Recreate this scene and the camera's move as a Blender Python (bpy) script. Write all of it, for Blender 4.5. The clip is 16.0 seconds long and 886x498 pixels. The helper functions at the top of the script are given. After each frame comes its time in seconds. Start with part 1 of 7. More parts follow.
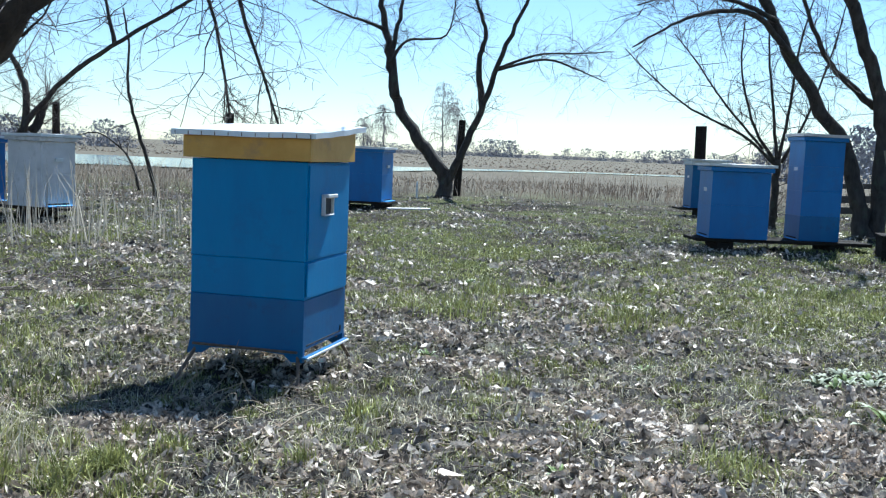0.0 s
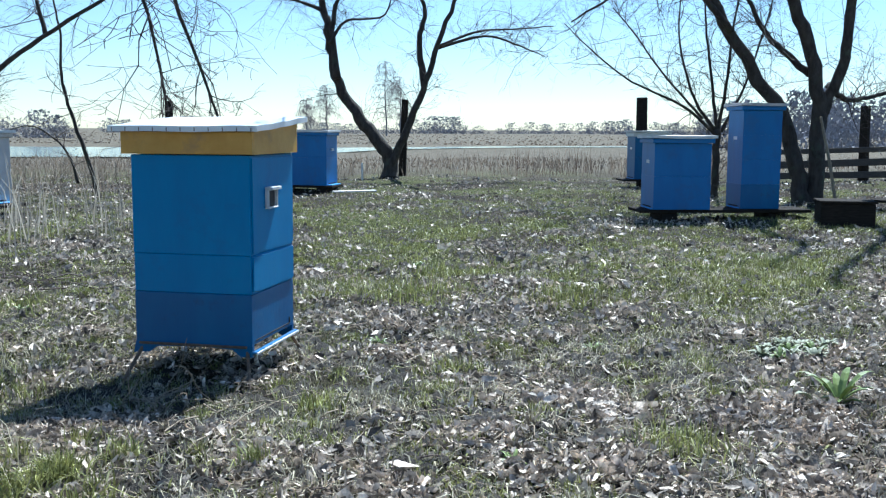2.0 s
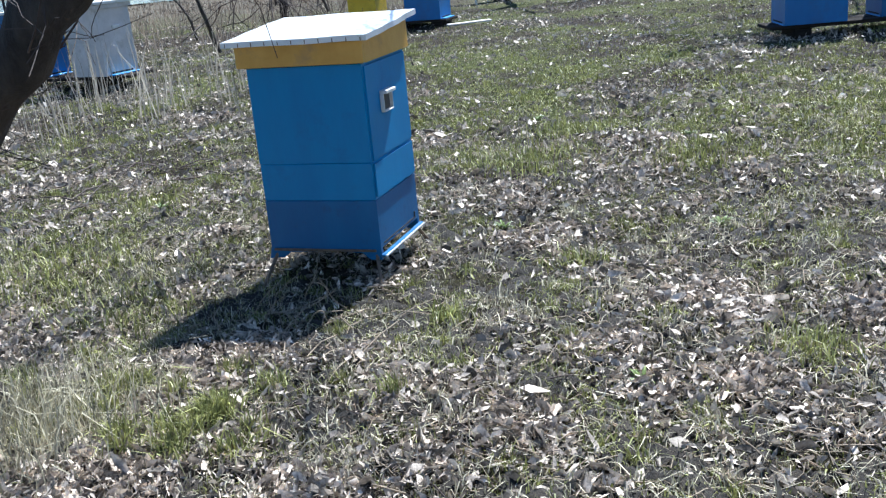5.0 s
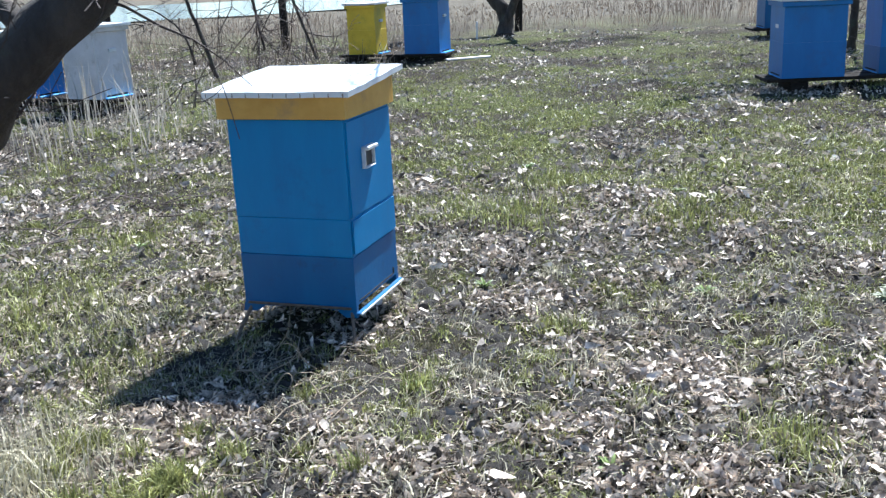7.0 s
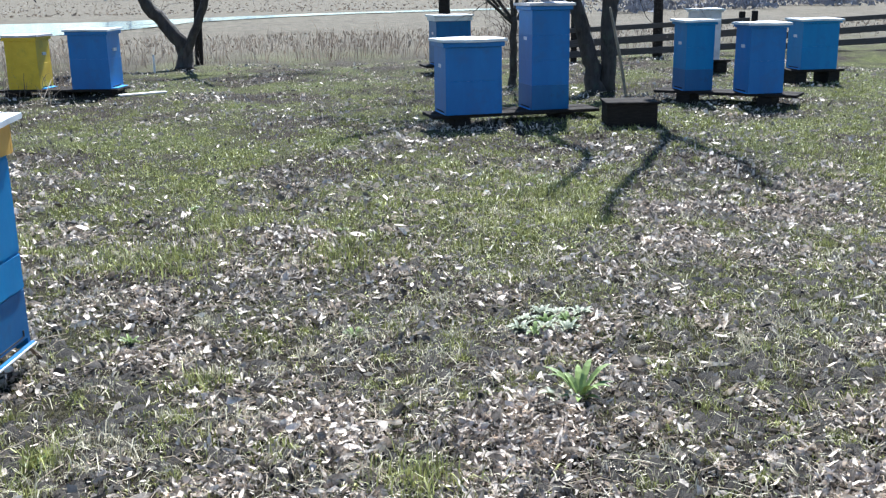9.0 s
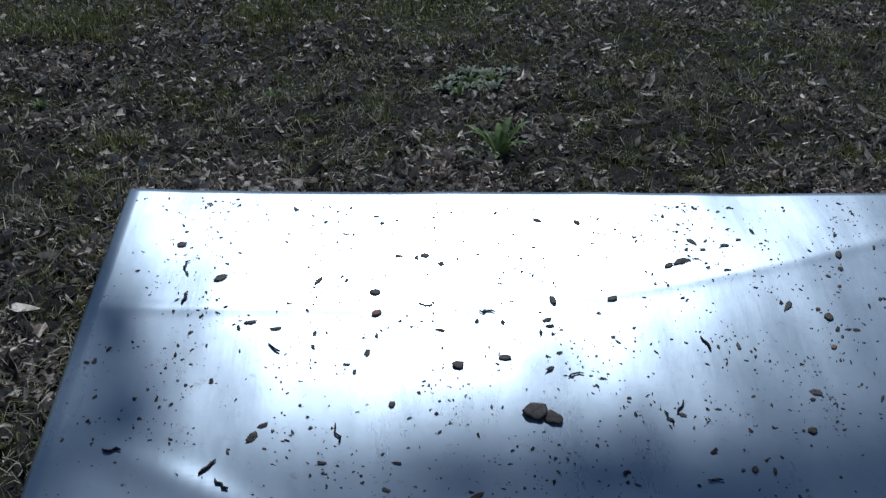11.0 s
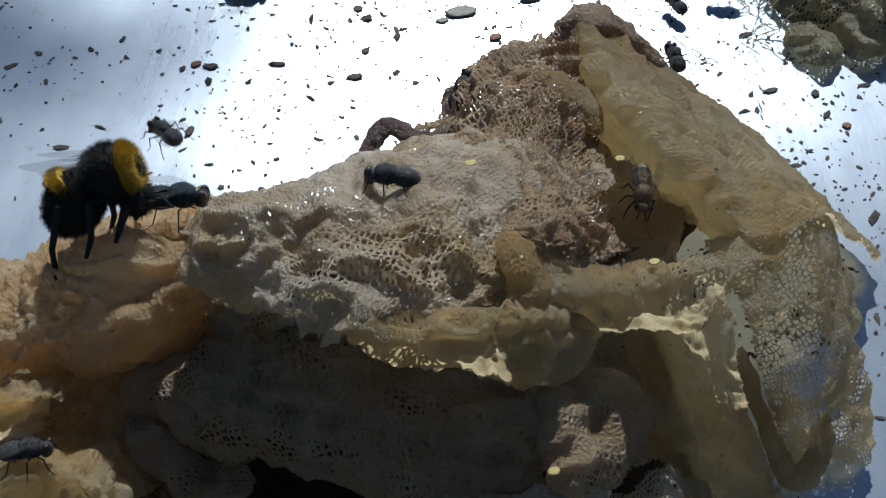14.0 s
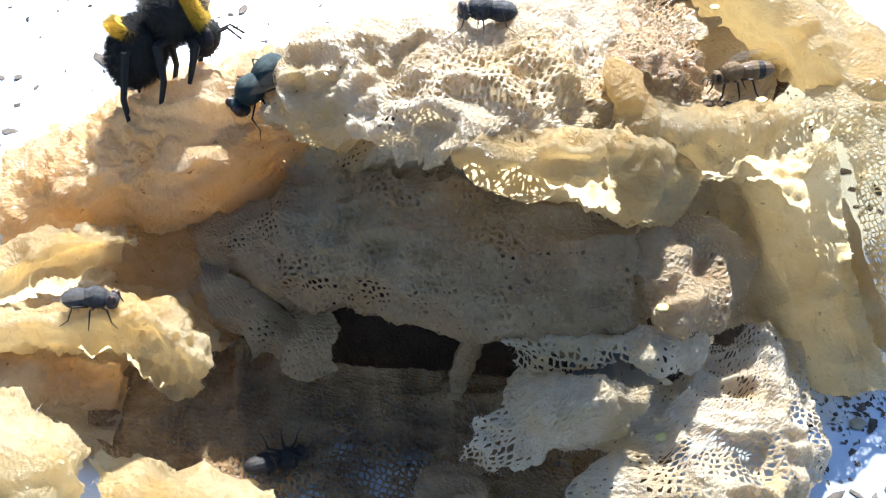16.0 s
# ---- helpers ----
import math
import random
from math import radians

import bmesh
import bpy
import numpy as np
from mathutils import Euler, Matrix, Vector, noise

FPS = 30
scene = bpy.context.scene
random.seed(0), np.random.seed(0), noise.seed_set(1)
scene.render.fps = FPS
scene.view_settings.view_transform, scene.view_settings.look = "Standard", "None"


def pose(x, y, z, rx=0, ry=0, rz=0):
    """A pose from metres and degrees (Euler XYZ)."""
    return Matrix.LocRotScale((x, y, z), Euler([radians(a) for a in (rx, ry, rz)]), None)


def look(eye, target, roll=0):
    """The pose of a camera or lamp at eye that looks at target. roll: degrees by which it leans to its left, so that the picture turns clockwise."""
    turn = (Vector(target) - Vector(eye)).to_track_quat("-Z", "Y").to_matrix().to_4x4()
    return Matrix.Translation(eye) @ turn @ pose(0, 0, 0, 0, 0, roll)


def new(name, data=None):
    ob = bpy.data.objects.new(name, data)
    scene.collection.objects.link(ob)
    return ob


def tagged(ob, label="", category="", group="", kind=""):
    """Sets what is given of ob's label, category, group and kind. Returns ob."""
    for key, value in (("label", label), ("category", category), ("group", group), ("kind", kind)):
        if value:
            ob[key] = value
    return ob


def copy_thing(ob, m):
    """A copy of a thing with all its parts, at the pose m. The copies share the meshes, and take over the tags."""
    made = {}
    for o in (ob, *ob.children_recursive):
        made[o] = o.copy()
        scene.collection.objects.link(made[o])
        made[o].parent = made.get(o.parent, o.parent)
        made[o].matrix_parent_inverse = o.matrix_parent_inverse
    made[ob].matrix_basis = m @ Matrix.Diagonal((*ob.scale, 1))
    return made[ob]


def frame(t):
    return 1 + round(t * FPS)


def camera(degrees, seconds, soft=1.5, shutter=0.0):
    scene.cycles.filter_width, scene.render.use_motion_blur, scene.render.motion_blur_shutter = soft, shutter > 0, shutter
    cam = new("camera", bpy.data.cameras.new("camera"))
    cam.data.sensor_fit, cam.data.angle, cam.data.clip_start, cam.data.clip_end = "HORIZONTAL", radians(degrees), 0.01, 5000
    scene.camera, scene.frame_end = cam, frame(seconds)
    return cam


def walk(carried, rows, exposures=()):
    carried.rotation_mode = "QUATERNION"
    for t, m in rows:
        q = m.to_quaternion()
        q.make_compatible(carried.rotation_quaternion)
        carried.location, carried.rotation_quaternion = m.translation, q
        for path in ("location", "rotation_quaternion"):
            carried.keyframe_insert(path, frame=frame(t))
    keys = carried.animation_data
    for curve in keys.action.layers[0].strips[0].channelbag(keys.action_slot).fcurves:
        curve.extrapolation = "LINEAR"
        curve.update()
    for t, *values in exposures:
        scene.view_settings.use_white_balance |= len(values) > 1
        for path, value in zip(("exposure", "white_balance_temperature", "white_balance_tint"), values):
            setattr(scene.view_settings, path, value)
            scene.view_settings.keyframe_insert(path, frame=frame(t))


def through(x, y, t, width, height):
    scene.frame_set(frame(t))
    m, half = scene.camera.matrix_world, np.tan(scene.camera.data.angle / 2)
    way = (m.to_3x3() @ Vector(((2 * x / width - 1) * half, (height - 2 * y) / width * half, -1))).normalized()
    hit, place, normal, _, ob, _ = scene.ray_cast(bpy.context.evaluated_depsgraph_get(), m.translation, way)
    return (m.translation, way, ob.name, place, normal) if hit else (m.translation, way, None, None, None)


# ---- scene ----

# ---------------------------------------------------------------- camera
PATH = [
    (0, (0.0000, -0.0000, 0.9240), (-0.0000, 1.9900, 0.7280), 2.35),
    (0.5, (-0.0170, -0.0130, 0.9460), (0.0290, 1.9740, 0.7300), 1.61),
    (1, (-0.0230, 0.0050, 0.9570), (0.0880, 1.9860, 0.7010), 2.27),
    (1.5, (-0.0130, 0.0020, 0.9650), (0.1070, 1.9830, 0.7200), 2.09),
    (2, (0.0060, 0.0080, 0.9600), (0.1100, 1.9910, 0.7220), 0.31),
    (2.5, (0.0260, 0.0170, 0.9610), (0.1020, 2.0020, 0.7280), 1.51),
    (3, (0.0710, 0.0050, 0.9840), (0.0350, 1.9920, 0.7600), 0.76),
    (3.5, (0.0870, -0.0280, 1.1080), (-0.0130, 1.9510, 0.8340), -0.73),
    (4, (0.0700, 0.0730, 1.1910), (-0.0650, 2.0050, 0.6900), -4.97),
    (4.2, (0.0600, 0.0610, 1.2220), (-0.0930, 1.9770, 0.6660), -5.40),
    (6.3, (0.0270, 0.1330, 1.3540), (-0.1720, 2.0250, 0.7390), -3.63),
    (6.5, (0.0300, 0.1530, 1.3680), (-0.1720, 2.0540, 0.7800), -2.56),
    (7, (0.1060, 0.1830, 1.4130), (-0.0440, 2.1000, 0.8590), -2.77),
    (7.5, (0.2180, 0.2310, 1.4180), (0.2850, 2.1630, 0.9040), -2.90),
    (8, (0.2790, 0.2310, 1.4540), (0.5790, 2.1540, 0.9960), -2.26),
    (8.2, (0.2840, 0.2120, 1.4720), (0.6290, 2.1310, 1.0300), -2.06),
    (10.3, (0.4865, 0.2109, 1.4228), (0.9775, 1.9909, 0.6538), -0.18),
    (10.5, (0.4835, 0.2032, 1.4074), (0.9765, 1.9652, 0.6004), -0.52),
    (11, (0.4919, 0.2040, 1.3704), (0.9709, 1.9120, 0.4474), -0.52),
    (11.5, (0.5066, 0.2009, 1.3427), (0.9746, 1.8649, 0.3367), -0.70),
    (12, (0.5135, 0.1901, 1.3165), (0.9555, 1.8211, 0.2465), -0.87),
    (12.5, (0.5081, 0.1840, 1.2865), (0.9491, 1.7880, 0.1745), -0.89),
    (13, (0.4919, 0.1840, 1.2580), (0.9269, 1.7610, 0.1070), -0.37),
    (13.5, (0.4819, 0.1824, 1.2426), (0.8539, 1.7244, 0.0256), -1.07),
    (14, (0.4742, 0.1817, 1.2326), (0.8242, 1.7007, -0.0204), -1.02),
    (14.5, (0.4704, 0.1801, 1.2188), (0.8194, 1.6821, -0.0553), -0.87),
    (15, (0.4665, 0.1801, 1.2118), (0.8175, 1.6731, -0.0722), -0.57),
    (15.5, (0.4619, 0.1794, 1.2095), (0.8059, 1.6664, -0.0825), -0.54),
    (16, (0.4557, 0.1771, 1.2103), (0.8147, 1.6670, -0.0737), -0.16),
]
EXPOSURES = [(0, 1.3, 5300, 2), (1.0, 1.2, 5200, 2), (2.5, 1.28, 5200, 2), (3.5, 1.2, 5000, 2), (4.0, 1.28, 5350, 7), (4.2, 1.3, 5350, 7), (6.3, 1.62, 5450, 7), (8.2, 1.68, 5420, 7), (10.3, 1.1, 5600, 6), (10.6, 0.6, 5600, 5), (11.0, -1.1, 5100, 5), (11.5, -1.85, 5350, 5), (12.0, -2.4, 5380, 5), (12.5, -2.3, 5550, 5), (13.0, -2.3, 5600, 5), (13.5, -1.6, 5650, 5), (14.0, -0.45, 5600, 6), (14.5, 0.7, 5550, 7), (15.0, 1.42, 5650, 8), (15.5, 1.78, 5800, 9), (16.0, 1.95, 5900, 9)]
cam = camera(48.0, 16.0, soft=1.25, shutter=0.12)
walk(cam, [(t, look(eye, target, roll)) for t, eye, target, roll in PATH], EXPOSURES)

# ---------------------------------------------------------------- world and sun
SUN_AZ, SUN_EL = radians(22.0), radians(53.0)      # azimuth from +y towards +x
world = bpy.data.worlds.new("sky")
scene.world = world
world.use_nodes = True
wn = world.node_tree.nodes
sky = wn.new("ShaderNodeTexSky")
sky.sky_type = "NISHITA"
sky.sun_disc = False
sky.sun_elevation, sky.sun_rotation = SUN_EL, SUN_AZ
sky.air_density, sky.dust_density, sky.ozone_density = 1.0, 0.10, 2.8
wn["Background"].inputs[1].default_value = 0.056
world.node_tree.links.new(sky.outputs[0], wn["Background"].inputs[0])
sun_data = bpy.data.lights.new("sun", "SUN")
sun_data.energy, sun_data.angle, sun_data.color = 5.0, radians(0.5), (1.0, 0.95, 0.87)
sun = new("sun", sun_data)
to_sun = Vector((math.sin(SUN_AZ) * math.cos(SUN_EL), math.cos(SUN_AZ) * math.cos(SUN_EL), math.sin(SUN_EL)))
sun.matrix_world = Matrix.Translation((0, 0, 20)) @ to_sun.to_track_quat("Z", "Y").to_matrix().to_4x4()


# ---------------------------------------------------------------- materials
def nodes_of(name):
    m = bpy.data.materials.new(name)
    m.use_nodes = True
    return m, m.node_tree.nodes, m.node_tree.links, m.node_tree.nodes["Principled BSDF"]


def ramp(nt, fac, stops):
    r = nt.nodes.new("ShaderNodeValToRGB")
    while len(r.color_ramp.elements) < len(stops):
        r.color_ramp.elements.new(0.5)
    for e, (p, c) in zip(r.color_ramp.elements, stops):
        e.position, e.color = p, (*c, 1)
    nt.links.new(fac, r.inputs[0])
    return r.outputs[0]


def noise_of(nt, scale, detail=4.0, rough=0.6, coord="Object", stretch=None, offset=0.0):
    tc = nt.nodes.new("ShaderNodeTexCoord")
    n = nt.nodes.new("ShaderNodeTexNoise")
    n.inputs["Scale"].default_value, n.inputs["Detail"].default_value, n.inputs["Roughness"].default_value = scale, detail, rough
    mp = nt.nodes.new("ShaderNodeMapping")
    mp.inputs["Location"].default_value = (offset, offset * 0.7, offset * 1.3)
    if stretch:
        mp.inputs["Scale"].default_value = stretch
    nt.links.new(tc.outputs[coord], mp.inputs["Vector"])
    nt.links.new(mp.outputs[0], n.inputs["Vector"])
    return n.outputs["Fac"]


def mixed(nt, a, b, fac, blend="MIX"):
    m = nt.nodes.new("ShaderNodeMix")
    m.data_type, m.blend_type = "RGBA", blend
    for sock, v in ((m.inputs[0], fac), (m.inputs[6], a), (m.inputs[7], b)):
        if isinstance(v, (int, float)):
            sock.default_value = v
        elif isinstance(v, tuple):
            sock.default_value = (*v, 1)
        else:
            nt.links.new(v, sock)
    return m.outputs[2]


def bumped(nt, bsdf, height, strength, distance):
    b = nt.nodes.new("ShaderNodeBump")
    b.inputs["Strength"].default_value, b.inputs["Distance"].default_value = strength, distance
    nt.links.new(height, b.inputs["Height"])
    nt.links.new(b.outputs[0], bsdf.inputs["Normal"])


def surface(name, dark, light, scale, rough=0.8, bump=0.3, dist=0.01, fine=None, metal=0.0, spec=0.4, stretch=None, spots=None, spot_scale=3.0, spot_lo=0.55, island=0.0, through=0.0):
    """A two-scale noise material; spots: the colour of larger stains."""
    m, n, l, b = nodes_of(name)
    nt = m.node_tree
    f1 = noise_of(nt, scale, 6, 0.65, stretch=stretch)
    col = ramp(nt, f1, [(0.3, dark), (0.7, light)])
    if spots:
        f2 = noise_of(nt, spot_scale, 5, 0.7, offset=4.0)
        k = nt.nodes.new("ShaderNodeMapRange")
        k.inputs[1].default_value, k.inputs[2].default_value = spot_lo, spot_lo + 0.14
        l.new(f2, k.inputs[0])
        col = mixed(nt, col, spots, k.outputs[0])
    if island:
        g = nt.nodes.new("ShaderNodeNewGeometry")
        r = nt.nodes.new("ShaderNodeMapRange")
        r.inputs[3].default_value, r.inputs[4].default_value = 1 - island, 1 + island
        l.new(g.outputs["Random Per Island"], r.inputs[0])
        hsv = nt.nodes.new("ShaderNodeHueSaturation")
        l.new(r.outputs[0], hsv.inputs["Value"])
        l.new(col, hsv.inputs["Color"])
        col = hsv.outputs[0]
    l.new(col, b.inputs["Base Color"])
    b.inputs["Roughness"].default_value, b.inputs["Metallic"].default_value = rough, metal
    b.inputs["Specular IOR Level"].default_value = spec
    bumped(nt, b, noise_of(nt, fine or scale * 4, 5, 0.7, stretch=stretch), bump, dist)
    if through:
        tr = n.new("ShaderNodeBsdfTranslucent")
        l.new(col, tr.inputs[0])
        mx = n.new("ShaderNodeMixShader")
        mx.inputs[0].default_value = through
        l.new(b.outputs[0], mx.inputs[1])
        l.new(tr.outputs[0], mx.inputs[2])
        l.new(mx.outputs[0], n["Material Output"].inputs["Surface"])
    return m


BLUE = surface("blue_paint", (0.008, 0.150, 0.36), (0.012, 0.20, 0.44), 6, 0.5, 0.25, 0.004, fine=60, stretch=(1, 1, 0.25), spots=(0.010, 0.13, 0.32), spot_scale=3.0)
BLUE_DARK = surface("dark_blue_paint", (0.006, 0.082, 0.225), (0.010, 0.118, 0.29), 6, 0.45, 0.25, 0.004, fine=60, stretch=(1, 1, 0.25), spots=(0.012, 0.075, 0.19), spot_scale=7)
BLUE_DEEP = surface("deep_blue_paint", (0.010, 0.115, 0.33), (0.016, 0.155, 0.42), 5, 0.42, 0.2, 0.004, fine=50, stretch=(1, 1, 0.25), spots=(0.02, 0.12, 0.31), spot_scale=4, spot_lo=0.52)
BLUE_PALE = surface("pale_blue_paint", (0.03, 0.24, 0.62), (0.05, 0.32, 0.72), 6, 0.45, 0.2, 0.003, fine=50)
OCHRE = surface("ochre_paint", (0.50, 0.27, 0.045), (0.62, 0.36, 0.08), 9, 0.5, 0.25, 0.003, fine=70, spots=(0.42, 0.25, 0.08), spot_scale=6)
YELLOW = surface("yellow_paint", (0.58, 0.37, 0.015), (0.72, 0.49, 0.03), 6, 0.5, 0.2, 0.003, fine=50, spots=(0.48, 0.34, 0.03))
WHITE = surface("weathered_white_paint", (0.58, 0.57, 0.55), (0.74, 0.73, 0.72), 7, 0.55, 0.3, 0.003, fine=60, spots=(0.46, 0.43, 0.38), spot_scale=9, spot_lo=0.6)
GREYWHITE = surface("greyish_white_paint", (0.50, 0.46, 0.44), (0.66, 0.61, 0.60), 5, 0.6, 0.3, 0.004, fine=50, spots=(0.42, 0.38, 0.35), spot_scale=7)
TIN = surface("white_tin", (0.62, 0.62, 0.62), (0.78, 0.78, 0.79), 9, 0.32, 0.12, 0.002, fine=40, spots=(0.42, 0.38, 0.33), spot_scale=16, spot_lo=0.64, metal=0.15)
STEEL = surface("rusty_steel", (0.10, 0.07, 0.05), (0.20, 0.15, 0.11), 40, 0.6, 0.3, 0.001, metal=0.5)
# dark wood, made darker still to paint the tree shade on the crate
DARKWOOD = surface("shade_dark_wood", (0.014, 0.011, 0.009), (0.040, 0.032, 0.026), 10, 0.9, 0.6, 0.01, stretch=(1, 1, 6), spec=0.1)
OLDWOOD = surface("old_grey_wood", (0.10, 0.085, 0.07), (0.22, 0.19, 0.16), 8, 0.85, 0.5, 0.006, stretch=(1, 8, 8))
STICKWOOD = surface("pale_stick_wood", (0.20, 0.15, 0.10), (0.34, 0.27, 0.19), 12, 0.8, 0.4, 0.003)
BLACK = surface("black_gap", (0.012, 0.011, 0.010), (0.02, 0.018, 0.016), 30, 0.9, 0.2, 0.002)
BARK = surface("dark_bark", (0.022, 0.017, 0.014), (0.085, 0.068, 0.056), 14, 0.9, 0.9, 0.02, fine=45, stretch=(1, 1, 0.35), spots=(0.07, 0.075, 0.05), spot_scale=5)
TWIG = surface("twig_bark", (0.035, 0.024, 0.020), (0.09, 0.062, 0.05), 12, 0.8, 0.3, 0.003, island=0.3)
GLASS_DARK = surface("dark_opening", (0.02, 0.02, 0.022), (0.035, 0.035, 0.04), 20, 0.3, 0.1, 0.001)


# ---------------------------------------------------------------- mesh helpers
def part(name, bm, material, parent=None, label="", smooth=False):
    me = bpy.data.meshes.new(name)
    bmesh.ops.recalc_face_normals(bm, faces=bm.faces)
    bm.to_mesh(me)
    bm.free()
    if smooth:
        me.polygons.foreach_set("use_smooth", [True] * len(me.polygons))
    me.materials.append(material)
    ob = new(name, me)
    if parent:
        ob.parent = parent
    if label:
        ob["label"] = label
    return ob


def empty(name, m, label, category, group="", kind=""):
    ob = new(name)
    ob.matrix_basis = m
    ob.empty_display_size = 0.1
    return tagged(ob, label, category, group, kind)


def box(bm, lo, hi, bevel=0.0, m=None, seg=1):
    b2 = bmesh.new()
    bmesh.ops.create_cube(b2, size=1)
    for v in b2.verts:
        v.co = [l + (c + 0.5) * (h - l) for c, l, h in zip(v.co, lo, hi)]
    if bevel:
        bmesh.ops.bevel(b2, geom=b2.edges[:], offset=bevel, segments=seg, affect="EDGES", profile=0.5)
    add(bm, b2, m)


def add(bm, b2, m=None):
    if m is not None:
        bmesh.ops.transform(b2, matrix=m, verts=b2.verts)
    me = bpy.data.meshes.new("t")
    b2.to_mesh(me)
    b2.free()
    bm.from_mesh(me)
    bpy.data.meshes.remove(me)


def tube(bm, pts, radii, sides=8, cap=True, wob=0.0):
    """A tapered tube along points."""
    pts = [Vector(p) for p in pts]
    rings, side = [], None
    for i, p in enumerate(pts):
        d = (pts[min(i + 1, len(pts) - 1)] - pts[max(i - 1, 0)]).normalized()
        if side is None:
            side = d.orthogonal().normalized()
        side = (side - d * side.dot(d)).normalized()
        up = d.cross(side)
        ring = []
        for k in range(sides):
            a = 2 * math.pi * k / sides
            r = radii[i] * (1 + wob * math.sin(3 * a + 2.3 * i) * 0.5 + wob * (random.random() - 0.5))
            ring.append(bm.verts.new(p + (side * math.cos(a) + up * math.sin(a)) * r))
        rings.append(ring)
    for a, b in zip(rings, rings[1:]):
        for k in range(sides):
            bm.faces.new((a[k], a[(k + 1) % sides], b[(k + 1) % sides], b[k]))
    if cap:
        bm.faces.new(rings[0][::-1])
        bm.faces.new(rings[-1])


def smooth_line(pts, steps):
    """Catmull-Rom through points."""
    p = [Vector(q) for q in pts]
    p = [p[0] * 2 - p[1]] + p + [p[-1] * 2 - p[-2]]
    out = []
    for i in range(1, len(p) - 2):
        for s in range(steps):
            t = s / steps
            a, b, c, d = p[i - 1], p[i], p[i + 1], p[i + 2]
            out.append(0.5 * ((2 * b) + (c - a) * t + (2 * a - 5 * b + 4 * c - d) * t * t + (3 * b - a - 3 * c + d) * t ** 3))
    return out + [p[-2]]


def stuff_mesh(name, verts, faces, material, smooth=False):
    """One mesh out of numpy arrays: verts (n, 3), faces (k, 3 or 4)."""
    me = bpy.data.meshes.new(name)
    k, c = faces.shape
    me.vertices.add(len(verts))
    me.vertices.foreach_set("co", np.ascontiguousarray(verts, np.float32).ravel())
    me.loops.add(k * c)
    me.loops.foreach_set("vertex_index", np.ascontiguousarray(faces, np.int32).ravel())
    me.polygons.add(k)
    me.polygons.foreach_set("loop_start", np.arange(0, k * c, c, dtype=np.int32))
    if smooth:
        me.polygons.foreach_set("use_smooth", np.ones(k, bool))
    me.update(calc_edges=True)
    me.materials.append(material)
    return new(name, me)


def turned(n, rng, tilt):
    """n random rotation matrices: a free turn about z, then a lean of about tilt radians."""
    a, b, c = rng.uniform(0, 2 * np.pi, n), rng.normal(0, tilt, n), rng.normal(0, tilt, n)
    ca, sa, cb, sb, cc, sc = np.cos(a), np.sin(a), np.cos(b), np.sin(b), np.cos(c), np.sin(c)
    z = np.zeros(n)
    o = np.ones(n)
    rz = np.stack([ca, -sa, z, sa, ca, z, z, z, o], -1).reshape(n, 3, 3)
    rx = np.stack([o, z, z, z, cb, -sb, z, sb, cb], -1).reshape(n, 3, 3)
    ry = np.stack([cc, z, sc, z, o, z, -sc, z, cc], -1).reshape(n, 3, 3)
    return rz @ rx @ ry


# ---------------------------------------------------------------- the lid's space
CLOSE, ANCHOR = 0.77, Vector((0.485, 0.204, 1.392))   # scale of the lid's units and the point they are scaled about
# The lid's own space: u to the right, v up the slope, h off the sheet; lengths in millimetres
LU, LV, LN = Vector((0.97185, -0.23296, -0.03511)), Vector((0.23517, 0.95036, 0.20372)), Vector((-0.01409, -0.20625, 0.97840))
LID = Matrix((LU, LV, LN)).transposed().to_4x4()
LID.translation = (0.45, 0.17, 0.9513)
LID = Matrix.Translation(ANCHOR) @ Matrix.Scale(CLOSE, 4) @ Matrix.Translation(-ANCHOR) @ LID


def lid(u, v, h=0.0, rx=0, ry=0, rz=0):
    """A pose in the lid's space, from millimetres and degrees."""
    return LID @ pose(u / 1000, v / 1000, h / 1000, rx, ry, rz)


# ---------------------------------------------------------------- ground
def ground_z(x, y):
    """Height of the ground: soft humps near by, flat far away."""
    near = np.clip(1.6 - y / 40.0, 0, 1)
    h = 0.018 * np.sin(1.7 * x + 0.6 * y) + 0.014 * np.sin(2.3 * y - 1.1 * x + 1.0) + 0.008 * np.sin(5.1 * x + 3.7 * y) + 0.006 * np.sin(7.9 * y - 6.1 * x)
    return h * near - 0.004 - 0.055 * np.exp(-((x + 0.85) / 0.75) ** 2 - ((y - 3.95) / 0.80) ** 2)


def green_of(x, y):
    """How grassy the ground is, 0 to 1."""
    n = 0.5 + 0.22 * np.sin(1.3 * x + 0.7 * y + 0.5) + 0.18 * np.sin(0.9 * y - 1.9 * x) + 0.15 * np.sin(3.1 * x - 2.3 * y + 1.7) + 0.12 * np.sin(4.7 * y + 3.9 * x)
    band = np.clip((y - 4.6) / 2.5, 0, 1) * np.clip((16 - y) / 4, 0.15, 1) * np.clip((x + 2.2) / 1.5, 0.2, 1)
    left = np.exp(-((x + 1.7) ** 2 / 0.5 + (y - 2.9) ** 2 / 0.6)) + 0.6 * np.exp(-((x + 2.0) ** 2 / 0.8 + (y - 4.2) ** 2 / 0.8))
    return np.clip(n * (0.30 + 0.95 * band) + 0.10 * left, 0, 1)


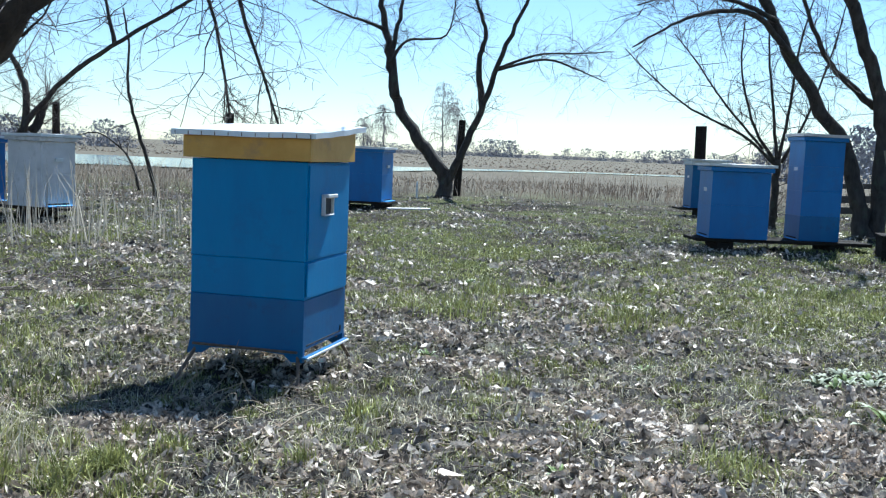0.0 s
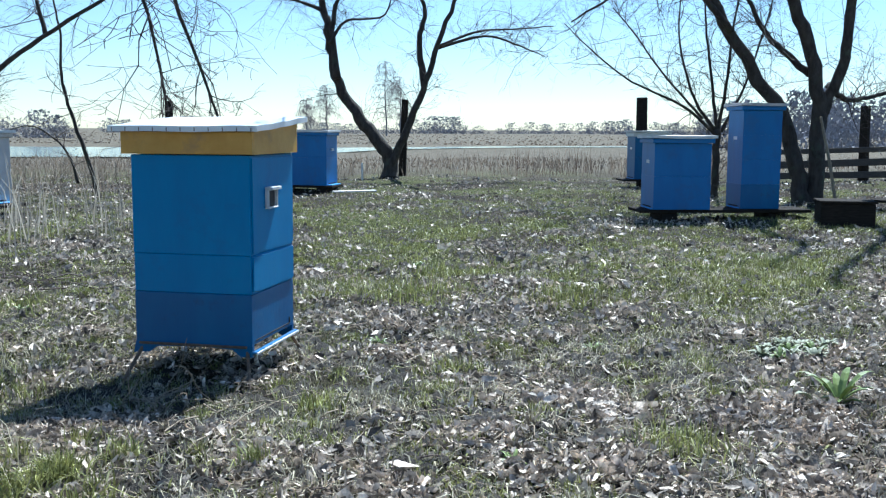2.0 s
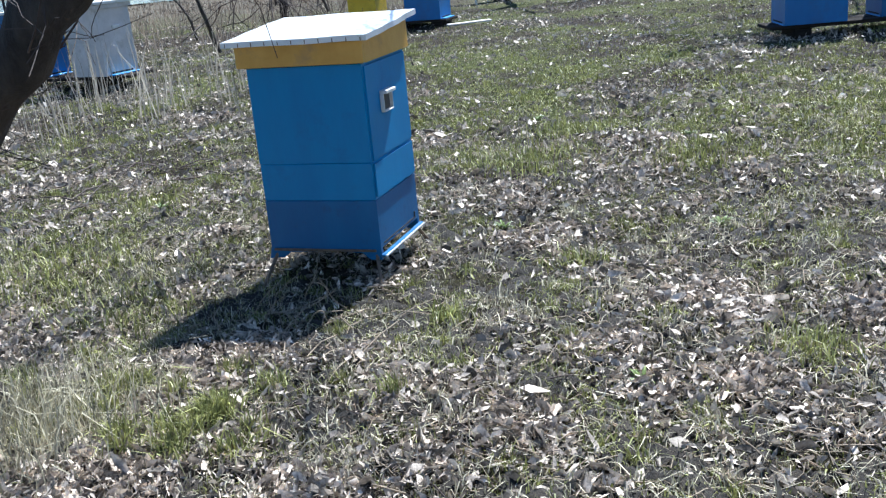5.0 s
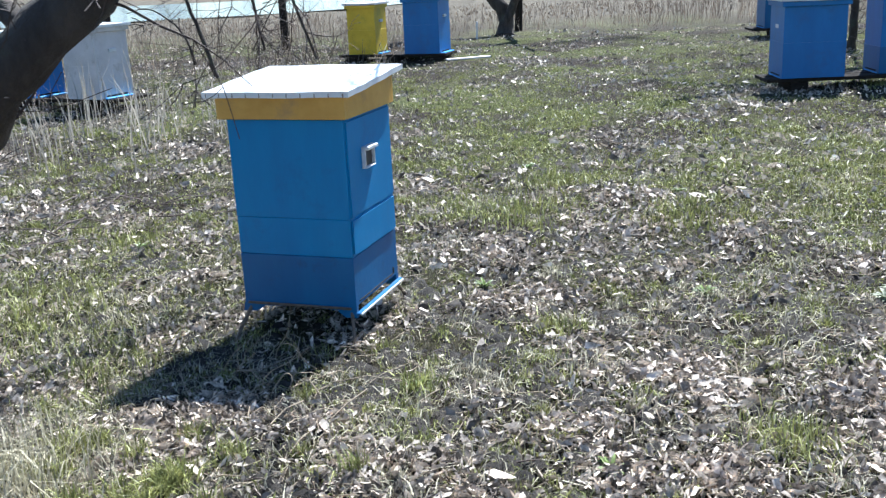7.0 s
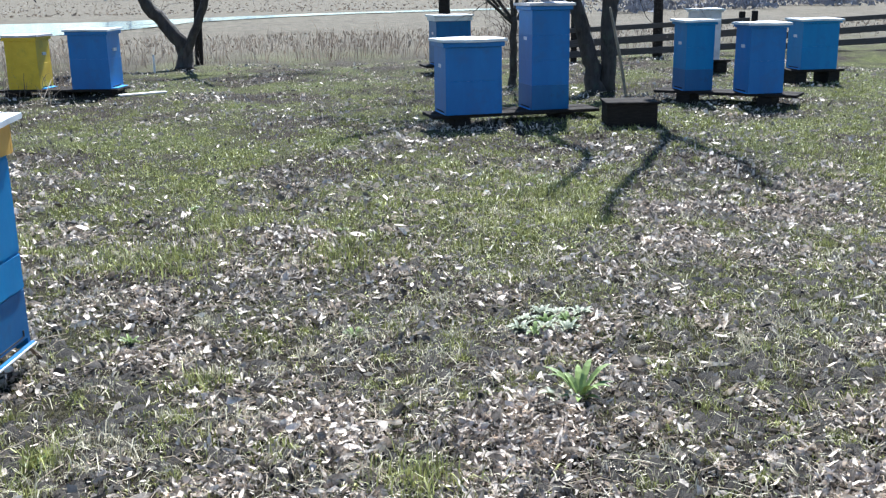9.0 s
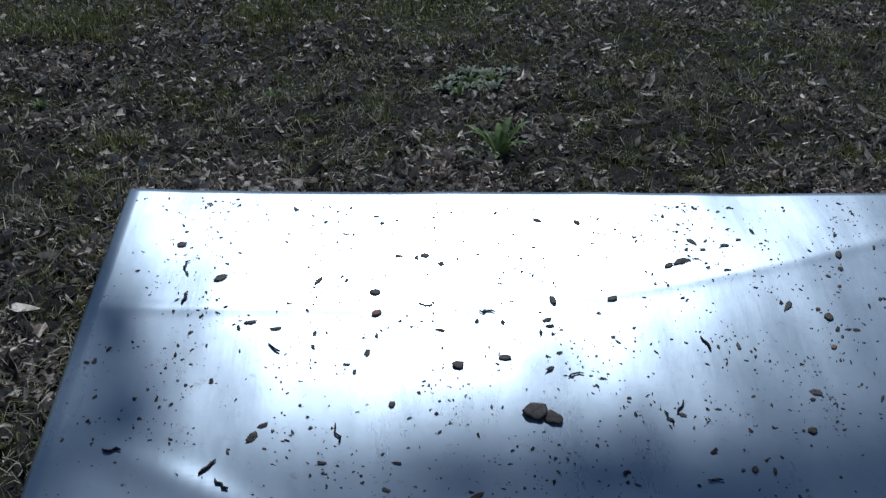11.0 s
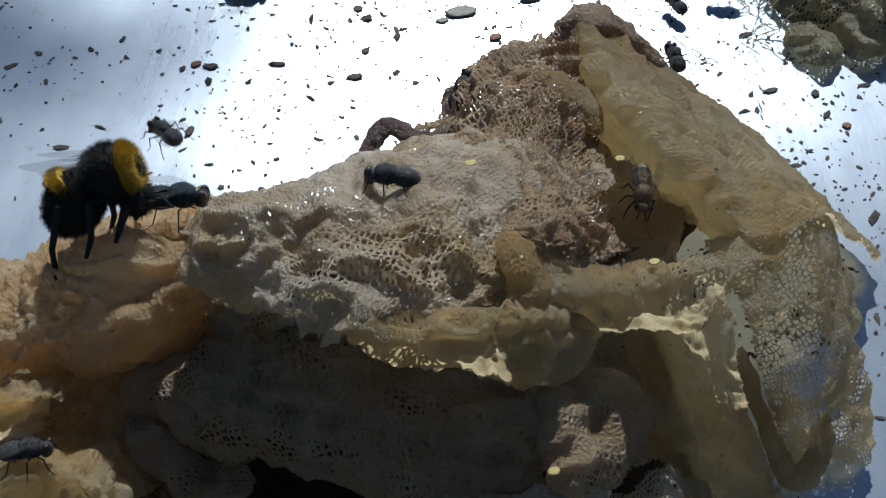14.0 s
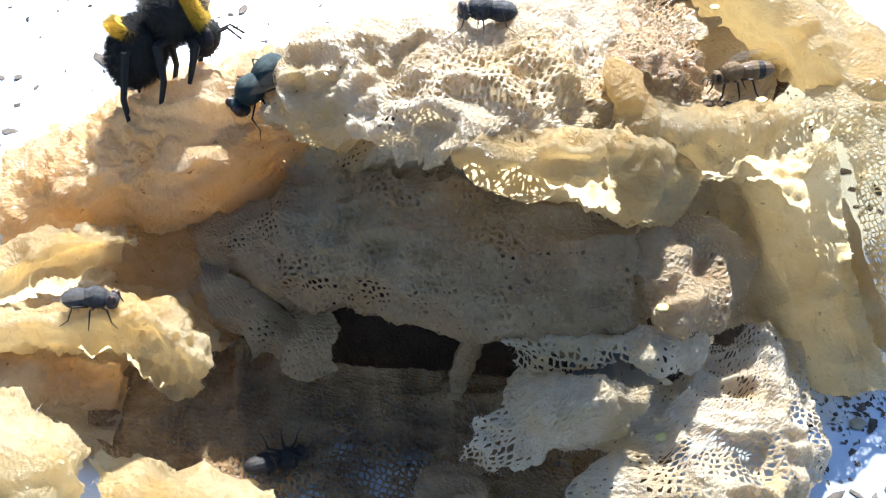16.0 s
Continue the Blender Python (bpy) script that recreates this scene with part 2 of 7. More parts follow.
def patch_of(x, y):
    """Uneven thickness of the litter, 0 to 1: clusters some decimetres wide."""
    n = np.sin(5.3 * x + 1.9 * np.sin(2.1 * y)) * np.sin(4.7 * y + 1.7 * np.sin(2.9 * x)) + 0.7 * np.sin(11.3 * x - 4.1 * y + 2 * np.sin(3 * y)) * np.sin(9.1 * y + 5.2 * x + 1.1)
    wide = np.sin(1.9 * x + 1.3 * np.sin(1.1 * y)) * np.sin(2.3 * y + 1.1 * np.sin(1.7 * x)) + 0.6 * np.sin(3.7 * x + 1.2 * y + 2 * np.sin(1.3 * y)) * np.sin(3.1 * y - 1.4 * x)
    return np.clip(0.5 + 0.40 * n + 0.30 * wide, 0, 1)


def build_ground():
    m, n, l, b = nodes_of("orchard_ground")
    nt = m.node_tree
    litter = ramp(nt, noise_of(nt, 26, 8, 0.75), [(0.36, (0.018, 0.014, 0.011)), (0.52, (0.036, 0.028, 0.022)), (0.64, (0.075, 0.06, 0.047)), (0.78, (0.22, 0.185, 0.15))])
    moss = ramp(nt, noise_of(nt, 30, 8, 0.75, offset=3.0), [(0.34, (0.018, 0.02, 0.008)), (0.52, (0.075, 0.08, 0.028)), (0.70, (0.21, 0.215, 0.085))])
    straw = ramp(nt, noise_of(nt, 3.0, 8, 0.75, offset=7.0, stretch=(1, 0.25, 1)), [(0.3, (0.072, 0.062, 0.048)), (0.7, (0.165, 0.142, 0.108))])
    k = nt.nodes.new("ShaderNodeMapRange")
    k.inputs[1].default_value, k.inputs[2].default_value = 0.44, 0.60
    l.new(noise_of(nt, 0.75, 6, 0.65, offset=1.5), k.inputs[0])
    tc = nt.nodes.new("ShaderNodeTexCoord")
    sep = nt.nodes.new("ShaderNodeSeparateXYZ")
    l.new(tc.outputs["Object"], sep.inputs[0])
    far = nt.nodes.new("ShaderNodeMapRange")
    far.inputs[1].default_value, far.inputs[2].default_value = 18, 26
    l.new(sep.outputs["Y"], far.inputs[0])
    grassy = nt.nodes.new("ShaderNodeMapRange")
    grassy.inputs[1].default_value, grassy.inputs[2].default_value, grassy.inputs[3].default_value, grassy.inputs[4].default_value = 3.5, 7, 0.25, 1
    l.new(sep.outputs["Y"], grassy.inputs[0])
    mul = nt.nodes.new("ShaderNodeMath")
    mul.operation = "MULTIPLY"
    l.new(k.outputs[0], mul.inputs[0])
    l.new(grassy.outputs[0], mul.inputs[1])
    col = mixed(nt, mixed(nt, litter, moss, mul.outputs[0]), straw, far.outputs[0])
    l.new(col, b.inputs["Base Color"])
    b.inputs["Roughness"].default_value = 0.95
    b.inputs["Specular IOR Level"].default_value = 0.06
    bumped(nt, b, noise_of(nt, 45, 8, 0.75), 1.0, 0.03)
    xs = np.r_[-2500, -1200, -600, -300, -150, -80, -45, -30, -22, np.arange(-16, 16.01, 0.14), 22, 30, 45, 80, 150, 300, 600, 1200, 2500]
    ys = np.r_[-300, -120, -50, -20, -8, -3, np.arange(-1, 20.01, 0.14), np.arange(21, 60, 1.5), 65, 80, 110, 160, 240, 350, 520, 800, 1300, 2000, 3200]
    gx, gy = np.meshgrid(xs, ys)
    v = np.stack([gx, gy, ground_z(gx, gy)], -1).reshape(-1, 3)
    i = np.arange(len(xs) * len(ys)).reshape(len(ys), len(xs))
    f = np.stack([i[:-1, :-1], i[:-1, 1:], i[1:, 1:], i[1:, :-1]], -1).reshape(-1, 4)
    tagged(stuff_mesh("ground", v, f, m, True), "bare orchard ground with litter, moss and straw", "ground", kind="structure")


build_ground()


# ---------------------------------------------------------------- beehives
def build_hive(m, w, d, z0, sections, mats, roof_mat, label, rim=0.0, rim_mat=None, over=0.025, roof_h=0.03, slope=0.0, front="+x", knob=True):
    """A box hive: sections are heights of the stacked boxes from z0 up; rim: height of the lid's skirt."""
    hive = empty("beehive", m, label, "beehive", "beehives of the apiary")
    z = z0
    for k, (h, mt) in enumerate(zip(sections, mats)):
        bm = bmesh.new()
        e = 0.0015 * (k % 2)
        box(bm, (-w / 2 + e, -d / 2 + e, z + 0.0004), (w / 2 - e, d / 2 - e, z + h), 0.0015)
        part("hive_box", bm, mt, hive)
        z += h
    if rim:
        bm = bmesh.new()
        o = over
        box(bm, (-w / 2 - o, -d / 2 - o, z + 0.002), (w / 2 + o, d / 2 + o, z + rim), 0.004)
        part("lid_rim", bm, rim_mat or mats[-1], hive)
        z += rim
    bm = bmesh.new()
    o = over + 0.022
    n = 8
    for i in range(n + 1):
        for j in range(n + 1):
            x, y = -w / 2 - o + (w + 2 * o) * i / n, -d / 2 - o + (d + 2 * o) * j / n
            dz = slope * (y + d / 2 + o) + 0.003 * math.sin(9 * x + 5 * y + w * 40)
            bm.verts.new((x, y, z + 0.002 + dz + roof_h))
    bm.verts.ensure_lookup_table()
    for i in range(n):
        for j in range(n):
            a = i * (n + 1) + j
            bm.faces.new([bm.verts[q] for q in (a, a + n + 1, a + n + 2, a + 1)])
    r = bmesh.ops.extrude_face_region(bm, geom=bm.faces[:])
    for v in r["geom"]:
        if isinstance(v, bmesh.types.BMVert):
            v.co.z -= roof_h * 0.96 + (slope * (v.co.y + d / 2 + o) if False else 0)
    roof = part("lid", bm, roof_mat, hive, "flat tin-covered lid")
    if slope:
        bm = bmesh.new()
        box(bm, (-w / 2 - over, -d / 2 - over, z), (w / 2 + over, d / 2 + over, z + 0.004), 0.001)
        part("lid_board", bm, OLDWOOD, hive)
    if knob:
        bm = bmesh.new()
        zz = z0 + sum(sections) * 0.72
        s = 1 if front == "+x" else -1
        box(bm, (s * w / 2 - 0.002, -0.055, zz - 0.02), (s * w / 2 + 0.02, 0.055, zz + 0.02), 0.004)
        part("handle", bm, WHITE, hive, "small white handle")
        bm = bmesh.new()
        box(bm, (s * w / 2 - 0.002, -d * 0.32, z0 + 0.018), (s * w / 2 + 0.006, d * 0.32, z0 + 0.034), 0.001)
        part("entrance", bm, BLACK, hive)
        bm = bmesh.new()
        box(bm, (s * w / 2 - 0.002, -d * 0.42, z0 + 0.0), (s * w / 2 + (0.07 if s > 0 else 0.0), d * 0.42, z0 + 0.014), 0.003)
        part("landing_board", bm, BLUE_PALE, hive)
    return hive


def build_near_hive():
    """The large hive in the foreground, on thin steel legs."""
    m = pose(-0.724, 4.184, 0, 0, 0, -14.8)
    hive = empty("beehive", m, "tall sky-blue beehive with ochre lid rim on thin steel legs", "beehive", "beehives of the apiary")
    w, d = 0.50, 0.461
    x0, x1, y0, y1 = -w / 2, w / 2, -d / 2, d / 2
    bm = bmesh.new()
    box(bm, (x0, y0, 0.108), (x1, y1, 0.310), 0.002)
    part("bottom_box", bm, BLUE_DARK, hive, "darker blue bottom box")
    bm = bmesh.new()
    box(bm, (x0 + 0.001, y0 + 0.001, 0.3108), (x1 - 0.001, y1 - 0.001, 0.4642), 0.002)
    part("hive_box", bm, BLUE, hive)
    bm = bmesh.new()
    box(bm, (x0, y0, 0.465), (x1, y1, 0.857), 0.002)
    part("hive_box", bm, BLUE, hive)
    # cut board on the sun side with its chipped lower edges
    for z, zz in ((0.322, 0.458), (0.474, 0.845)):
        bm = bmesh.new()
        b2 = bmesh.new()
        n = 14
        top, low = [], []
        for k in range(n + 1):
            y = y0 + 0.012 + (d - 0.024) * k / n
            low.append(b2.verts.new((x1 + 0.0005, y, z + random.uniform(-0.006, 0.004))))
            top.append(b2.verts.new((x1 + 0.0005, y, zz)))
        for k in range(n):
            b2.faces.new((low[k], low[k + 1], top[k + 1], top[k]))
        r = bmesh.ops.extrude_face_region(b2, geom=b2.faces[:])
        for v in r["geom"]:
            if isinstance(v, bmesh.types.BMVert):
                v.co.x += 0.007
        add(bm, b2)
        part("front_board", bm, BLUE, hive, "sun-bleached front board with chipped edge")
    # skirt with feet under the bottom box
    for yy in (y0, y1 - 0.02):
        bm = bmesh.new()
        b2 = bmesh.new()
        prof = [(x0, 0.110), (x1, 0.110), (x1, 0.060), (x1 - 0.05, 0.060), (x1 - 0.085, 0.088), (0.05, 0.094), (-0.06, 0.092), (x0 + 0.09, 0.088), (x0 + 0.055, 0.063), (x0 - 0.012, 0.059)]
        b2.faces.new([b2.verts.new((px, yy, pz)) for px, pz in prof])
        r = bmesh.ops.extrude_face_region(b2, geom=b2.faces[:])
        for v in r["geom"]:
            if isinstance(v, bmesh.types.BMVert):
                v.co.y += 0.02
        add(bm, b2)
        part("skirt", bm, BLUE_DARK, hive)
    bm = bmesh.new()
    box(bm, (x1 - 0.005, y0 - 0.005, 0.075), (x1 + 0.016, y1 + 0.012, 0.084), 0.003)
    part("landing_board", bm, BLUE_DARK, hive, "narrow landing board")
    bm = bmesh.new()
    box(bm, (x1 + 0.0165, y0 + 0.0, 0.072), (x1 + 0.022, y1 + 0.01, 0.082), 0.002)
    part("board_edge", bm, WHITE, hive, "white worn edge of the landing board")
    bm = bmesh.new()
    box(bm, (x1 + 0.0005, y0 + 0.03, 0.122), (x1 + 0.004, y1 - 0.05, 0.127), 0.001)
    box(bm, (x1 + 0.0005, y1 - 0.06, 0.127), (x1 + 0.004, y1 - 0.05, 0.150), 0.001)
    part("entrance_bar", bm, BLACK, hive, "dark entrance slot")
    # lid
    bm = bmesh.new()
    o = 0.020
    box(bm, (x0 - o - 0.012, y0 - o, 0.860), (x1 + o, y0 - o + 0.02, 0.948), 0.003)
    box(bm, (x0 - o - 0.012, y1 + o - 0.02, 0.860), (x1 + o, y1 + o, 0.990), 0.003)
    for xx in (x0 - o - 0.012, x1 + o - 0.02):
        b2 = bmesh.new()
        q = [(y0 - o + 0.02, 0.860), (y1 + o - 0.02, 0.860), (y1 + o - 0.02, 0.988), (y0 - o + 0.02, 0.948)]
        b2.faces.new([b2.verts.new((xx, a, c)) for a, c in q])
        r = bmesh.ops.extrude_face_region(b2, geom=b2.faces[:])
        for v in r["geom"]:
            if isinstance(v, bmesh.types.BMVert):
                v.co.x += 0.02
        add(bm, b2)
    part("lid_rim", bm, OCHRE, hive, "ochre-painted wooden lid rim")
    bm = bmesh.new()
    n, oo = 14, 0.055
    for i in range(n + 1):
        for j in range(n + 1):
            x, y = x0 - oo - 0.012 + (w + 2 * oo + 0.012) * i / n, y0 - oo + (d + 2 * oo) * j / n
            edge = 0.0014 * math.sin(17 * x + 9 * y) + 0.0010 * math.sin(31 * y - 12 * x)
            bm.verts.new((x, y, 0.952 + (0.042 * (y - y0 + oo) / (d + 2 * oo)) + edge + 0.018))
    bm.verts.ensure_lookup_table()
    for i in range(n):
        for j in range(n):
            a = i * (n + 1) + j
            bm.faces.new([bm.verts[q] for q in (a, a + n + 1, a + n + 2, a + 1)])
    r = bmesh.ops.extrude_face_region(bm, geom=bm.faces[:])
    for v in r["geom"]:
        if isinstance(v, bmesh.types.BMVert):
            v.co.z -= 0.022
    part("lid", bm, TIN, hive, "flat white tin lid, scuffed along its edge")
    for k in range(11):
        bm = bmesh.new()
        x = x0 - 0.05 + 0.058 * k
        box(bm, (x, y0 - oo - 0.001, 0.949), (x + 0.004, y0 - oo + 0.004, 0.964), 0.001)
        part("nail", bm, STEEL, hive)
    # vent on the front
    bm = bmesh.new()
    zc = 0.685
    yc = -0.045
    for lo, hi in (((0, -0.050, 0.030), (0.034, 0.050, 0.044)), ((0, -0.050, -0.044), (0.020, 0.050, -0.038)), ((0, -0.050, -0.038), (0.018, -0.044, 0.030)), ((0, 0.044, -0.038), (0.018, 0.050, 0.030))):
        box(bm, (x1 + 0.007 + lo[0], yc + lo[1], zc + lo[2]), (x1 + 0.007 + hi[0], yc + hi[1], zc + hi[2]), 0.002)
    vent = part("vent_frame", bm, WHITE, hive, "small white metal vent frame")
    bm = bmesh.new()
    box(bm, (x1 + 0.008, yc - 0.044, zc - 0.038), (x1 + 0.012, yc + 0.044, zc + 0.030), 0.001)
    part("vent_opening", bm, GLASS_DARK, vent)
    # steel legs
    for sx, sy in ((1, -1), (-1, -1), (1, 1), (-1, 1)):
        bm = bmesh.new()
        a = Vector((sx * (w / 2 - 0.03), sy * (d / 2 - 0.02), 0.10))
        c = Vector((sx * (w / 2 + 0.03), sy * (d / 2 + 0.10), -0.075))
        tube(bm, [a, a.lerp(c, 0.5), c], [0.008, 0.008, 0.008], 6)
        part("leg", bm, STEEL, hive)
    bm = bmesh.new()
    tube(bm, [(x0 + 0.02, y0 - 0.01, 0.102), (x1 - 0.02, y0 - 0.01, 0.102)], [0.006, 0.006], 6)
    part("leg_rail", bm, STEEL, hive)
    return hive


build_near_hive()
build_hive(pose(-1.17, 15.45, 0, 0, 0, -16), 0.56, 0.50, 0.11, [0.42, 0.33], [BLUE_DEEP, BLUE_DEEP], WHITE, "deep blue beehive with white lid beside the forked tree", rim=0.05, rim_mat=BLUE_DEEP)
build_hive(pose(-2.12, 15.75, 0, 0, 0, -16), 0.46, 0.44, 0.11, [0.36, 0.32], [YELLOW, YELLOW], GREYWHITE, "yellow beehive on the low bench", rim=0.05, rim_mat=YELLOW)
build_hive(pose(3.10, 10.72, 0, 0, 0, 1), 0.62, 0.50, 0.125, [0.352, 0.352], [BLUE_DEEP, BLUE_DEEP], WHITE, "wide deep blue beehive on a low bench", rim=0.05, rim_mat=BLUE_DEEP, front="-x")
build_hive(pose(3.995, 10.82, 0, 0, 0, 1), 0.43, 0.45, 0.125, [0.265, 0.265, 0.265, 0.265], [BLUE_DARK, BLUE_DEEP, BLUE_DEEP, BLUE_DEEP], GREYWHITE, "tall four-storey blue beehive on a low bench", rim=0.045, rim_mat=BLUE_DEEP, front="-x")
build_hive(pose(4.54, 17.45, 0, 0, 0, 2), 0.62, 0.50, 0.12, [0.37, 0.37], [BLUE_DARK, BLUE_DARK], WHITE, "blue beehive with shiny white lid, dark plinth", rim=0.07, rim_mat=WHITE, front="-x")
build_hive(pose(6.33, 11.86, 0, 0, 0, -6), 0.36, 0.44, 0.14, [0.26, 0.27, 0.27], [BLUE_DARK, BLUE, BLUE], WHITE, "sky-blue beehive with white lid on a plank bench", rim=0.03, rim_mat=BLUE, front="-x")
build_hive(pose(6.90, 11.26, 0, 0, 0, -6), 0.44, 0.44, 0.14, [0.385, 0.385], [BLUE_DEEP, BLUE_DEEP], WHITE, "deep blue beehive with white lid on a plank bench", rim=0.03, rim_mat=BLUE_DEEP, front="-x")
build_hive(pose(8.98, 13.35, 0, 0, 0, -6), 0.55, 0.46, 0.20, [0.32, 0.33], [BLUE, BLUE], WHITE, "light blue low beehive with white lid", rim=0.03, rim_mat=BLUE, front="-x")
build_hive(pose(8.42, 15.60, 0, 0, 0, -6), 0.40, 0.44, 0.20, [0.36, 0.40], [GREYWHITE, GREYWHITE], WHITE, "pale beehive standing behind the plank bench", rim=0.03, rim_mat=GREYWHITE, front="-x")
build_hive(pose(-4.55, 11.22, 0, 0, 0, -24), 0.50, 0.50, 0.13, [0.36, 0.36], [GREYWHITE, GREYWHITE], WHITE, "whitish weathered beehive with white lid", rim=0.05, rim_mat=GREYWHITE)
build_hive(pose(-5.52, 11.60, 0, 0, 0, -24), 0.52, 0.50, 0.13, [0.34, 0.34], [BLUE_DEEP, BLUE_DEEP], WHITE, "deep blue beehive beside the white one", rim=0.05, rim_mat=BLUE_DEEP)
build_hive(pose(-6.45, 11.85, 0, 0, 0, -24), 0.52, 0.50, 0.13, [0.45, 0.45], [YELLOW, YELLOW], GREYWHITE, "yellow beehive at the end of the row", rim=0.06, rim_mat=OCHRE)


def build_bench(m, length, depth, z, feet, label):
    bench = empty("hive_bench", m, label, "bench", "benches under the hives")
    for k in range(2):
        bm = bmesh.new()
        y = -depth / 2 + k * depth / 2
        box(bm, (-length / 2, y + 0.01, z - 0.035), (length / 2, y + depth / 2 - 0.01, z), 0.005)
        part("plank", bm, DARKWOOD, bench)
    for x in feet:
        bm = bmesh.new()
        box(bm, (x - 0.09, -depth / 2 + 0.03, -0.03), (x + 0.09, depth / 2 - 0.03, z - 0.037), 0.01)
        part("support_block", bm, DARKWOOD, bench)
    return bench


build_bench(pose(-1.65, 15.6, 0, 0, 0, -16), 1.75, 0.55, 0.108, (-0.7, 0.0, 0.7), "dark low plank bench under two hives")
build_bench(pose(3.60, 10.75, 0, 0, 0, 2), 1.9, 0.50, 0.123, (-0.62, 0.58), "dark low plank bench on wooden blocks")
build_bench(pose(4.50, 17.45, 0, 0, 0, 2), 0.9, 0.60, 0.118, (0.0,), "dark wooden plinth under one hive")
build_bench(pose(6.64, 11.52, 0, 0, 0, -44), 1.75, 0.46, 0.138, (-0.5, 0.5), "long plank bench on dark blocks")
build_bench(pose(8.98, 13.35, 0, 0, 0, -6), 0.8, 0.5, 0.198, (-0.25, 0.25), "short plank bench on dark blocks")
build_bench(pose(8.42, 15.60, 0, 0, 0, -6), 0.8, 0.5, 0.198, (-0.25, 0.25), "short plank bench on dark blocks")
build_bench(pose(-5.50, 11.55, 0, 0, 0, -16), 2.9, 0.55, 0.128, (-1.2, -0.2, 0.9), "dark plank bench under the row of hives")


# ---------------------------------------------------------------- trees
def twigs(bm, line, radii, rng, count, length, r0, depth=0, droop=0.0, spread=0.9, flat=0.5):
    """Side shoots along a limb; they branch again once."""
    n = len(line)
    for _ in range(count):
        i = rng.randrange(max(1, n // 5), n - 1)
        p = line[i]
        d = (line[i + 1] - line[i]).normalized()
        s = Vector((rng.gauss(0, 1), rng.gauss(0, flat), rng.gauss(0, 0.8))).normalized()
        d = (d * 0.6 + s * spread).normalized()
        ln = length * rng.uniform(0.4, 1.15)
        k = 5 if depth == 0 else 4
        pts = [p.copy()]
        for j in range(k):
            d = (d + Vector((rng.gauss(0, 0.27), rng.gauss(0, 0.27), rng.gauss(0, 0.27) + 0.04 - droop))).normalized()
            pts.append(pts[-1] + d * ln / k)
        r = min(r0, radii[i] * 0.6) * rng.uniform(0.6, 1.0)
        rr = [max(0.0011, r * (1 - 0.8 * j / k)) for j in range(k + 1)]
        tube(bm, pts, rr, 4 if depth == 0 else 3, False)
        if depth < 2:
            twigs(bm, pts, rr, rng, rng.randrange(4, 8) if depth == 0 else rng.randrange(1, 4), ln * (0.55 if depth == 0 else 0.45), r * 0.6, depth + 1, droop, 1.0, flat)


def build_tree(name, label, limbs, seed, shoots=10, shoot_len=0.9, droop=0.0, shoot_r=0.011, wob=0.12, sides=9, flat=0.5):
    """limbs: (points, base radius, tip radius); the first is the trunk."""
    rng = random.Random(seed)
    root = Vector(limbs[0][0][0])
    tree = empty(name, Matrix.Translation(root), label, "tree")
    crown = bmesh.new()
    for k, (pts, r0, r1, *few) in enumerate(limbs):
        line = [p - root for p in smooth_line(pts, 5)]
        for p in line[1:-1]:
            p += Vector((rng.gauss(0, r0 * 0.12), rng.gauss(0, r0 * 0.12), rng.gauss(0, r0 * 0.12)))
        m = len(line) - 1
        radii = [r0 + (r1 - r0) * (j / m) ** 0.8 for j in range(m + 1)]
        if k == 0:
            radii[0] *= 1.35
        bm = bmesh.new()
        tube(bm, line, radii, sides, True, wob)
        part("trunk" if k == 0 else "limb", bm, BARK, tree, smooth=True)
        twigs(crown, line, radii, rng, few[0] if few else shoots, shoot_len, shoot_r, 0, droop, 0.9, flat)
    part("crown", crown, TWIG, tree, "bare twigs without leaves")
    return tree


def flat_limb(y, xz, dy=0.0):
    """Points of a limb that spreads in the plane y, leaning by dy towards its end."""
    n = len(xz) - 1
    return [(x, y + dy * k / n, z) for k, (x, z) in enumerate(xz)]


build_tree("forked_tree", "bare dark-barked fruit tree with forked trunk beside the hives", [
    (flat_limb(19.9, [(-0.03, -0.05), (-0.08, 0.51), (-0.52, 1.08), (-0.96, 1.70), (-1.18, 2.58), (-1.33, 3.29), (-1.45, 4.15), (-1.54, 5.44)], 0.6), 0.17, 0.04),
    (flat_limb(19.9, [(-0.04, 0.15), (0.24, 0.80), (0.63, 1.71), (0.92, 2.63), (1.32, 3.61), (1.72, 4.50)], -0.5), 0.10, 0.025),
    (flat_limb(19.7, [(0.90, 2.56), (1.69, 2.86), (2.47, 2.92), (3.19, 2.98)]), 0.032, 0.008),
    (flat_limb(19.7, [(0.92, 2.54), (1.81, 2.76), (2.49, 2.56), (2.95, 2.36)], -0.5), 0.035, 0.008),
    (flat_limb(19.8, [(0.66, 1.80), (0.56, 2.70), (0.67, 3.26), (0.48, 3.90), (0.39, 4.55)], 0.4), 0.075, 0.02),
    (flat_limb(20.0, [(-1.20, 2.63), (-0.88, 3.08), (-0.11, 3.23), (0.08, 4.11)], 0.4), 0.04, 0.01),
    (flat_limb(20.3, [(-1.33, 3.29), (-1.62, 3.42), (-2.12, 3.58), (-2.91, 3.88)], 0.3), 0.05, 0.012),
    (flat_limb(20.0, [(-1.05, 1.95), (-1.15, 2.90), (-1.02, 3.70), (-0.95, 4.60)], 0.3), 0.08, 0.02),
], 3, 24, 1.1, 0.035, 0.008)

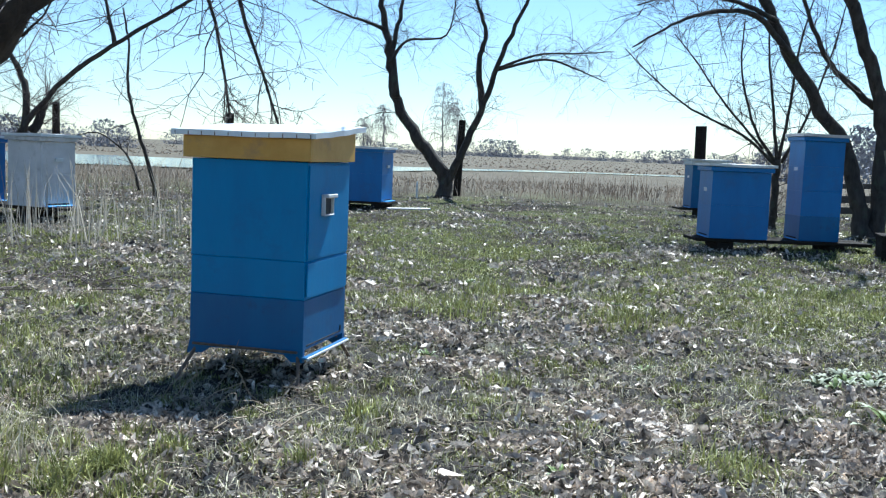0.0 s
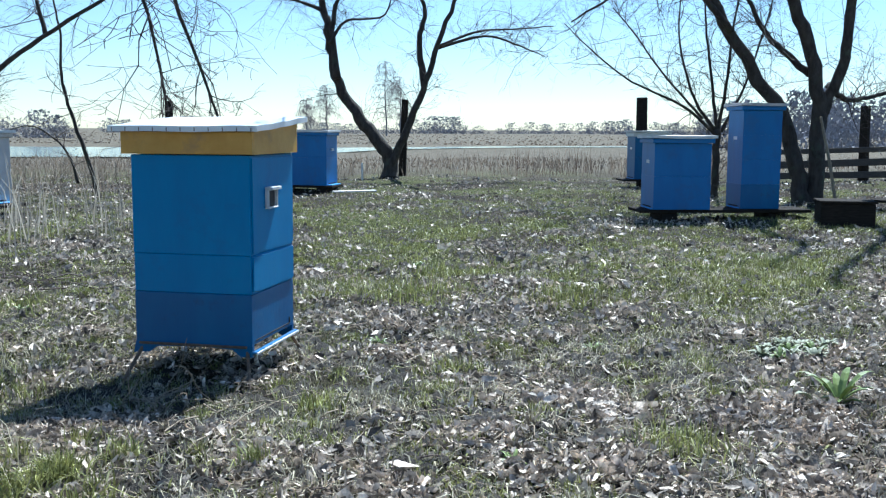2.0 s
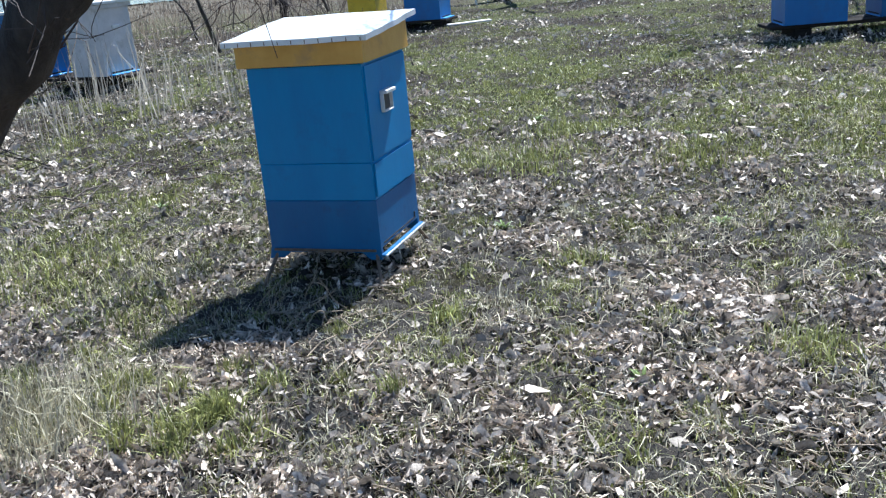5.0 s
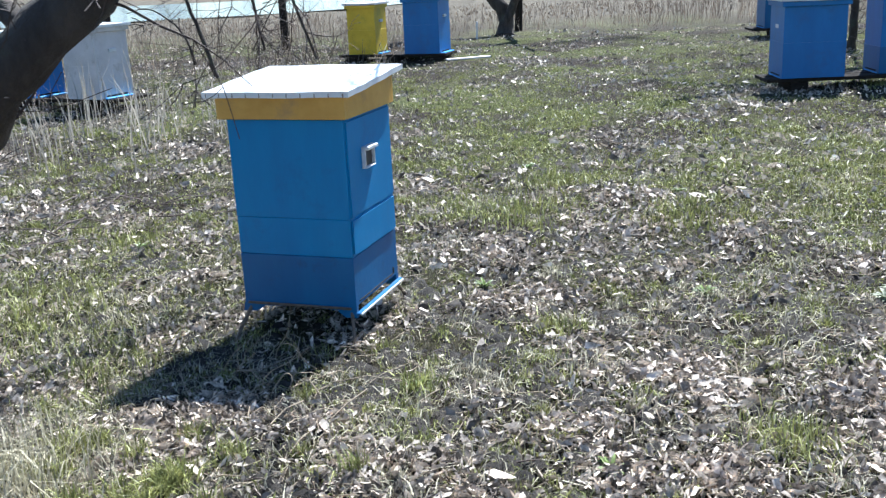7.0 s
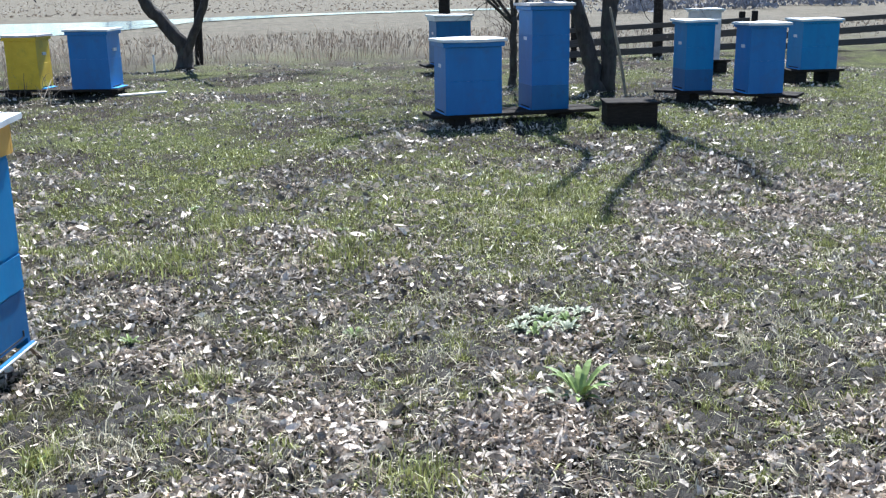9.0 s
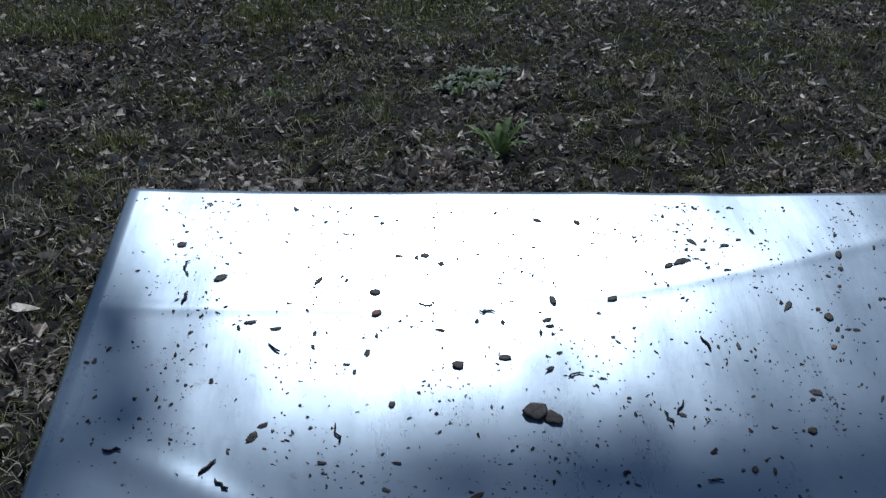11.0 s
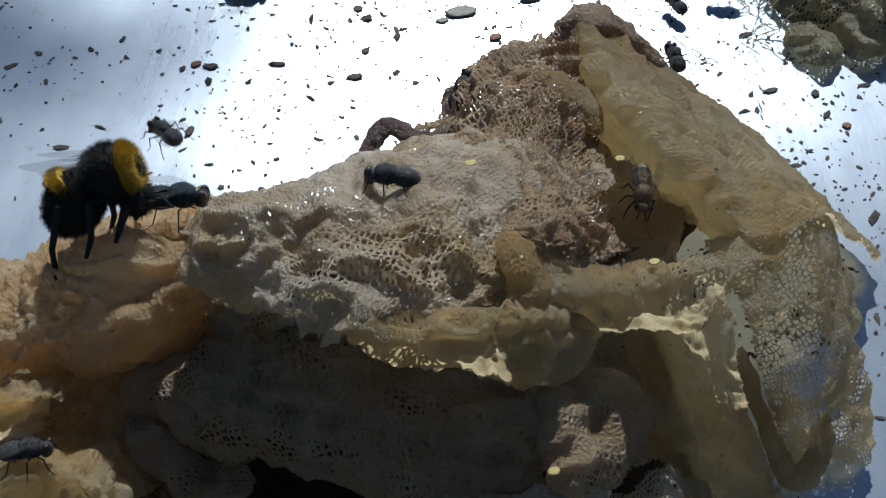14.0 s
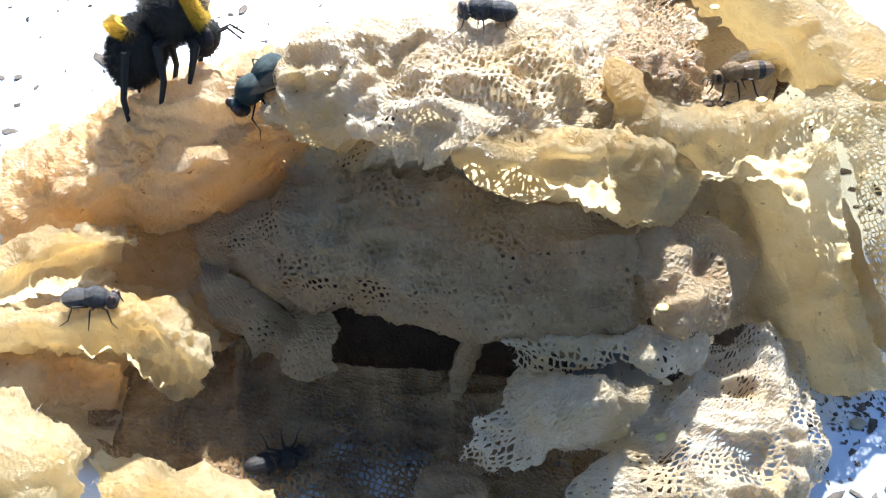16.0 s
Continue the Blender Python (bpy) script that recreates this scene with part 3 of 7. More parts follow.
build_tree("old_fruit_tree", "bare old fruit tree with two dark trunks behind the hives", [
    (flat_limb(13.4, [(5.66, -0.05), (5.56, 0.53), (5.36, 1.13), (4.93, 1.79), (4.50, 2.44), (4.14, 3.08), (3.80, 3.70), (3.3, 4.7), (3.1, 5.8)], 0.3), 0.125, 0.04),
    (flat_limb(13.4, [(5.82, -0.05), (5.80, 0.92), (5.70, 1.67), (5.41, 2.47), (5.12, 3.12), (4.93, 3.90), (5.0, 5.0), (5.4, 6.2), (5.3, 7.6), (5.1, 8.8)], -0.6), 0.12, 0.035),
    (flat_limb(13.4, [(5.67, 1.74), (5.29, 1.99), (4.92, 2.31), (4.62, 2.81), (4.36, 3.38)], -0.4), 0.055, 0.02),
    (flat_limb(13.38, [(5.80, 1.05), (5.93, 1.50), (6.05, 1.95), (6.05, 2.60), (6.10, 3.60), (6.2, 5.0), (6.0, 6.5), (5.6, 8.2), (5.4, 9.6)], -0.8), 0.085, 0.04),
    (flat_limb(13.2, [(6.2, 5.0), (6.5, 6.5), (6.8, 7.8), (6.9, 9.0)], -0.3), 0.08, 0.03),
    (flat_limb(13.5, [(5.97, 1.60), (6.18, 1.44), (6.40, 1.40), (6.72, 1.46), (7.13, 1.64), (7.54, 2.08)], 0.2), 0.05, 0.015),
    (flat_limb(13.5, [(4.60, 2.30), (4.02, 2.85), (3.35, 2.87), (2.84, 2.66), (2.33, 2.35)], -0.5), 0.05, 0.01),
    (flat_limb(13.4, [(4.30, 2.80), (3.80, 3.05), (3.10, 3.15), (2.50, 3.00)], 0.4), 0.04, 0.01),
], 5, 40, 0.95, 0.02, 0.007)

build_tree("plum_bush_tree", "bare many-stemmed young fruit tree behind the blue hives", [
    (flat_limb(14.5, [(4.77, -0.05), (4.79, 0.50), (4.79, 1.00)]), 0.06, 0.05),
    (flat_limb(14.5, [(4.79, 0.94), (4.47, 1.42), (4.25, 2.22), (4.27, 3.02)], 0.3), 0.03, 0.009),
    (flat_limb(14.5, [(4.79, 0.94), (4.69, 1.67), (4.57, 2.47), (4.54, 3.26)]), 0.03, 0.009),
    (flat_limb(14.5, [(4.80, 0.94), (4.89, 1.76), (4.95, 2.64), (5.13, 3.45)], -0.2), 0.03, 0.009),
    (flat_limb(14.5, [(4.78, 0.90), (4.23, 1.33), (3.47, 1.66), (2.87, 2.08), (2.44, 2.46)], -0.3), 0.026, 0.007),
    (flat_limb(14.5, [(4.57, 1.14), (4.04, 1.72), (3.50, 2.43), (3.24, 2.74)], 0.2), 0.022, 0.007),
    (flat_limb(14.5, [(4.85, 0.95), (5.19, 1.61), (5.52, 2.59), (5.70, 3.31)], 0.2), 0.026, 0.008),
], 8, 26, 0.8, 0.0, 0.008)

build_tree("slanting_tree", "bare tree with a long slanting limb behind the white hive", [
    (flat_limb(12.5, [(-5.33, -0.05), (-5.31, 0.48), (-5.28, 0.94), (-4.68, 1.63), (-3.98, 2.11), (-3.15, 2.60), (-2.46, 3.09)], -0.4), 0.052, 0.016),
    (flat_limb(12.5, [(-5.31, 0.85), (-5.28, 1.40), (-5.42, 1.77), (-5.66, 2.20), (-5.60, 2.90)], 0.2), 0.055, 0.02),
    (flat_limb(12.5, [(-5.20, 0.95), (-5.10, 1.15), (-5.08, 1.32)], 0.1), 0.06, 0.05),
    (flat_limb(12.3, [(-4.10, 2.05), (-4.25, 2.60), (-4.40, 3.20)], 0.2), 0.03, 0.01),
], 11, 22, 0.9, 0.03, 0.008)

build_tree("leaning_sapling", "thin bare sapling leaning over dry grass", [
    (flat_limb(13.9, [(-3.99, -0.04), (-4.13, 0.51), (-4.34, 1.16), (-4.45, 1.66), (-4.44, 2.20), (-4.52, 2.70)]), 0.035, 0.012),
    (flat_limb(13.9, [(-4.28, 0.20), (-4.36, 0.50), (-4.53, 0.76), (-4.88, 0.98), (-5.20, 0.93)], 0.1), 0.022, 0.006),
], 13, 8, 0.7, 0.02, 0.008)

def over_lid(u, v, d=4.6):
    """A place d metres up the sunlight from a spot of the metal lid, for added limbs that shade it."""
    return tuple(lid(u, v).translation + to_sun * d)


build_tree("leaning_tree", "thick dark leaning trunk with bare hanging branches, and unseen limbs added to shade the lid", [
    ([(-1.68, 2.80, -0.05), (-1.56, 2.50, 0.50), (-1.10, 2.20, 1.06), (-0.75, 2.17, 1.385), (-0.35, 2.30, 1.80), (0.00, 2.60, 2.30), (0.25, 3.00, 2.90)], 0.08, 0.045),
    ([(-0.40, 2.28, 1.75), (-0.75, 3.00, 2.15), (-1.05, 4.00, 2.30), (-1.12, 4.90, 2.10), (-1.05, 5.00, 1.63), (-0.84, 5.02, 0.99)], 0.030, 0.006),
    ([(-0.95, 3.60, 2.28), (-1.28, 4.40, 2.25), (-1.30, 4.90, 1.95), (-1.17, 5.00, 1.50), (-1.09, 5.02, 1.04)], 0.018, 0.006),
    ([(-0.10, 2.50, 2.15), (0.20, 3.30, 2.60), (0.10, 4.40, 2.55), (-0.10, 5.40, 2.30), (-0.20, 6.00, 2.00)], 0.011, 0.004),
    ([(-0.85, 2.18, 1.28), (-1.45, 2.70, 1.75), (-2.00, 3.70, 2.05), (-2.30, 4.80, 1.85), (-2.35, 5.60, 1.50)], 0.024, 0.005),
    ([(0.05, 2.70, 2.40), (0.70, 2.50, 2.70), (1.30, 2.20, 2.80), (1.80, 1.90, 2.75)], 0.03, 0.012, 3),
    # unseen limbs, added so that their shadows dapple the metal lid
    ([(0.25, 3.00, 2.90), (0.6, 3.3, 3.7), over_lid(-210, 640), over_lid(-145, 530), over_lid(-102, 466), over_lid(-150, 440), over_lid(-178, 400), over_lid(-170, 345)], 0.013, 0.012, 1),
    ([over_lid(-170, 345), over_lid(-116, 322), over_lid(-80, 336), over_lid(-26, 326)], 0.014, 0.008, 0),
    ([(0.25, 3.00, 2.90), (1.3, 3.0, 3.6), over_lid(540, 500), over_lid(390, 445), over_lid(260, 428), over_lid(170, 436), over_lid(110, 442), over_lid(30, 438)], 0.024, 0.007, 1),
    ([over_lid(200, 432), over_lid(140, 416), over_lid(48, 424), over_lid(-30, 442)], 0.008, 0.010, 0),
], 21, 34, 0.62, 0.06, 0.005, 0.16, 12, 0.8)


# ---------------------------------------------------------------- posts and rail fence
def build_post(x, y, h, r, lean=0.0, label="dark weathered wooden post in dry grass"):
    bm = bmesh.new()
    tube(bm, [(0, 0, -0.1), (lean * 0.5, 0, h * 0.5), (lean, 0, h)], [r * 1.1, r, r * 0.95], 8, True, 0.12)
    ob = part("fence_post", bm, DARKWOOD)
    ob.location = (x, y, 0)
    tagged(ob, label, "post", "old fence posts")


for px, py, ph, pr, pl in ((0.24, 21.0, 1.58, 0.075, 0.06), (5.04, 19.9, 1.62, 0.115, -0.02), (-4.05, 18.6, 1.46, 0.075, 0.0), (9.20, 19.0, 1.46, 0.10, -0.02), (-5.05, 12.9, 1.35, 0.05, 0.0)):
    build_post(px, py, ph, pr, pl)

fence = empty("rail_fence", pose(9.2, 19.0, 0, 0, 0, 0), "low grey rail fence of rough boards", "fence")
RAILWOOD = surface("dark_rail_wood", (0.045, 0.036, 0.03), (0.11, 0.09, 0.075), 8, 0.85, 0.5, 0.006, stretch=(1, 8, 8))
for z, h, tilt in ((0.62, 0.10, -0.05), (0.38, 0.14, -0.06), (0.14, 0.13, -0.03)):
    bm = bmesh.new()
    box(bm, (-1.95, -0.14, z - h / 2), (1.95, -0.105, z + h / 2), 0.006, Matrix.Rotation(tilt * 0.6, 4, "Y"))
    part("rail", bm, RAILWOOD, fence)
for x in (-1.8, 1.8):
    bm = bmesh.new()
    box(bm, (x - 0.05, -0.10, -0.1), (x + 0.05, 0.0, 0.85), 0.01)
    part("post", bm, DARKWOOD, fence)
fence2 = copy_thing(fence, pose(13.2, 19.3, 0, 0, 0, 3))

# stick and dark crate by the old fruit tree
bm = bmesh.new()
tube(bm, [(0, 0, 0), (-0.10, 0.02, 0.55), (-0.24, 0.05, 1.15)], [0.022, 0.02, 0.016], 7, True, 0.1)
ob = part("wooden_stick", bm, STICKWOOD)
ob.location = (5.70, 12.45, 0.0)
tagged(ob, "pale peeled stick leaning on the old trunk", "stick")
crate = empty("low_crate", pose(4.66, 9.98, 0, 0, 0, -14), "low dark wooden crate on the ground, tree shade put into its colour", "crate")
for lo, hi in (((-0.26, -0.2, -0.02), (0.26, -0.175, 0.24)), ((-0.26, 0.175, -0.02), (0.26, 0.2, 0.24)), ((-0.26, -0.17, -0.02), (-0.235, 0.17, 0.24)), ((0.235, -0.17, -0.02), (0.26, 0.17, 0.24))):
    bm = bmesh.new()
    box(bm, lo, hi, 0.006)
    part("side_board", bm, DARKWOOD, crate)
bm = bmesh.new()
box(bm, (-0.275, -0.22, 0.242), (0.275, 0.22, 0.268), 0.006)
part("top_board", bm, DARKWOOD, crate)

# pale board on the ground beside the bench
bm = bmesh.new()
box(bm, (-0.35, -0.05, 0.0), (0.35, 0.05, 0.025), 0.004)
ob = part("loose_board", bm, GREYWHITE)
ob.matrix_basis = pose(-0.55, 15.2, 0.01, 2, 0, 25)
tagged(ob, "pale loose board lying on the grass", "board")
bm = bmesh.new()
tube(bm, [(0, 0, 0), (0.0, 0, 0.32)], [0.02, 0.018], 6)
ob = part("white_peg", bm, WHITE)
ob.location = (-0.55, 19.2, 0)
tagged(ob, "thin white peg in the grass", "peg")


# ---------------------------------------------------------------- water, far field, far woods
def build_water():
    m, n, l, b = nodes_of("flood_water")
    b.inputs["Base Color"].default_value = (0.02, 0.03, 0.035, 1)
    b.inputs["Roughness"].default_value = 0.06
    bumped(m.node_tree, b, noise_of(m.node_tree, 1.2, 4, 0.6, stretch=(1, 2.5, 1)), 0.25, 0.05)
    bm = bmesh.new()
    near = [(-60, 27), (-20, 31), (-9, 33), (-5, 35), (-2.5, 40), (0, 47), (4, 52), (9, 55), (15, 56), (22, 58)]
    far = [(24, 60), (14, 59.5), (6, 57), (0, 53), (-4, 50), (-10, 50), (-20, 50), (-60, 60)]
    f = bm.faces.new([bm.verts.new((x + 0.4 * math.sin(y), y, 0.03)) for x, y in near + far])
    tagged(part("water", bm, m), "still flood water reflecting the sky", "water", kind="structure")


build_water()
STRAW = surface("dry_grass", (0.13, 0.10, 0.077), (0.28, 0.225, 0.17), 6, 0.75, 0.2, 0.002, island=0.5, through=0.3)
WEED = surface("dead_weed_stalks", (0.26, 0.22, 0.17), (0.50, 0.45, 0.38), 20, 0.7, 0.2, 0.002, island=0.35, through=0.3)
REDWEED = surface("reddish_dry_weeds", (0.14, 0.075, 0.05), (0.24, 0.14, 0.09), 20, 0.75, 0.2, 0.002, island=0.35)
GREEN = surface("young_grass", (0.10, 0.115, 0.035), (0.37, 0.36, 0.13), 15, 0.5, 0.1, 0.002, island=0.6, spec=0.25, through=0.22)
OLDGRASS = surface("wintered_grass", (0.26, 0.23, 0.15), (0.52, 0.47, 0.34), 15, 0.7, 0.1, 0.002, island=0.6, through=0.2)
LEAF = surface("dead_leaves", (0.040, 0.029, 0.022), (0.83, 0.70, 0.57), 25, 0.5, 0.5, 0.004, island=0.85, spec=0.2, through=0.10)
# woods paled and blued: the haze of distance is put into the colour
FARWOOD = surface("hazed_far_woods", (0.19, 0.19, 0.215), (0.30, 0.295, 0.32), 0.3, 0.95, 0.1, 0.01, island=0.3)


def blades(name, xy, height, width, material, rng, label, lean=0.5, category="grass"):
    """Grass blades of two bent segments each at the given places."""
    n = len(xy)
    h = height * rng.uniform(0.45, 1.25, n)
    a = rng.uniform(0, 2 * np.pi, n)
    b = rng.uniform(0, 2 * np.pi, n)
    ln = np.abs(rng.normal(0, lean, n)) * h
    side = np.stack([np.cos(a), np.sin(a), 0 * a], -1) * (width * rng.uniform(0.6, 1.3, n))[:, None]
    bend = np.stack([np.cos(b), np.sin(b), 0 * b], -1)
    p0 = np.c_[xy, ground_z(xy[:, 0], xy[:, 1]) - 0.005]
    p1 = p0 + bend * (ln * 0.35)[:, None] + np.c_[0 * h, 0 * h, h * 0.6]
    p2 = p0 + bend * ln[:, None] + np.c_[0 * h, 0 * h, h * np.clip(1.05 - 0.35 * (ln / h) ** 2, 0.3, 1)]
    v = np.stack([p0 - side, p0 + side, p1 - side * 0.75, p1 + side * 0.75, p2], 1).reshape(-1, 3)
    k = np.arange(n)[:, None] * 5
    f = np.concatenate([k + [0, 1, 3], k + [0, 3, 2], k + [2, 3, 4]])
    return tagged(stuff_mesh(name, v, f, material), label, category, kind="stuff")


def spots_where(rng, n, x0, x1, y0, y1, keep):
    """n places in a stretch of the plan, denser towards y0, kept with the chance keep(x, y)."""
    out = np.zeros((0, 2))
    while len(out) < n:
        u = rng.uniform(0, 1, 4 * n)
        y = y0 * (y1 / y0) ** u
        x = rng.uniform(-1, 1, 4 * n) * (0.75 * y + 0.8) + 0.28 * y
        ok = (rng.uniform(0, 1, 4 * n) < keep(x, y)) & (x > x0) & (x < x1)
        out = np.r_[out, np.stack([x, y], -1)[ok]]
    return out[:n]


def under_hive(x, y):
    return (np.abs(x + 0.72) < 0.30) & (np.abs(y - 4.18) < 0.30)


rng = np.random.default_rng(4)


def build_leaves(n, y0, y1, size, name, spread=None):
    # leaves thinned where the near hive's shadow falls, so that it looks darker
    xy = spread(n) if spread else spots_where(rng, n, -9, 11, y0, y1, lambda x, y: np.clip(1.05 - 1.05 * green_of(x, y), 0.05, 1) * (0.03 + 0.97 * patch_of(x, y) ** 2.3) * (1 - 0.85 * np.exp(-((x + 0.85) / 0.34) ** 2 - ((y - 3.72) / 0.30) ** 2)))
    s = size * np.clip(rng.lognormal(-0.25, 0.55, n), 0.25, 1.9)
    rot = turned(n, rng, 1.05)
    curl = rng.uniform(-0.25, 0.55, n)
    base = np.array([[-1, 0, 0], [-0.35, -0.42, 0], [-0.35, 0.42, 0], [0.45, -0.36, 0], [0.45, 0.36, 0], [1, 0, 0], [0.05, 0, 0]])
    v = np.repeat(base[None], n, 0) * rng.uniform(0.75, 1.2, (n, 7, 1))
    v[:, :, 1] *= rng.uniform(0.18, 1.1, n)[:, None]
    v[:, 1:6, :2] += rng.normal(0, 0.16, (n, 5, 2))
    v[:, 1:5, 2] += curl[:, None] * np.abs(v[:, 1:5, 1])
    v[:, :, 2] += (curl * 0.5)[:, None] * v[:, :, 0] ** 2
    v = np.einsum("nij,nkj->nki", rot, v * s[:, None, None])
    v += np.c_[xy, ground_z(xy[:, 0], xy[:, 1]) + 0.006 + rng.uniform(0, 0.03, n) * patch_of(xy[:, 0], xy[:, 1])][:, None]
    k = np.arange(n)[:, None] * 7
    f = np.concatenate([k + t for t in ([0, 1, 6], [0, 6, 2], [1, 3, 6], [2, 6, 4], [3, 5, 6], [4, 6, 5])])
    tagged(stuff_mesh(name, v.reshape(-1, 3), f, LEAF), "brown-grey dead leaves strewn over the ground", "leaf litter", kind="stuff")


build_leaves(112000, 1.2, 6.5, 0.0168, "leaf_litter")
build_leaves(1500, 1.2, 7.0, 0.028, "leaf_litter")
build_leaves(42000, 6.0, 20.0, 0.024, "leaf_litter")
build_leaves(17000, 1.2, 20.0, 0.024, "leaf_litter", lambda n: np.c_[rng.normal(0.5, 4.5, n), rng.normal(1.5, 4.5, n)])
xy = spots_where(rng, 72000, -9, 11, 1.3, 7.0, lambda x, y: np.clip(green_of(x, y) * 1.5 - 0.2, 0.10, 1) * (1 - 0.7 * patch_of(x, y)))
blades("young_grass", xy, 0.024, 0.0028, GREEN, rng, "short young green grass among the litter", 1.0)
xy = spots_where(rng, 82000, -9, 11, 4.2, 18.0, lambda x, y: np.clip(green_of(x, y) * 1.5 - 0.2, 0.10, 1) * (1 - 0.85 * patch_of(x, y)) ** 1.5)
blades("young_grass", xy, 0.028, 0.0054, GREEN, rng, "short young green grass", 1.0)
xy = spots_where(rng, 46000, -9, 12, 1.3, 16.0, lambda x, y: 0.3 + 0.6 * patch_of(y, x))
blades("wintered_grass", xy, 0.05, 0.0020, OLDGRASS, rng, "bleached wintered grass blades", 1.3)
xy = np.c_[rng.normal(0.5, 5, 20000), rng.normal(1.0, 5, 20000)]
blades("young_grass", xy, 0.04, 0.004, GREEN, rng, "short young green grass round the hives", 1.0)
xy = np.c_[rng.normal(-1.7, 0.5, 9000), rng.normal(3.7, 0.8, 9000)]
blades("wintered_grass", xy[~under_hive(xy[:, 0], xy[:, 1])], 0.04, 0.0022, OLDGRASS, rng, "bleached flattened grass beside the blue hive", 1.6)
# thicker tufts near by
tuft = []
for cx, cy in zip(rng.normal(-1.38, 0.32, 26), rng.normal(2.86, 0.28, 26)):
    tuft.append(np.c_[rng.normal(cx, 0.026, 90), rng.normal(cy, 0.026, 90)])
for cx, cy in zip(rng.normal(-0.92, 0.16, 18), rng.normal(2.66, 0.13, 18)):
    tuft.append(np.c_[rng.normal(cx, 0.022, 70), rng.normal(cy, 0.022, 70)])
for cx, cy, r, n in ((-2.1, 4.2, 0.4, 700), (-1.6, 3.7, 0.3, 500), (0.9, 2.9, 0.15, 200), (1.0, 5.6, 0.3, 500), (0.1, 5.8, 0.4, 600), (2.6, 6.6, 0.4, 500), (0.35, 6.6, 0.25, 400), (-2.0, 5.4, 0.3, 400), (0.25, 3.9, 0.12, 150), (-0.25, 3.32, 0.07, 160)):
    tuft.append(np.c_[rng.normal(cx, r * 0.55, n), rng.normal(cy, r * 0.55, n)])
tuft = np.concatenate(tuft)
tuft = tuft[~under_hive(tuft[:, 0], tuft[:, 1])]
blades("grass_tufts", tuft, 0.085, 0.0030, GREEN, rng, "lush young grass tufts", 0.8)
xy = np.c_[rng.normal(-1.50, 0.20, 1500), rng.normal(2.62, 0.2, 1500)]
blades("dry_tufts", xy, 0.17, 0.0022, OLDGRASS, rng, "pale dry grass tuft below the leaning trunk", 0.7)
def clumps(n, each, spread, y0, y1):
    """Places of n tufts with each so many blades."""
    c = spots_where(rng, n, -9, 11, y0, y1, lambda x, y: np.clip(0.35 + 0.5 * green_of(x, y), 0, 1) * (1.1 - patch_of(x, y)))
    s = spread * rng.uniform(0.5, 1.6, n)
    return np.repeat(c, each, 0) + rng.normal(0, 1, (n * each, 2)) * np.repeat(s, each)[:, None]


blades("grass_clumps", clumps(420, 55, 0.030, 1.6, 6.5), 0.045, 0.0024, GREEN, rng, "small green grass clumps in the litter", 0.9)
blades("grass_clumps", clumps(520, 45, 0.055, 5.5, 15.0), 0.055, 0.0042, GREEN, rng, "small green grass clumps", 0.9)
blades("dry_clumps", clumps(300, 40, 0.035, 1.6, 8.0), 0.06, 0.0022, OLDGRASS, rng, "small bleached grass clumps in the litter", 1.1)


def sticks(name, xy, length, radius, material, rng, label, lift=0.012):
    """Bent thin sticks lying on the ground, three-sided."""
    n = len(xy)
    a, ln = rng.uniform(0, 2 * np.pi, n), length * rng.uniform(0.3, 1.2, n)
    d = np.stack([np.cos(a), np.sin(a), rng.normal(0, 0.10, n)], -1)
    p0 = np.c_[xy, ground_z(xy[:, 0], xy[:, 1]) + lift]
    bend = rng.normal(0, 0.10, (n, 3)) * ln[:, None]
    line = np.stack([p0 - d * ln[:, None] / 2, p0 + bend, p0 + d * ln[:, None] / 2], 1)
    side = np.stack([-np.sin(a), np.cos(a), 0 * a], -1)[:, None] * (radius * rng.uniform(0.5, 1.3, n))[:, None, None]
    up = np.array([0, 0, 1.0])[None, None] * np.linalg.norm(side, axis=-1, keepdims=True)
    ring = np.stack([line + side, line - side, line + up * 1.5], 2)
    k = np.arange(n)[:, None] * 9
    f = np.concatenate([k + [3 * s + q, 3 * s + (q + 1) % 3, 3 * s + 3 + (q + 1) % 3, 3 * s + 3 + q] for s in (0, 1) for q in range(3)])
    return tagged(stuff_mesh(name, ring.reshape(-1, 3), f, material), label, "twigs", kind="stuff")


xy = spots_where(rng, 7000, -9, 11, 1.3, 9.0, lambda x, y: 0.2 + 0.8 * patch_of(x, y))
sticks("fallen_twigs", xy, 0.12, 0.0019, STICKWOOD, rng, "thin pale fallen twigs in the litter")
xy = spots_where(rng, 1500, -9, 11, 1.3, 9.0, lambda x, y: 0.2 + 0.8 * patch_of(x, y))
sticks("fallen_twigs", xy, 0.14, 0.0022, TWIG, rng, "thin dark fallen twigs in the litter")
xy = np.c_[rng.normal(-0.75, 0.30, 26), rng.normal(3.38, 0.16, 26)]
sticks("fallen_twigs", xy, 0.26, 0.0025, STICKWOOD, rng, "pale twigs lying below the blue hive", 0.03)
xy = np.c_[rng.normal(-2.6, 0.5, 60), rng.normal(5.8, 0.5, 60)]
sticks("fallen_twigs", xy, 0.4, 0.004, TWIG, rng, "dark brushwood on the ground", 0.03)
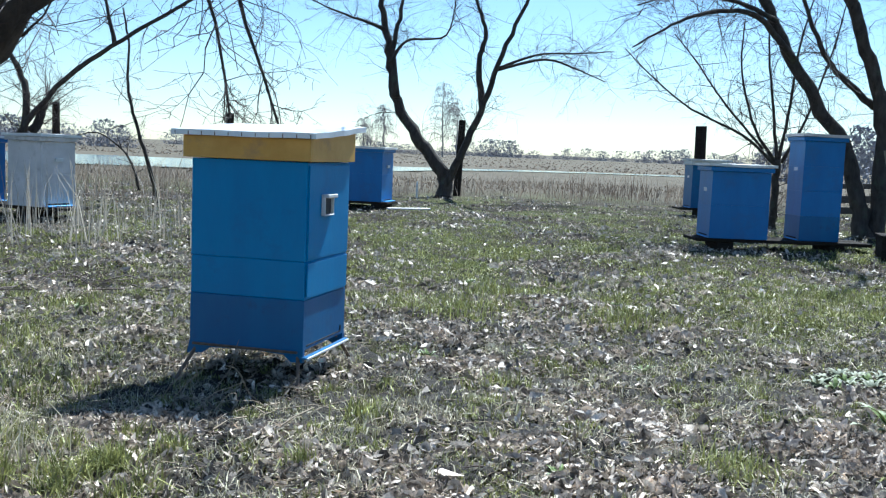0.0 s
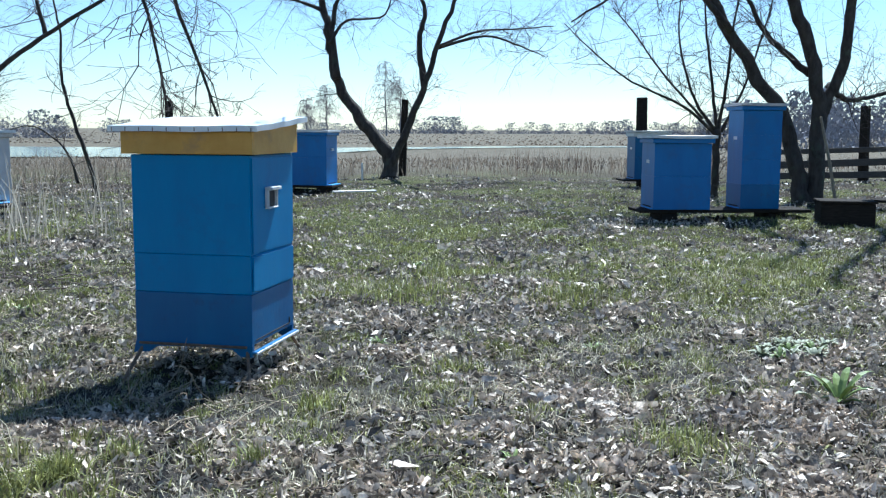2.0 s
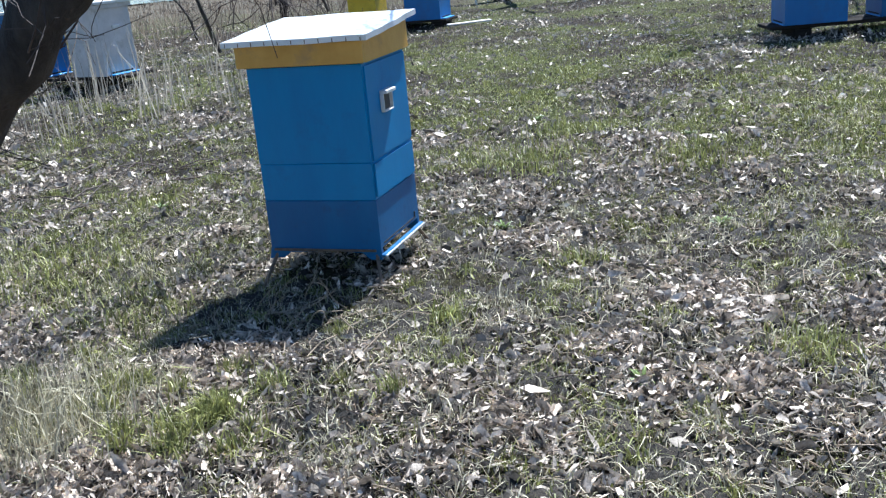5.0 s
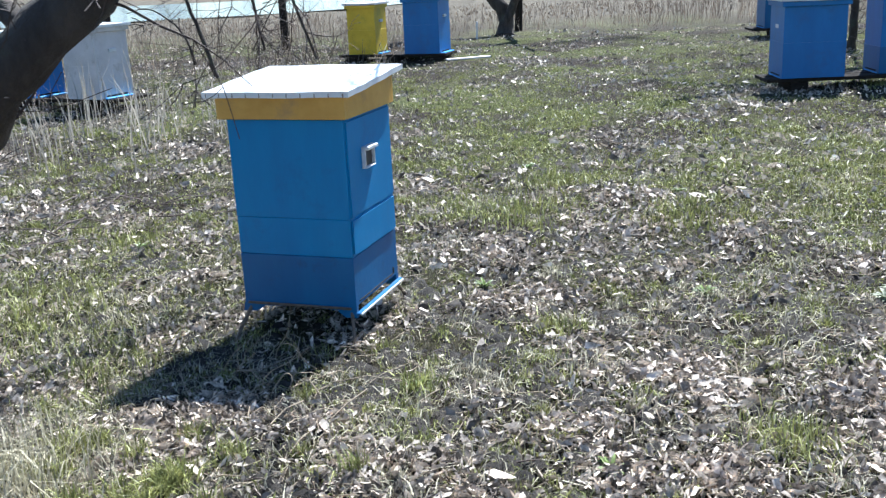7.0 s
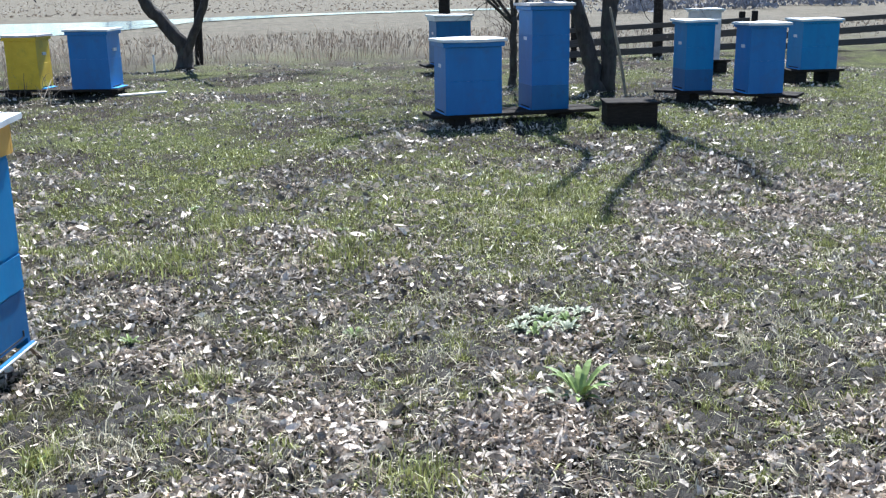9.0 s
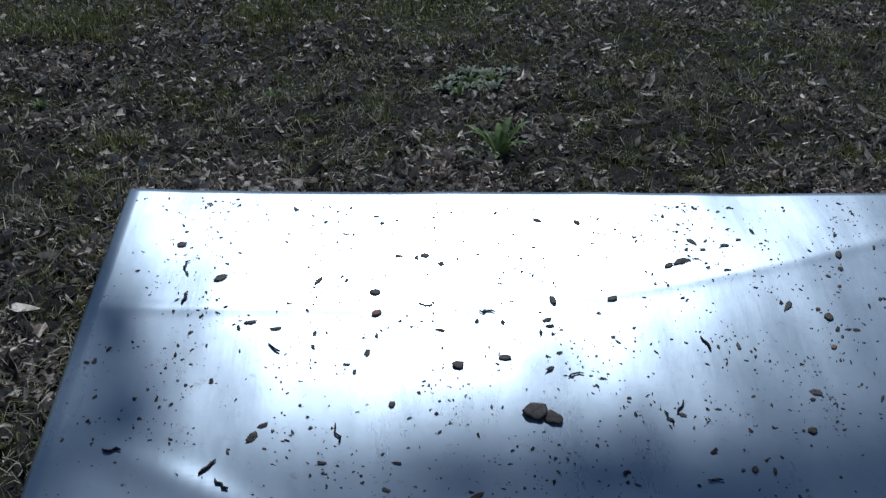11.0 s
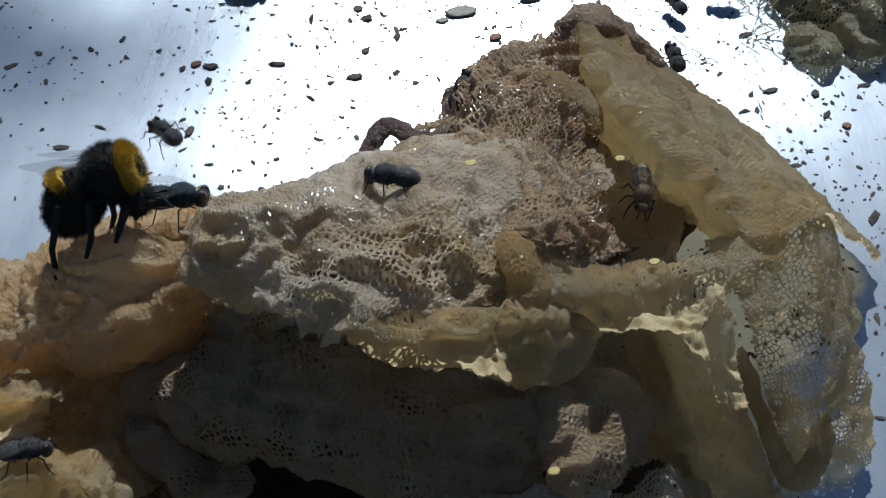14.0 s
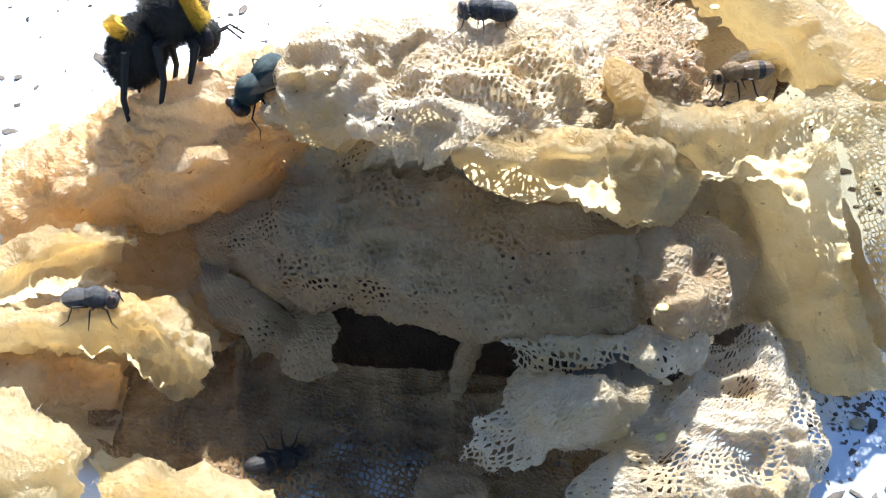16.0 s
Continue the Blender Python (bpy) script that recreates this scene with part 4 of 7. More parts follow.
# dark clods in hollows of the litter
CLOD = surface("dark_humus", (0.012, 0.010, 0.008), (0.045, 0.036, 0.028), 40, 0.95, 0.8, 0.01, island=0.4)
n = 9000
xy = spots_where(rng, n, -9, 11, 1.4, 14.0, lambda x, y: 1.0 - 0.9 * patch_of(x, y))
rad = rng.uniform(0.25, 1.3, n) * 0.042
ang = np.linspace(0, 2 * np.pi, 8)[:-1]
ring = np.stack([np.cos(ang), np.sin(ang), 0 * ang], -1)[None] * rng.uniform(0.55, 1.3, (n, 7, 1))
ring[..., 2] -= 0.15
v = np.concatenate([ring, np.zeros((n, 1, 3)) + np.array([0, 0, 0.42])], 1) * rad[:, None, None] + np.c_[xy, ground_z(xy[:, 0], xy[:, 1]) + 0.004][:, None]
k = np.arange(n)[:, None] * 8
tagged(stuff_mesh("soil_clods", v.reshape(-1, 3), np.concatenate([k + [q, (q + 1) % 7, 7] for q in range(7)]), CLOD), "dark crumbly soil clods between dead leaves", "soil", kind="stuff")
HERB = surface("green_herb_leaf", (0.13, 0.18, 0.045), (0.27, 0.33, 0.10), 20, 0.4, 0.3, 0.002, island=0.3, spec=0.5)
WOOLLY = surface("woolly_grey_green_leaf", (0.27, 0.28, 0.17), (0.52, 0.53, 0.39), 20, 0.55, 0.3, 0.002, island=0.35)


def build_herb(name, x, y, n, ln, wd, rise, mt, label, seed):
    """A rosette: long pointed leaves, each folded along its rib and bent over."""
    rh = random.Random(seed)
    herb = empty(name, Matrix.Translation((x, y, float(ground_z(x, y)))), label, "plant")
    for q in range(n):
        bm = bmesh.new()
        a, l, up = q * 2.4 + rh.uniform(-0.3, 0.3), ln * rh.uniform(0.6, 1.15), rise * rh.uniform(0.5, 1.3)
        out, side = Vector((math.cos(a), math.sin(a), 0)), Vector((-math.sin(a), math.cos(a), 0))
        rows = []
        for s in range(6):
            t = s / 5
            c = out * l * t + Vector((0, 0, l * (up * t - 0.55 * up * t * t)))
            w = wd * math.sin(math.pi * (0.12 + 0.86 * t)) * rh.uniform(0.9, 1.1)
            rows.append([bm.verts.new(c - side * w + Vector((0, 0, w * 0.5))), bm.verts.new(c), bm.verts.new(c + side * w + Vector((0, 0, w * 0.5)))])
        for r0, r1 in zip(rows, rows[1:]):
            for e in (0, 1):
                bm.faces.new((r0[e], r0[e + 1], r1[e + 1], r1[e]))
        part("leaf", bm, mt, herb)
    return herb


build_herb("herb_rosette", 1.60, 3.39, 12, 0.14, 0.014, 1.5, HERB, "green long-leaved herb sprouting from the litter", 3)
build_herb("herb_rosette", 1.52, 3.42, 9, 0.10, 0.017, 0.9, WOOLLY, "grey-green woolly herb in the litter", 4)
for q, (hx, hy) in enumerate(((1.75, 4.21), (1.68, 4.27), (1.83, 4.27), (1.72, 4.13), (1.84, 4.15), (1.62, 4.18), (1.77, 4.33), (1.92, 4.22), (1.66, 4.08), (1.80, 4.06))):
    build_herb("woolly_weed", hx, hy, 34, 0.06, 0.009, 1.5, WOOLLY if q % 4 else HERB, "low clump of pale grey-green weeds", 20 + q)
for q, (hx, hy) in enumerate(((-0.25, 3.32), (0.35, 2.70), (-0.05, 4.5), (1.1, 6.2), (-1.9, 5.2), (2.8, 7.4), (0.2, 7.2), (0.9, 4.3))):
    build_herb("moss_tuft", hx, hy, 26, 0.05, 0.006, 1.3, HERB, "small yellow-green tuft in the litter", 40 + q)
# brambly dead stems beside the hive
bramble = empty("bramble", pose(-0.85, 3.55, 0), "dry thin bramble stems below the blue hive", "bramble")
rb0 = random.Random(6)
for q in range(16):
    p = Vector((rb0.gauss(0, 0.16), rb0.gauss(0, 0.12), -0.02))
    d = Vector((rb0.gauss(0, 0.4), rb0.gauss(0, 0.4), 1)).normalized()
    pts = [p]
    for s in range(6):
        d = (d + Vector((rb0.gauss(0, 0.35), rb0.gauss(0, 0.35), rb0.gauss(-0.1, 0.2)))).normalized()
        pts.append(pts[-1] + d * rb0.uniform(0.02, 0.06))
    bm = bmesh.new()
    tube(bm, pts, [0.0028, 0.0026, 0.0024, 0.002, 0.0018, 0.0015, 0.001], 4, False)
    part("stem", bm, STICKWOOD, bramble)

# standing dead weeds
xy = np.c_[rng.normal(-3.4, 0.7, 240), rng.normal(9.2, 1.0, 240)]
blades("dead_weeds", xy, 0.62, 0.005, WEED, rng, "pale standing dead weed stalks", 0.25, "weeds")
xy = np.c_[rng.uniform(-9, -1.5, 2400), rng.uniform(14.5, 26, 2400)]
blades("dead_weeds", xy, 0.42, 0.005, STRAW, rng, "tall dry grass and weeds behind the hives", 0.95, "weeds")
xy = np.c_[rng.normal(4.0, 5.0, 1700), 20.5 + 9 * rng.uniform(0, 1, 1700) ** 1.5]
blades("dead_weeds", xy, 0.42, 0.006, STRAW, rng, "tall dry reeds along the orchard edge", 0.55, "weeds")
xy = np.c_[rng.uniform(2.6, 4.6, 90), rng.uniform(20.5, 24, 90)]
blades("red_weeds", xy, 0.7, 0.004, REDWEED, rng, "reddish dry weed stalks", 0.2, "weeds")
xy = np.c_[rng.uniform(-40, 45, 9000), rng.uniform(24, 33, 9000)]
blades("dry_meadow", xy, 0.11, 0.02, STRAW, rng, "dry meadow grass", 0.5)
xy = np.c_[rng.uniform(-70, 120, 9000), 64 + 150 * rng.uniform(0, 1, 9000) ** 2]
blades("dry_meadow", xy, 0.10, 0.09, STRAW, rng, "far dry meadow grass", 0.6)


def build_far_woods():
    """Many ragged bare crowns along the horizon."""
    vs, fs, base = [], [], 0
    r2 = np.random.default_rng(9)
    def crown(cx, cy, h, w, n):
        nonlocal base
        z = h * r2.uniform(0, 0.97, n) ** 1.35
        wid = w * np.clip(1.25 * np.sqrt(np.clip(1 - (z / h) ** 2, 0, 1)), 0.15, 1)
        p = np.stack([cx + r2.normal(0, 0.5, n) * wid, cy + r2.normal(0, 0.5, n) * wid, z], -1)
        d = r2.normal(0, 1, (n, 3)) * 0.034 * h
        up = np.stack([r2.normal(0, 0.04, n) * h, 0 * z, r2.uniform(0.02, 0.11, n) * h], -1)
        vs.append(np.stack([p - d, p + d, p + up], 1).reshape(-1, 3))
        fs.append(base + np.arange(3 * n).reshape(-1, 3))
        base += 3 * n
    for x in np.arange(-190, 260, 1.6):
        if -70 < x < -30 and r2.random() < 0.5:
            continue
        h = (1.5 + 1.6 * abs(math.sin(x * 0.05 + 1)) * abs(math.sin(x * 0.13))) * r2.uniform(0.45, 1.5)
        if 40 < x < 130:
            h *= 1.3
        crown(x, 235 + 20 * math.sin(x * 0.03) + r2.uniform(-8, 8), h, h * 0.8, 380)
    for x in np.arange(60, 190, 2.2):
        crown(x, 150 + r2.uniform(-10, 10), 5 + r2.uniform(-1, 2.5), 4.0, 420)
    for x in np.arange(18, 70, 1.3):
        crown(x, 44 + 0.25 * x + r2.uniform(-3, 3), 1.9 + r2.uniform(-0.6, 1.2), 1.6, 420)
    for x in np.arange(-90, -30, 1.6):
        crown(x, 90 + r2.uniform(-6, 6) - 0.2 * x, 2.0 + r2.uniform(-0.6, 1.0), 1.7, 300)
    tagged(stuff_mesh("far_woods", np.concatenate(vs), np.concatenate(fs), FARWOOD), "bare woods along the horizon, distance haze put into their colour", "woods", kind="stuff")


build_far_woods()
BIRCHBARK = surface("birch_bark", (0.18, 0.16, 0.15), (0.40, 0.37, 0.36), 3, 0.8, 0.2, 0.01)
BIRCHTWIG = surface("birch_twigs", (0.24, 0.20, 0.20), (0.38, 0.33, 0.32), 3, 0.8, 0.2, 0.01)


def build_birch(x, y, h, seed):
    r3 = random.Random(seed)
    tree = empty("birch_tree", pose(x, y, 0), "distant bare birch with hanging twigs", "tree", "distant birches")
    bm = bmesh.new()
    line = [Vector((0.1 * r3.gauss(0, 1), 0, h * k / 6)) for k in range(7)]
    tube(bm, line, [0.14 * (1 - 0.13 * k) for k in range(7)], 6)
    part("trunk", bm, BIRCHBARK, tree)
    bm = bmesh.new()
    for _ in range(70):
        z = h * r3.uniform(0.25, 0.98)
        a = r3.uniform(0, 6.28)
        ln = h * 0.30 * (1.15 - z / h) + 0.5
        d = Vector((math.cos(a), math.sin(a), 0.9))
        pts = [Vector((0, 0, z))]
        for j in range(5):
            d = (d + Vector((r3.gauss(0, 0.2), r3.gauss(0, 0.2), -0.35))).normalized()
            pts.append(pts[-1] + d * ln / 4)
        tube(bm, pts, [0.03, 0.028, 0.025, 0.022, 0.018, 0.012], 3, False)
        for k in range(6):
            q = pts[r3.randrange(1, 6)]
            tube(bm, [q, q + Vector((r3.gauss(0, 0.3), r3.gauss(0, 0.3), -r3.uniform(0.4, 1.2)))], [0.016, 0.008], 3, False)
    part("crown", bm, BIRCHTWIG, tree)


build_birch(-0.8, 150, 11.3, 1)
build_birch(1.4, 152, 9.0, 2)
build_birch(-9.6, 150, 7.6, 3)
build_birch(-12.5, 149, 5.5, 4)


# ---------------------------------------------------------------- metal-topped hive
def sheet_h(u, v):
    """Buckles and creases of the thin sheet, in millimetres off its plane."""
    w = 0.6 * math.sin(u / 95 + v / 120) + 0.4 * math.sin(v / 60 - u / 140 + 1.0)
    w += 1.4 * noise.noise(Vector((u / 85, v / 150, 0.3))) + 0.45 * noise.noise(Vector((u / 32, v / 70, 4.0)))
    crease = 552 + 0.00045 * max(0.0, u - 60) ** 2 + 0.11 * max(0.0, u - 60)
    w += 0.20 * math.exp(-((v - crease) / 4.5) ** 2)
    swell = min(1.0, max(0.0, (v - 385) / (crease - 385))) ** 1.15 if v < crease else 1 - 0.25 * (v - crease) / (690 - crease)
    w += 6.0 * swell - 0.8 * math.exp(-((v - 390) / 40) ** 2)
    w += 0.8 * math.exp(-((v - 440 + 0.5 * (u + 100)) / 10) ** 2 - ((u + 75) / 38) ** 2) + 0.6 * math.exp(-((v - 392) / 9) ** 2 - ((u + 75) / 40) ** 2)
    w *= 0.12 + 0.88 * min(1.0, max(0.0, (v - 300) / 120.0))
    return w


def build_metal_hive():
    hive = empty("beehive", pose(0.635, 0.412, 0, 0, 0, -13.5), "beehive covered with a bare sheet-metal lid", "beehive", "beehives of the apiary")
    inv = hive.matrix_basis.inverted()
    for lo, hi, mt in ((0.15, 0.45, BLUE_DARK), (0.453, 0.74, BLUE), (0.743, 0.985, BLUE)):
        bm = bmesh.new()
        box(bm, (-0.205, -0.235, lo), (0.205, 0.235, hi), 0.004)
        part("hive_box", bm, mt, hive)
    for sx in (-0.17, 0.17):
        for sy in (-0.2, 0.2):
            bm = bmesh.new()
            box(bm, (sx - 0.025, sy - 0.025, -0.03), (sx + 0.025, sy + 0.025, 0.148), 0.003)
            part("leg", bm, DARKWOOD, hive)
    m, n, l, b = nodes_of("galvanised_sheet")
    nt = m.node_tree
    col = ramp(nt, noise_of(nt, 16, 7, 0.7), [(0.3, (0.42, 0.47, 0.53)), (0.7, (0.56, 0.61, 0.67))])
    dirt = nt.nodes.new("ShaderNodeMapRange")
    dirt.inputs[1].default_value, dirt.inputs[2].default_value, dirt.inputs[4].default_value = 0.60, 0.72, 0.55
    l.new(noise_of(nt, 120, 6, 0.8), dirt.inputs[0])
    l.new(mixed(nt, col, (0.20, 0.18, 0.16), dirt.outputs[0]), b.inputs["Base Color"])
    b.inputs["Metallic"].default_value = 0.55
    b.inputs["Coat Weight"].default_value, b.inputs["Coat Roughness"].default_value = 0.35, 0.2
    rr = nt.nodes.new("ShaderNodeMapRange")
    rr.inputs[1].default_value, rr.inputs[2].default_value = 0.3, 0.7
    rr.inputs[3].default_value, rr.inputs[4].default_value = 0.25, 0.34
    l.new(noise_of(nt, 30, 6, 0.7, stretch=(1, 0.12, 1)), rr.inputs[0])
    l.new(rr.outputs[0], b.inputs["Roughness"])
    bumped(nt, b, noise_of(nt, 260, 4, 0.6, stretch=(1, 0.05, 1)), 0.04, 0.001)
    grainway = n.new("ShaderNodeCombineXYZ")                  # the sheet is brushed along v: its gloss spreads along u
    for k in range(3):
        grainway.inputs[k].default_value = LU[k]
    l.new(grainway.outputs[0], b.inputs["Tangent"])
    b.inputs["Anisotropic"].default_value = 0.6
    bm = bmesh.new()
    nx, ny = 104, 220
    grid = []
    for i in range(nx + 1):
        row = []
        for j in range(ny + 1):
            u, v = -152 + 622 * i / nx, -40 + 708 * j / ny
            w = sheet_h(u, v)
            row.append(bm.verts.new(inv @ (lid(u, v, w).translation)))
        grid.append(row)
    for i in range(nx):
        for j in range(ny):
            bm.faces.new((grid[i][j], grid[i + 1][j], grid[i + 1][j + 1], grid[i][j + 1]))
    rim = [grid[i][0] for i in range(nx + 1)] + [grid[nx][j] for j in range(1, ny + 1)] + [grid[i][ny] for i in range(nx - 1, -1, -1)] + [grid[0][j] for j in range(ny - 1, 0, -1)]
    cen = sum((v.co for v in rim), Vector()) / len(rim)
    prev = rim
    for out, down in ((0.0035, 0.002), (0.005, 0.008), (0.0055, 0.05)):
        low = []
        for v in rim:
            d = (v.co - cen)
            d.z = 0
            low.append(bm.verts.new(v.co + d.normalized() * out - Vector((0, 0, down))))
        for k in range(len(rim)):
            k2 = (k + 1) % len(rim)
            bm.faces.new((prev[k], prev[k2], low[k2], low[k]))
        prev = low
    part("sheet_metal_lid", bm, m, hive, "bright sheet-metal lid strewn with specks", smooth=True)
    bm = bmesh.new()
    box(bm, (-0.145, -0.03, -0.07), (0.463, 0.66, -0.006), 0.004, inv @ LID)
    part("lid_board", bm, OLDWOOD, hive)


build_metal_hive()


# ---------------------------------------------------------------- feed cloth
def wax_material(name, dark, light, stain, gloss, relief, through=0.22, weave=True, glow=(0.75, 0.60, 0.34), period=1.5, ribs=0.5, soak=0.45):
    """Syrup-soaked gauze: damp, letting some light through, with a weave that opens where the sheet's "open" value is high."""
    m, n, l, b = nodes_of(name)
    nt = m.node_tree

    def maths(op, x, y=None):
        k = n.new("ShaderNodeMath")
        k.operation = op
        for sock, v in zip(k.inputs, (x, y)):
            if v is not None:
                if isinstance(v, (int, float)):
                    sock.default_value = v
                else:
                    l.new(v, sock)
        return k.outputs[0]

    col = ramp(nt, noise_of(nt, 60, 8, 0.7), [(0.28, dark), (0.72, light)])
    k = n.new("ShaderNodeMapRange")
    k.inputs[1].default_value, k.inputs[2].default_value = 0.46, 0.66
    l.new(noise_of(nt, 38, 6, 0.65, offset=2.0), k.inputs[0])
    col = mixed(nt, col, stain, k.outputs[0])
    sp = n.new("ShaderNodeMapRange")
    sp.inputs[1].default_value, sp.inputs[2].default_value = 0.68, 0.72
    l.new(noise_of(nt, 420, 3, 0.6, offset=5.0), sp.inputs[0])
    col = mixed(nt, col, (0.05, 0.035, 0.025), sp.outputs[0])
    l.new(col, b.inputs["Base Color"])
    rr = n.new("ShaderNodeMapRange")
    rr.inputs[3].default_value, rr.inputs[4].default_value = gloss, gloss + 0.4
    l.new(noise_of(nt, 140, 4, 0.7, offset=9.0), rr.inputs[0])
    l.new(rr.outputs[0], b.inputs["Roughness"])
    b.subsurface_method = "BURLEY"
    b.inputs["Subsurface Weight"].default_value, b.inputs["Subsurface Scale"].default_value = soak, 0.0035
    b.inputs["Subsurface Radius"].default_value = (1.0, 0.7, 0.4)
    height = maths("ADD", maths("MULTIPLY", noise_of(nt, 420, 5, 0.7, stretch=(1, 0.5, 1)), 0.8), maths("MULTIPLY", noise_of(nt, 1300, 3, 0.65, offset=3.0), 0.65))
    out = n["Material Output"].inputs["Surface"]
    tr = n.new("ShaderNodeBsdfTranslucent")
    l.new(mixed(nt, col, glow, 0.6), tr.inputs[0])
    mx = n.new("ShaderNodeMixShader")
    mx.inputs[0].default_value = through
    l.new(b.outputs[0], mx.inputs[1])
    l.new(tr.outputs[0], mx.inputs[2])
    last = mx.outputs[0]
    if weave:
        at = n.new("ShaderNodeAttribute")
        at.attribute_name = "weave"
        ds = n.new("ShaderNodeTexNoise")
        ds.inputs["Scale"].default_value, ds.inputs["Detail"].default_value = 260, 3
        tc = n.new("ShaderNodeTexCoord")
        l.new(tc.outputs["Object"], ds.inputs["Vector"])
        sc = n.new("ShaderNodeVectorMath")
        sc.operation = "MULTIPLY_ADD"
        l.new(ds.outputs["Color"], sc.inputs[0])
        sc.inputs[1].default_value = (2.2, 2.2, 0)
        l.new(at.outputs["Vector"], sc.inputs[2])
        cells = n.new("ShaderNodeTexVoronoi")
        cells.voronoi_dimensions, cells.feature = "2D", "DISTANCE_TO_EDGE"
        cells.inputs["Scale"].default_value, cells.inputs["Randomness"].default_value = 1 / period, 0.55
        l.new(sc.outputs[0], cells.inputs["Vector"])
        d = maths("MAXIMUM", maths("SUBTRACT", 1.0, maths("MULTIPLY", cells.outputs["Distance"], 2.2)), 0.0)
        op = n.new("ShaderNodeAttribute")
        op.attribute_name = "open"
        size = maths("ADD", op.outputs["Fac"], maths("MULTIPLY", maths("SUBTRACT", noise_of(nt, 110, 4, 0.65, offset=6.0), 0.5), 2.6))
        size = maths("MINIMUM", size, 0.74)
        rim = n.new("ShaderNodeAttribute")
        rim.attribute_name = "rim"
        fray = maths("ADD", rim.outputs["Fac"], maths("MULTIPLY", maths("SUBTRACT", noise_of(nt, 700, 4, 0.7, offset=1.0), 0.5), 2.2))
        hole = maths("MAXIMUM", maths("LESS_THAN", d, size), maths("LESS_THAN", fray, 0.0))
        clear = n.new("ShaderNodeBsdfTransparent")
        mh = n.new("ShaderNodeMixShader")
        l.new(hole, mh.inputs[0])
        l.new(last, mh.inputs[1])
        l.new(clear.outputs[0], mh.inputs[2])
        last = mh.outputs[0]
        height = maths("ADD", height, maths("MULTIPLY", maths("MULTIPLY", d, maths("ADD", maths("MULTIPLY", noise_of(nt, 90, 3, 0.6, offset=8.0), 1.6), -0.30)), ribs))
    bumped(nt, b, height, relief, 0.0017)
    b.inputs["Coat Weight"].default_value, b.inputs["Coat Roughness"].default_value = 0.45, 0.14
    l.new(b.inputs["Normal"].links[0].from_socket, b.inputs["Coat Normal"])
    l.new(last, out)
    return m


CLOTH = wax_material("syrup_gauze", (0.38, 0.28, 0.165), (0.72, 0.63, 0.49), (0.48, 0.345, 0.16), 0.12, 0.75, 0.28)
GREYGAUZE = wax_material("stained_grey_gauze", (0.25, 0.165, 0.085), (0.48, 0.365, 0.225), (0.31, 0.20, 0.095), 0.2, 0.8, 0.28, ribs=0.8, soak=0.4)
FOLD = wax_material("yellow_wax_gauze", (0.48, 0.355, 0.17), (0.80, 0.69, 0.47), (0.58, 0.37, 0.13), 0.10, 0.9, 0.60, glow=(0.90, 0.77, 0.48))
HONEY = wax_material("honey_soaked_gauze", (0.58, 0.38, 0.18), (0.80, 0.64, 0.41), (0.62, 0.34, 0.12), 0.10, 0.9, 0.46, glow=(0.84, 0.58, 0.28))
THREAD = wax_material("gauze_thread", (0.60, 0.50, 0.36), (0.80, 0.73, 0.59), (0.68, 0.56, 0.38), 0.3, 0.3, 0.2, False)
# dark brown that stands for the shade inside the bundles
DARKBROWN = wax_material("shade_dark_brown", (0.050, 0.026, 0.014), (0.17, 0.095, 0.05), (0.035, 0.020, 0.012), 0.25, 1.0, 0.0, False)
BROWNNET = wax_material("brown_sticky_gauze", (0.26, 0.16, 0.08), (0.50, 0.37, 0.21), (0.30, 0.17, 0.08), 0.2, 0.9, 0.12)
GREENCLOTH = wax_material("greenish_wax_gauze", (0.30, 0.26, 0.145), (0.64, 0.585, 0.41), (0.40, 0.33, 0.16), 0.08, 0.7, 0.45, glow=(0.66, 0.60, 0.34))
AMBER = wax_material("amber_wax_wad", (0.20, 0.115, 0.05), (0.54, 0.36, 0.17), (0.15, 0.075, 0.03), 0.08, 0.8, 0.38, glow=(0.75, 0.45, 0.15))
# brown wax of the floor, darkened for the shade in the hollow
FLOORBROWN = wax_material("shaded_wax_floor", (0.12, 0.068, 0.032), (0.40, 0.26, 0.125), (0.08, 0.042, 0.02), 0.08, 0.8, 0.2, glow=(0.6, 0.33, 0.1))

# back-to-front sections of the added dark body: over the top, down the lip, into the hollow and out over the floor
SECTIONS = []


def section(u_top, u_floor, profile):
    """One section of the bundle: (v, h) from back to front; u goes evenly from the top to the floor."""
    k = len(profile)
    SECTIONS.append([(u_top + (u_floor - u_top) * max(0, i - 4) / (k - 5), v, h) for i, (v, h) in enumerate(profile)])


section(-95, -85, [(212, 6), (204, 13), (196, 22), (188, 24), (186, 16), (183, 8), (171, 12), (165, 14), (159, 7), (153, 2), (142, 10), (132, 12)])
section(-76, -73, [(229, 9), (219, 20), (209, 34), (200, 36), (194, 30), (192, 18), (188, 8), (172, 14), (161, 13), (156, 3), (147, 1), (134, 9)])
section(-54, -53, [(238, 10), (228, 22), (218, 36), (208, 40), (198, 38), (194, 29), (193, 17), (183, 20), (171, 10), (165, 3), (155, 2), (137, 4)])
section(-30, -31, [(240, 9), (231, 25), (223, 45), (214, 54), (192, 56), (180, 50), (175, 43), (170, 34), (165, 22), (187, 3), (156, 1), (138, 3)])
section(-10, -10, [(264, 8), (252, 22), (233, 39), (217, 60), (186, 68), (172, 60), (176, 48), (168, 36), (160, 21), (182, 3), (154, 1), (137, 2)])
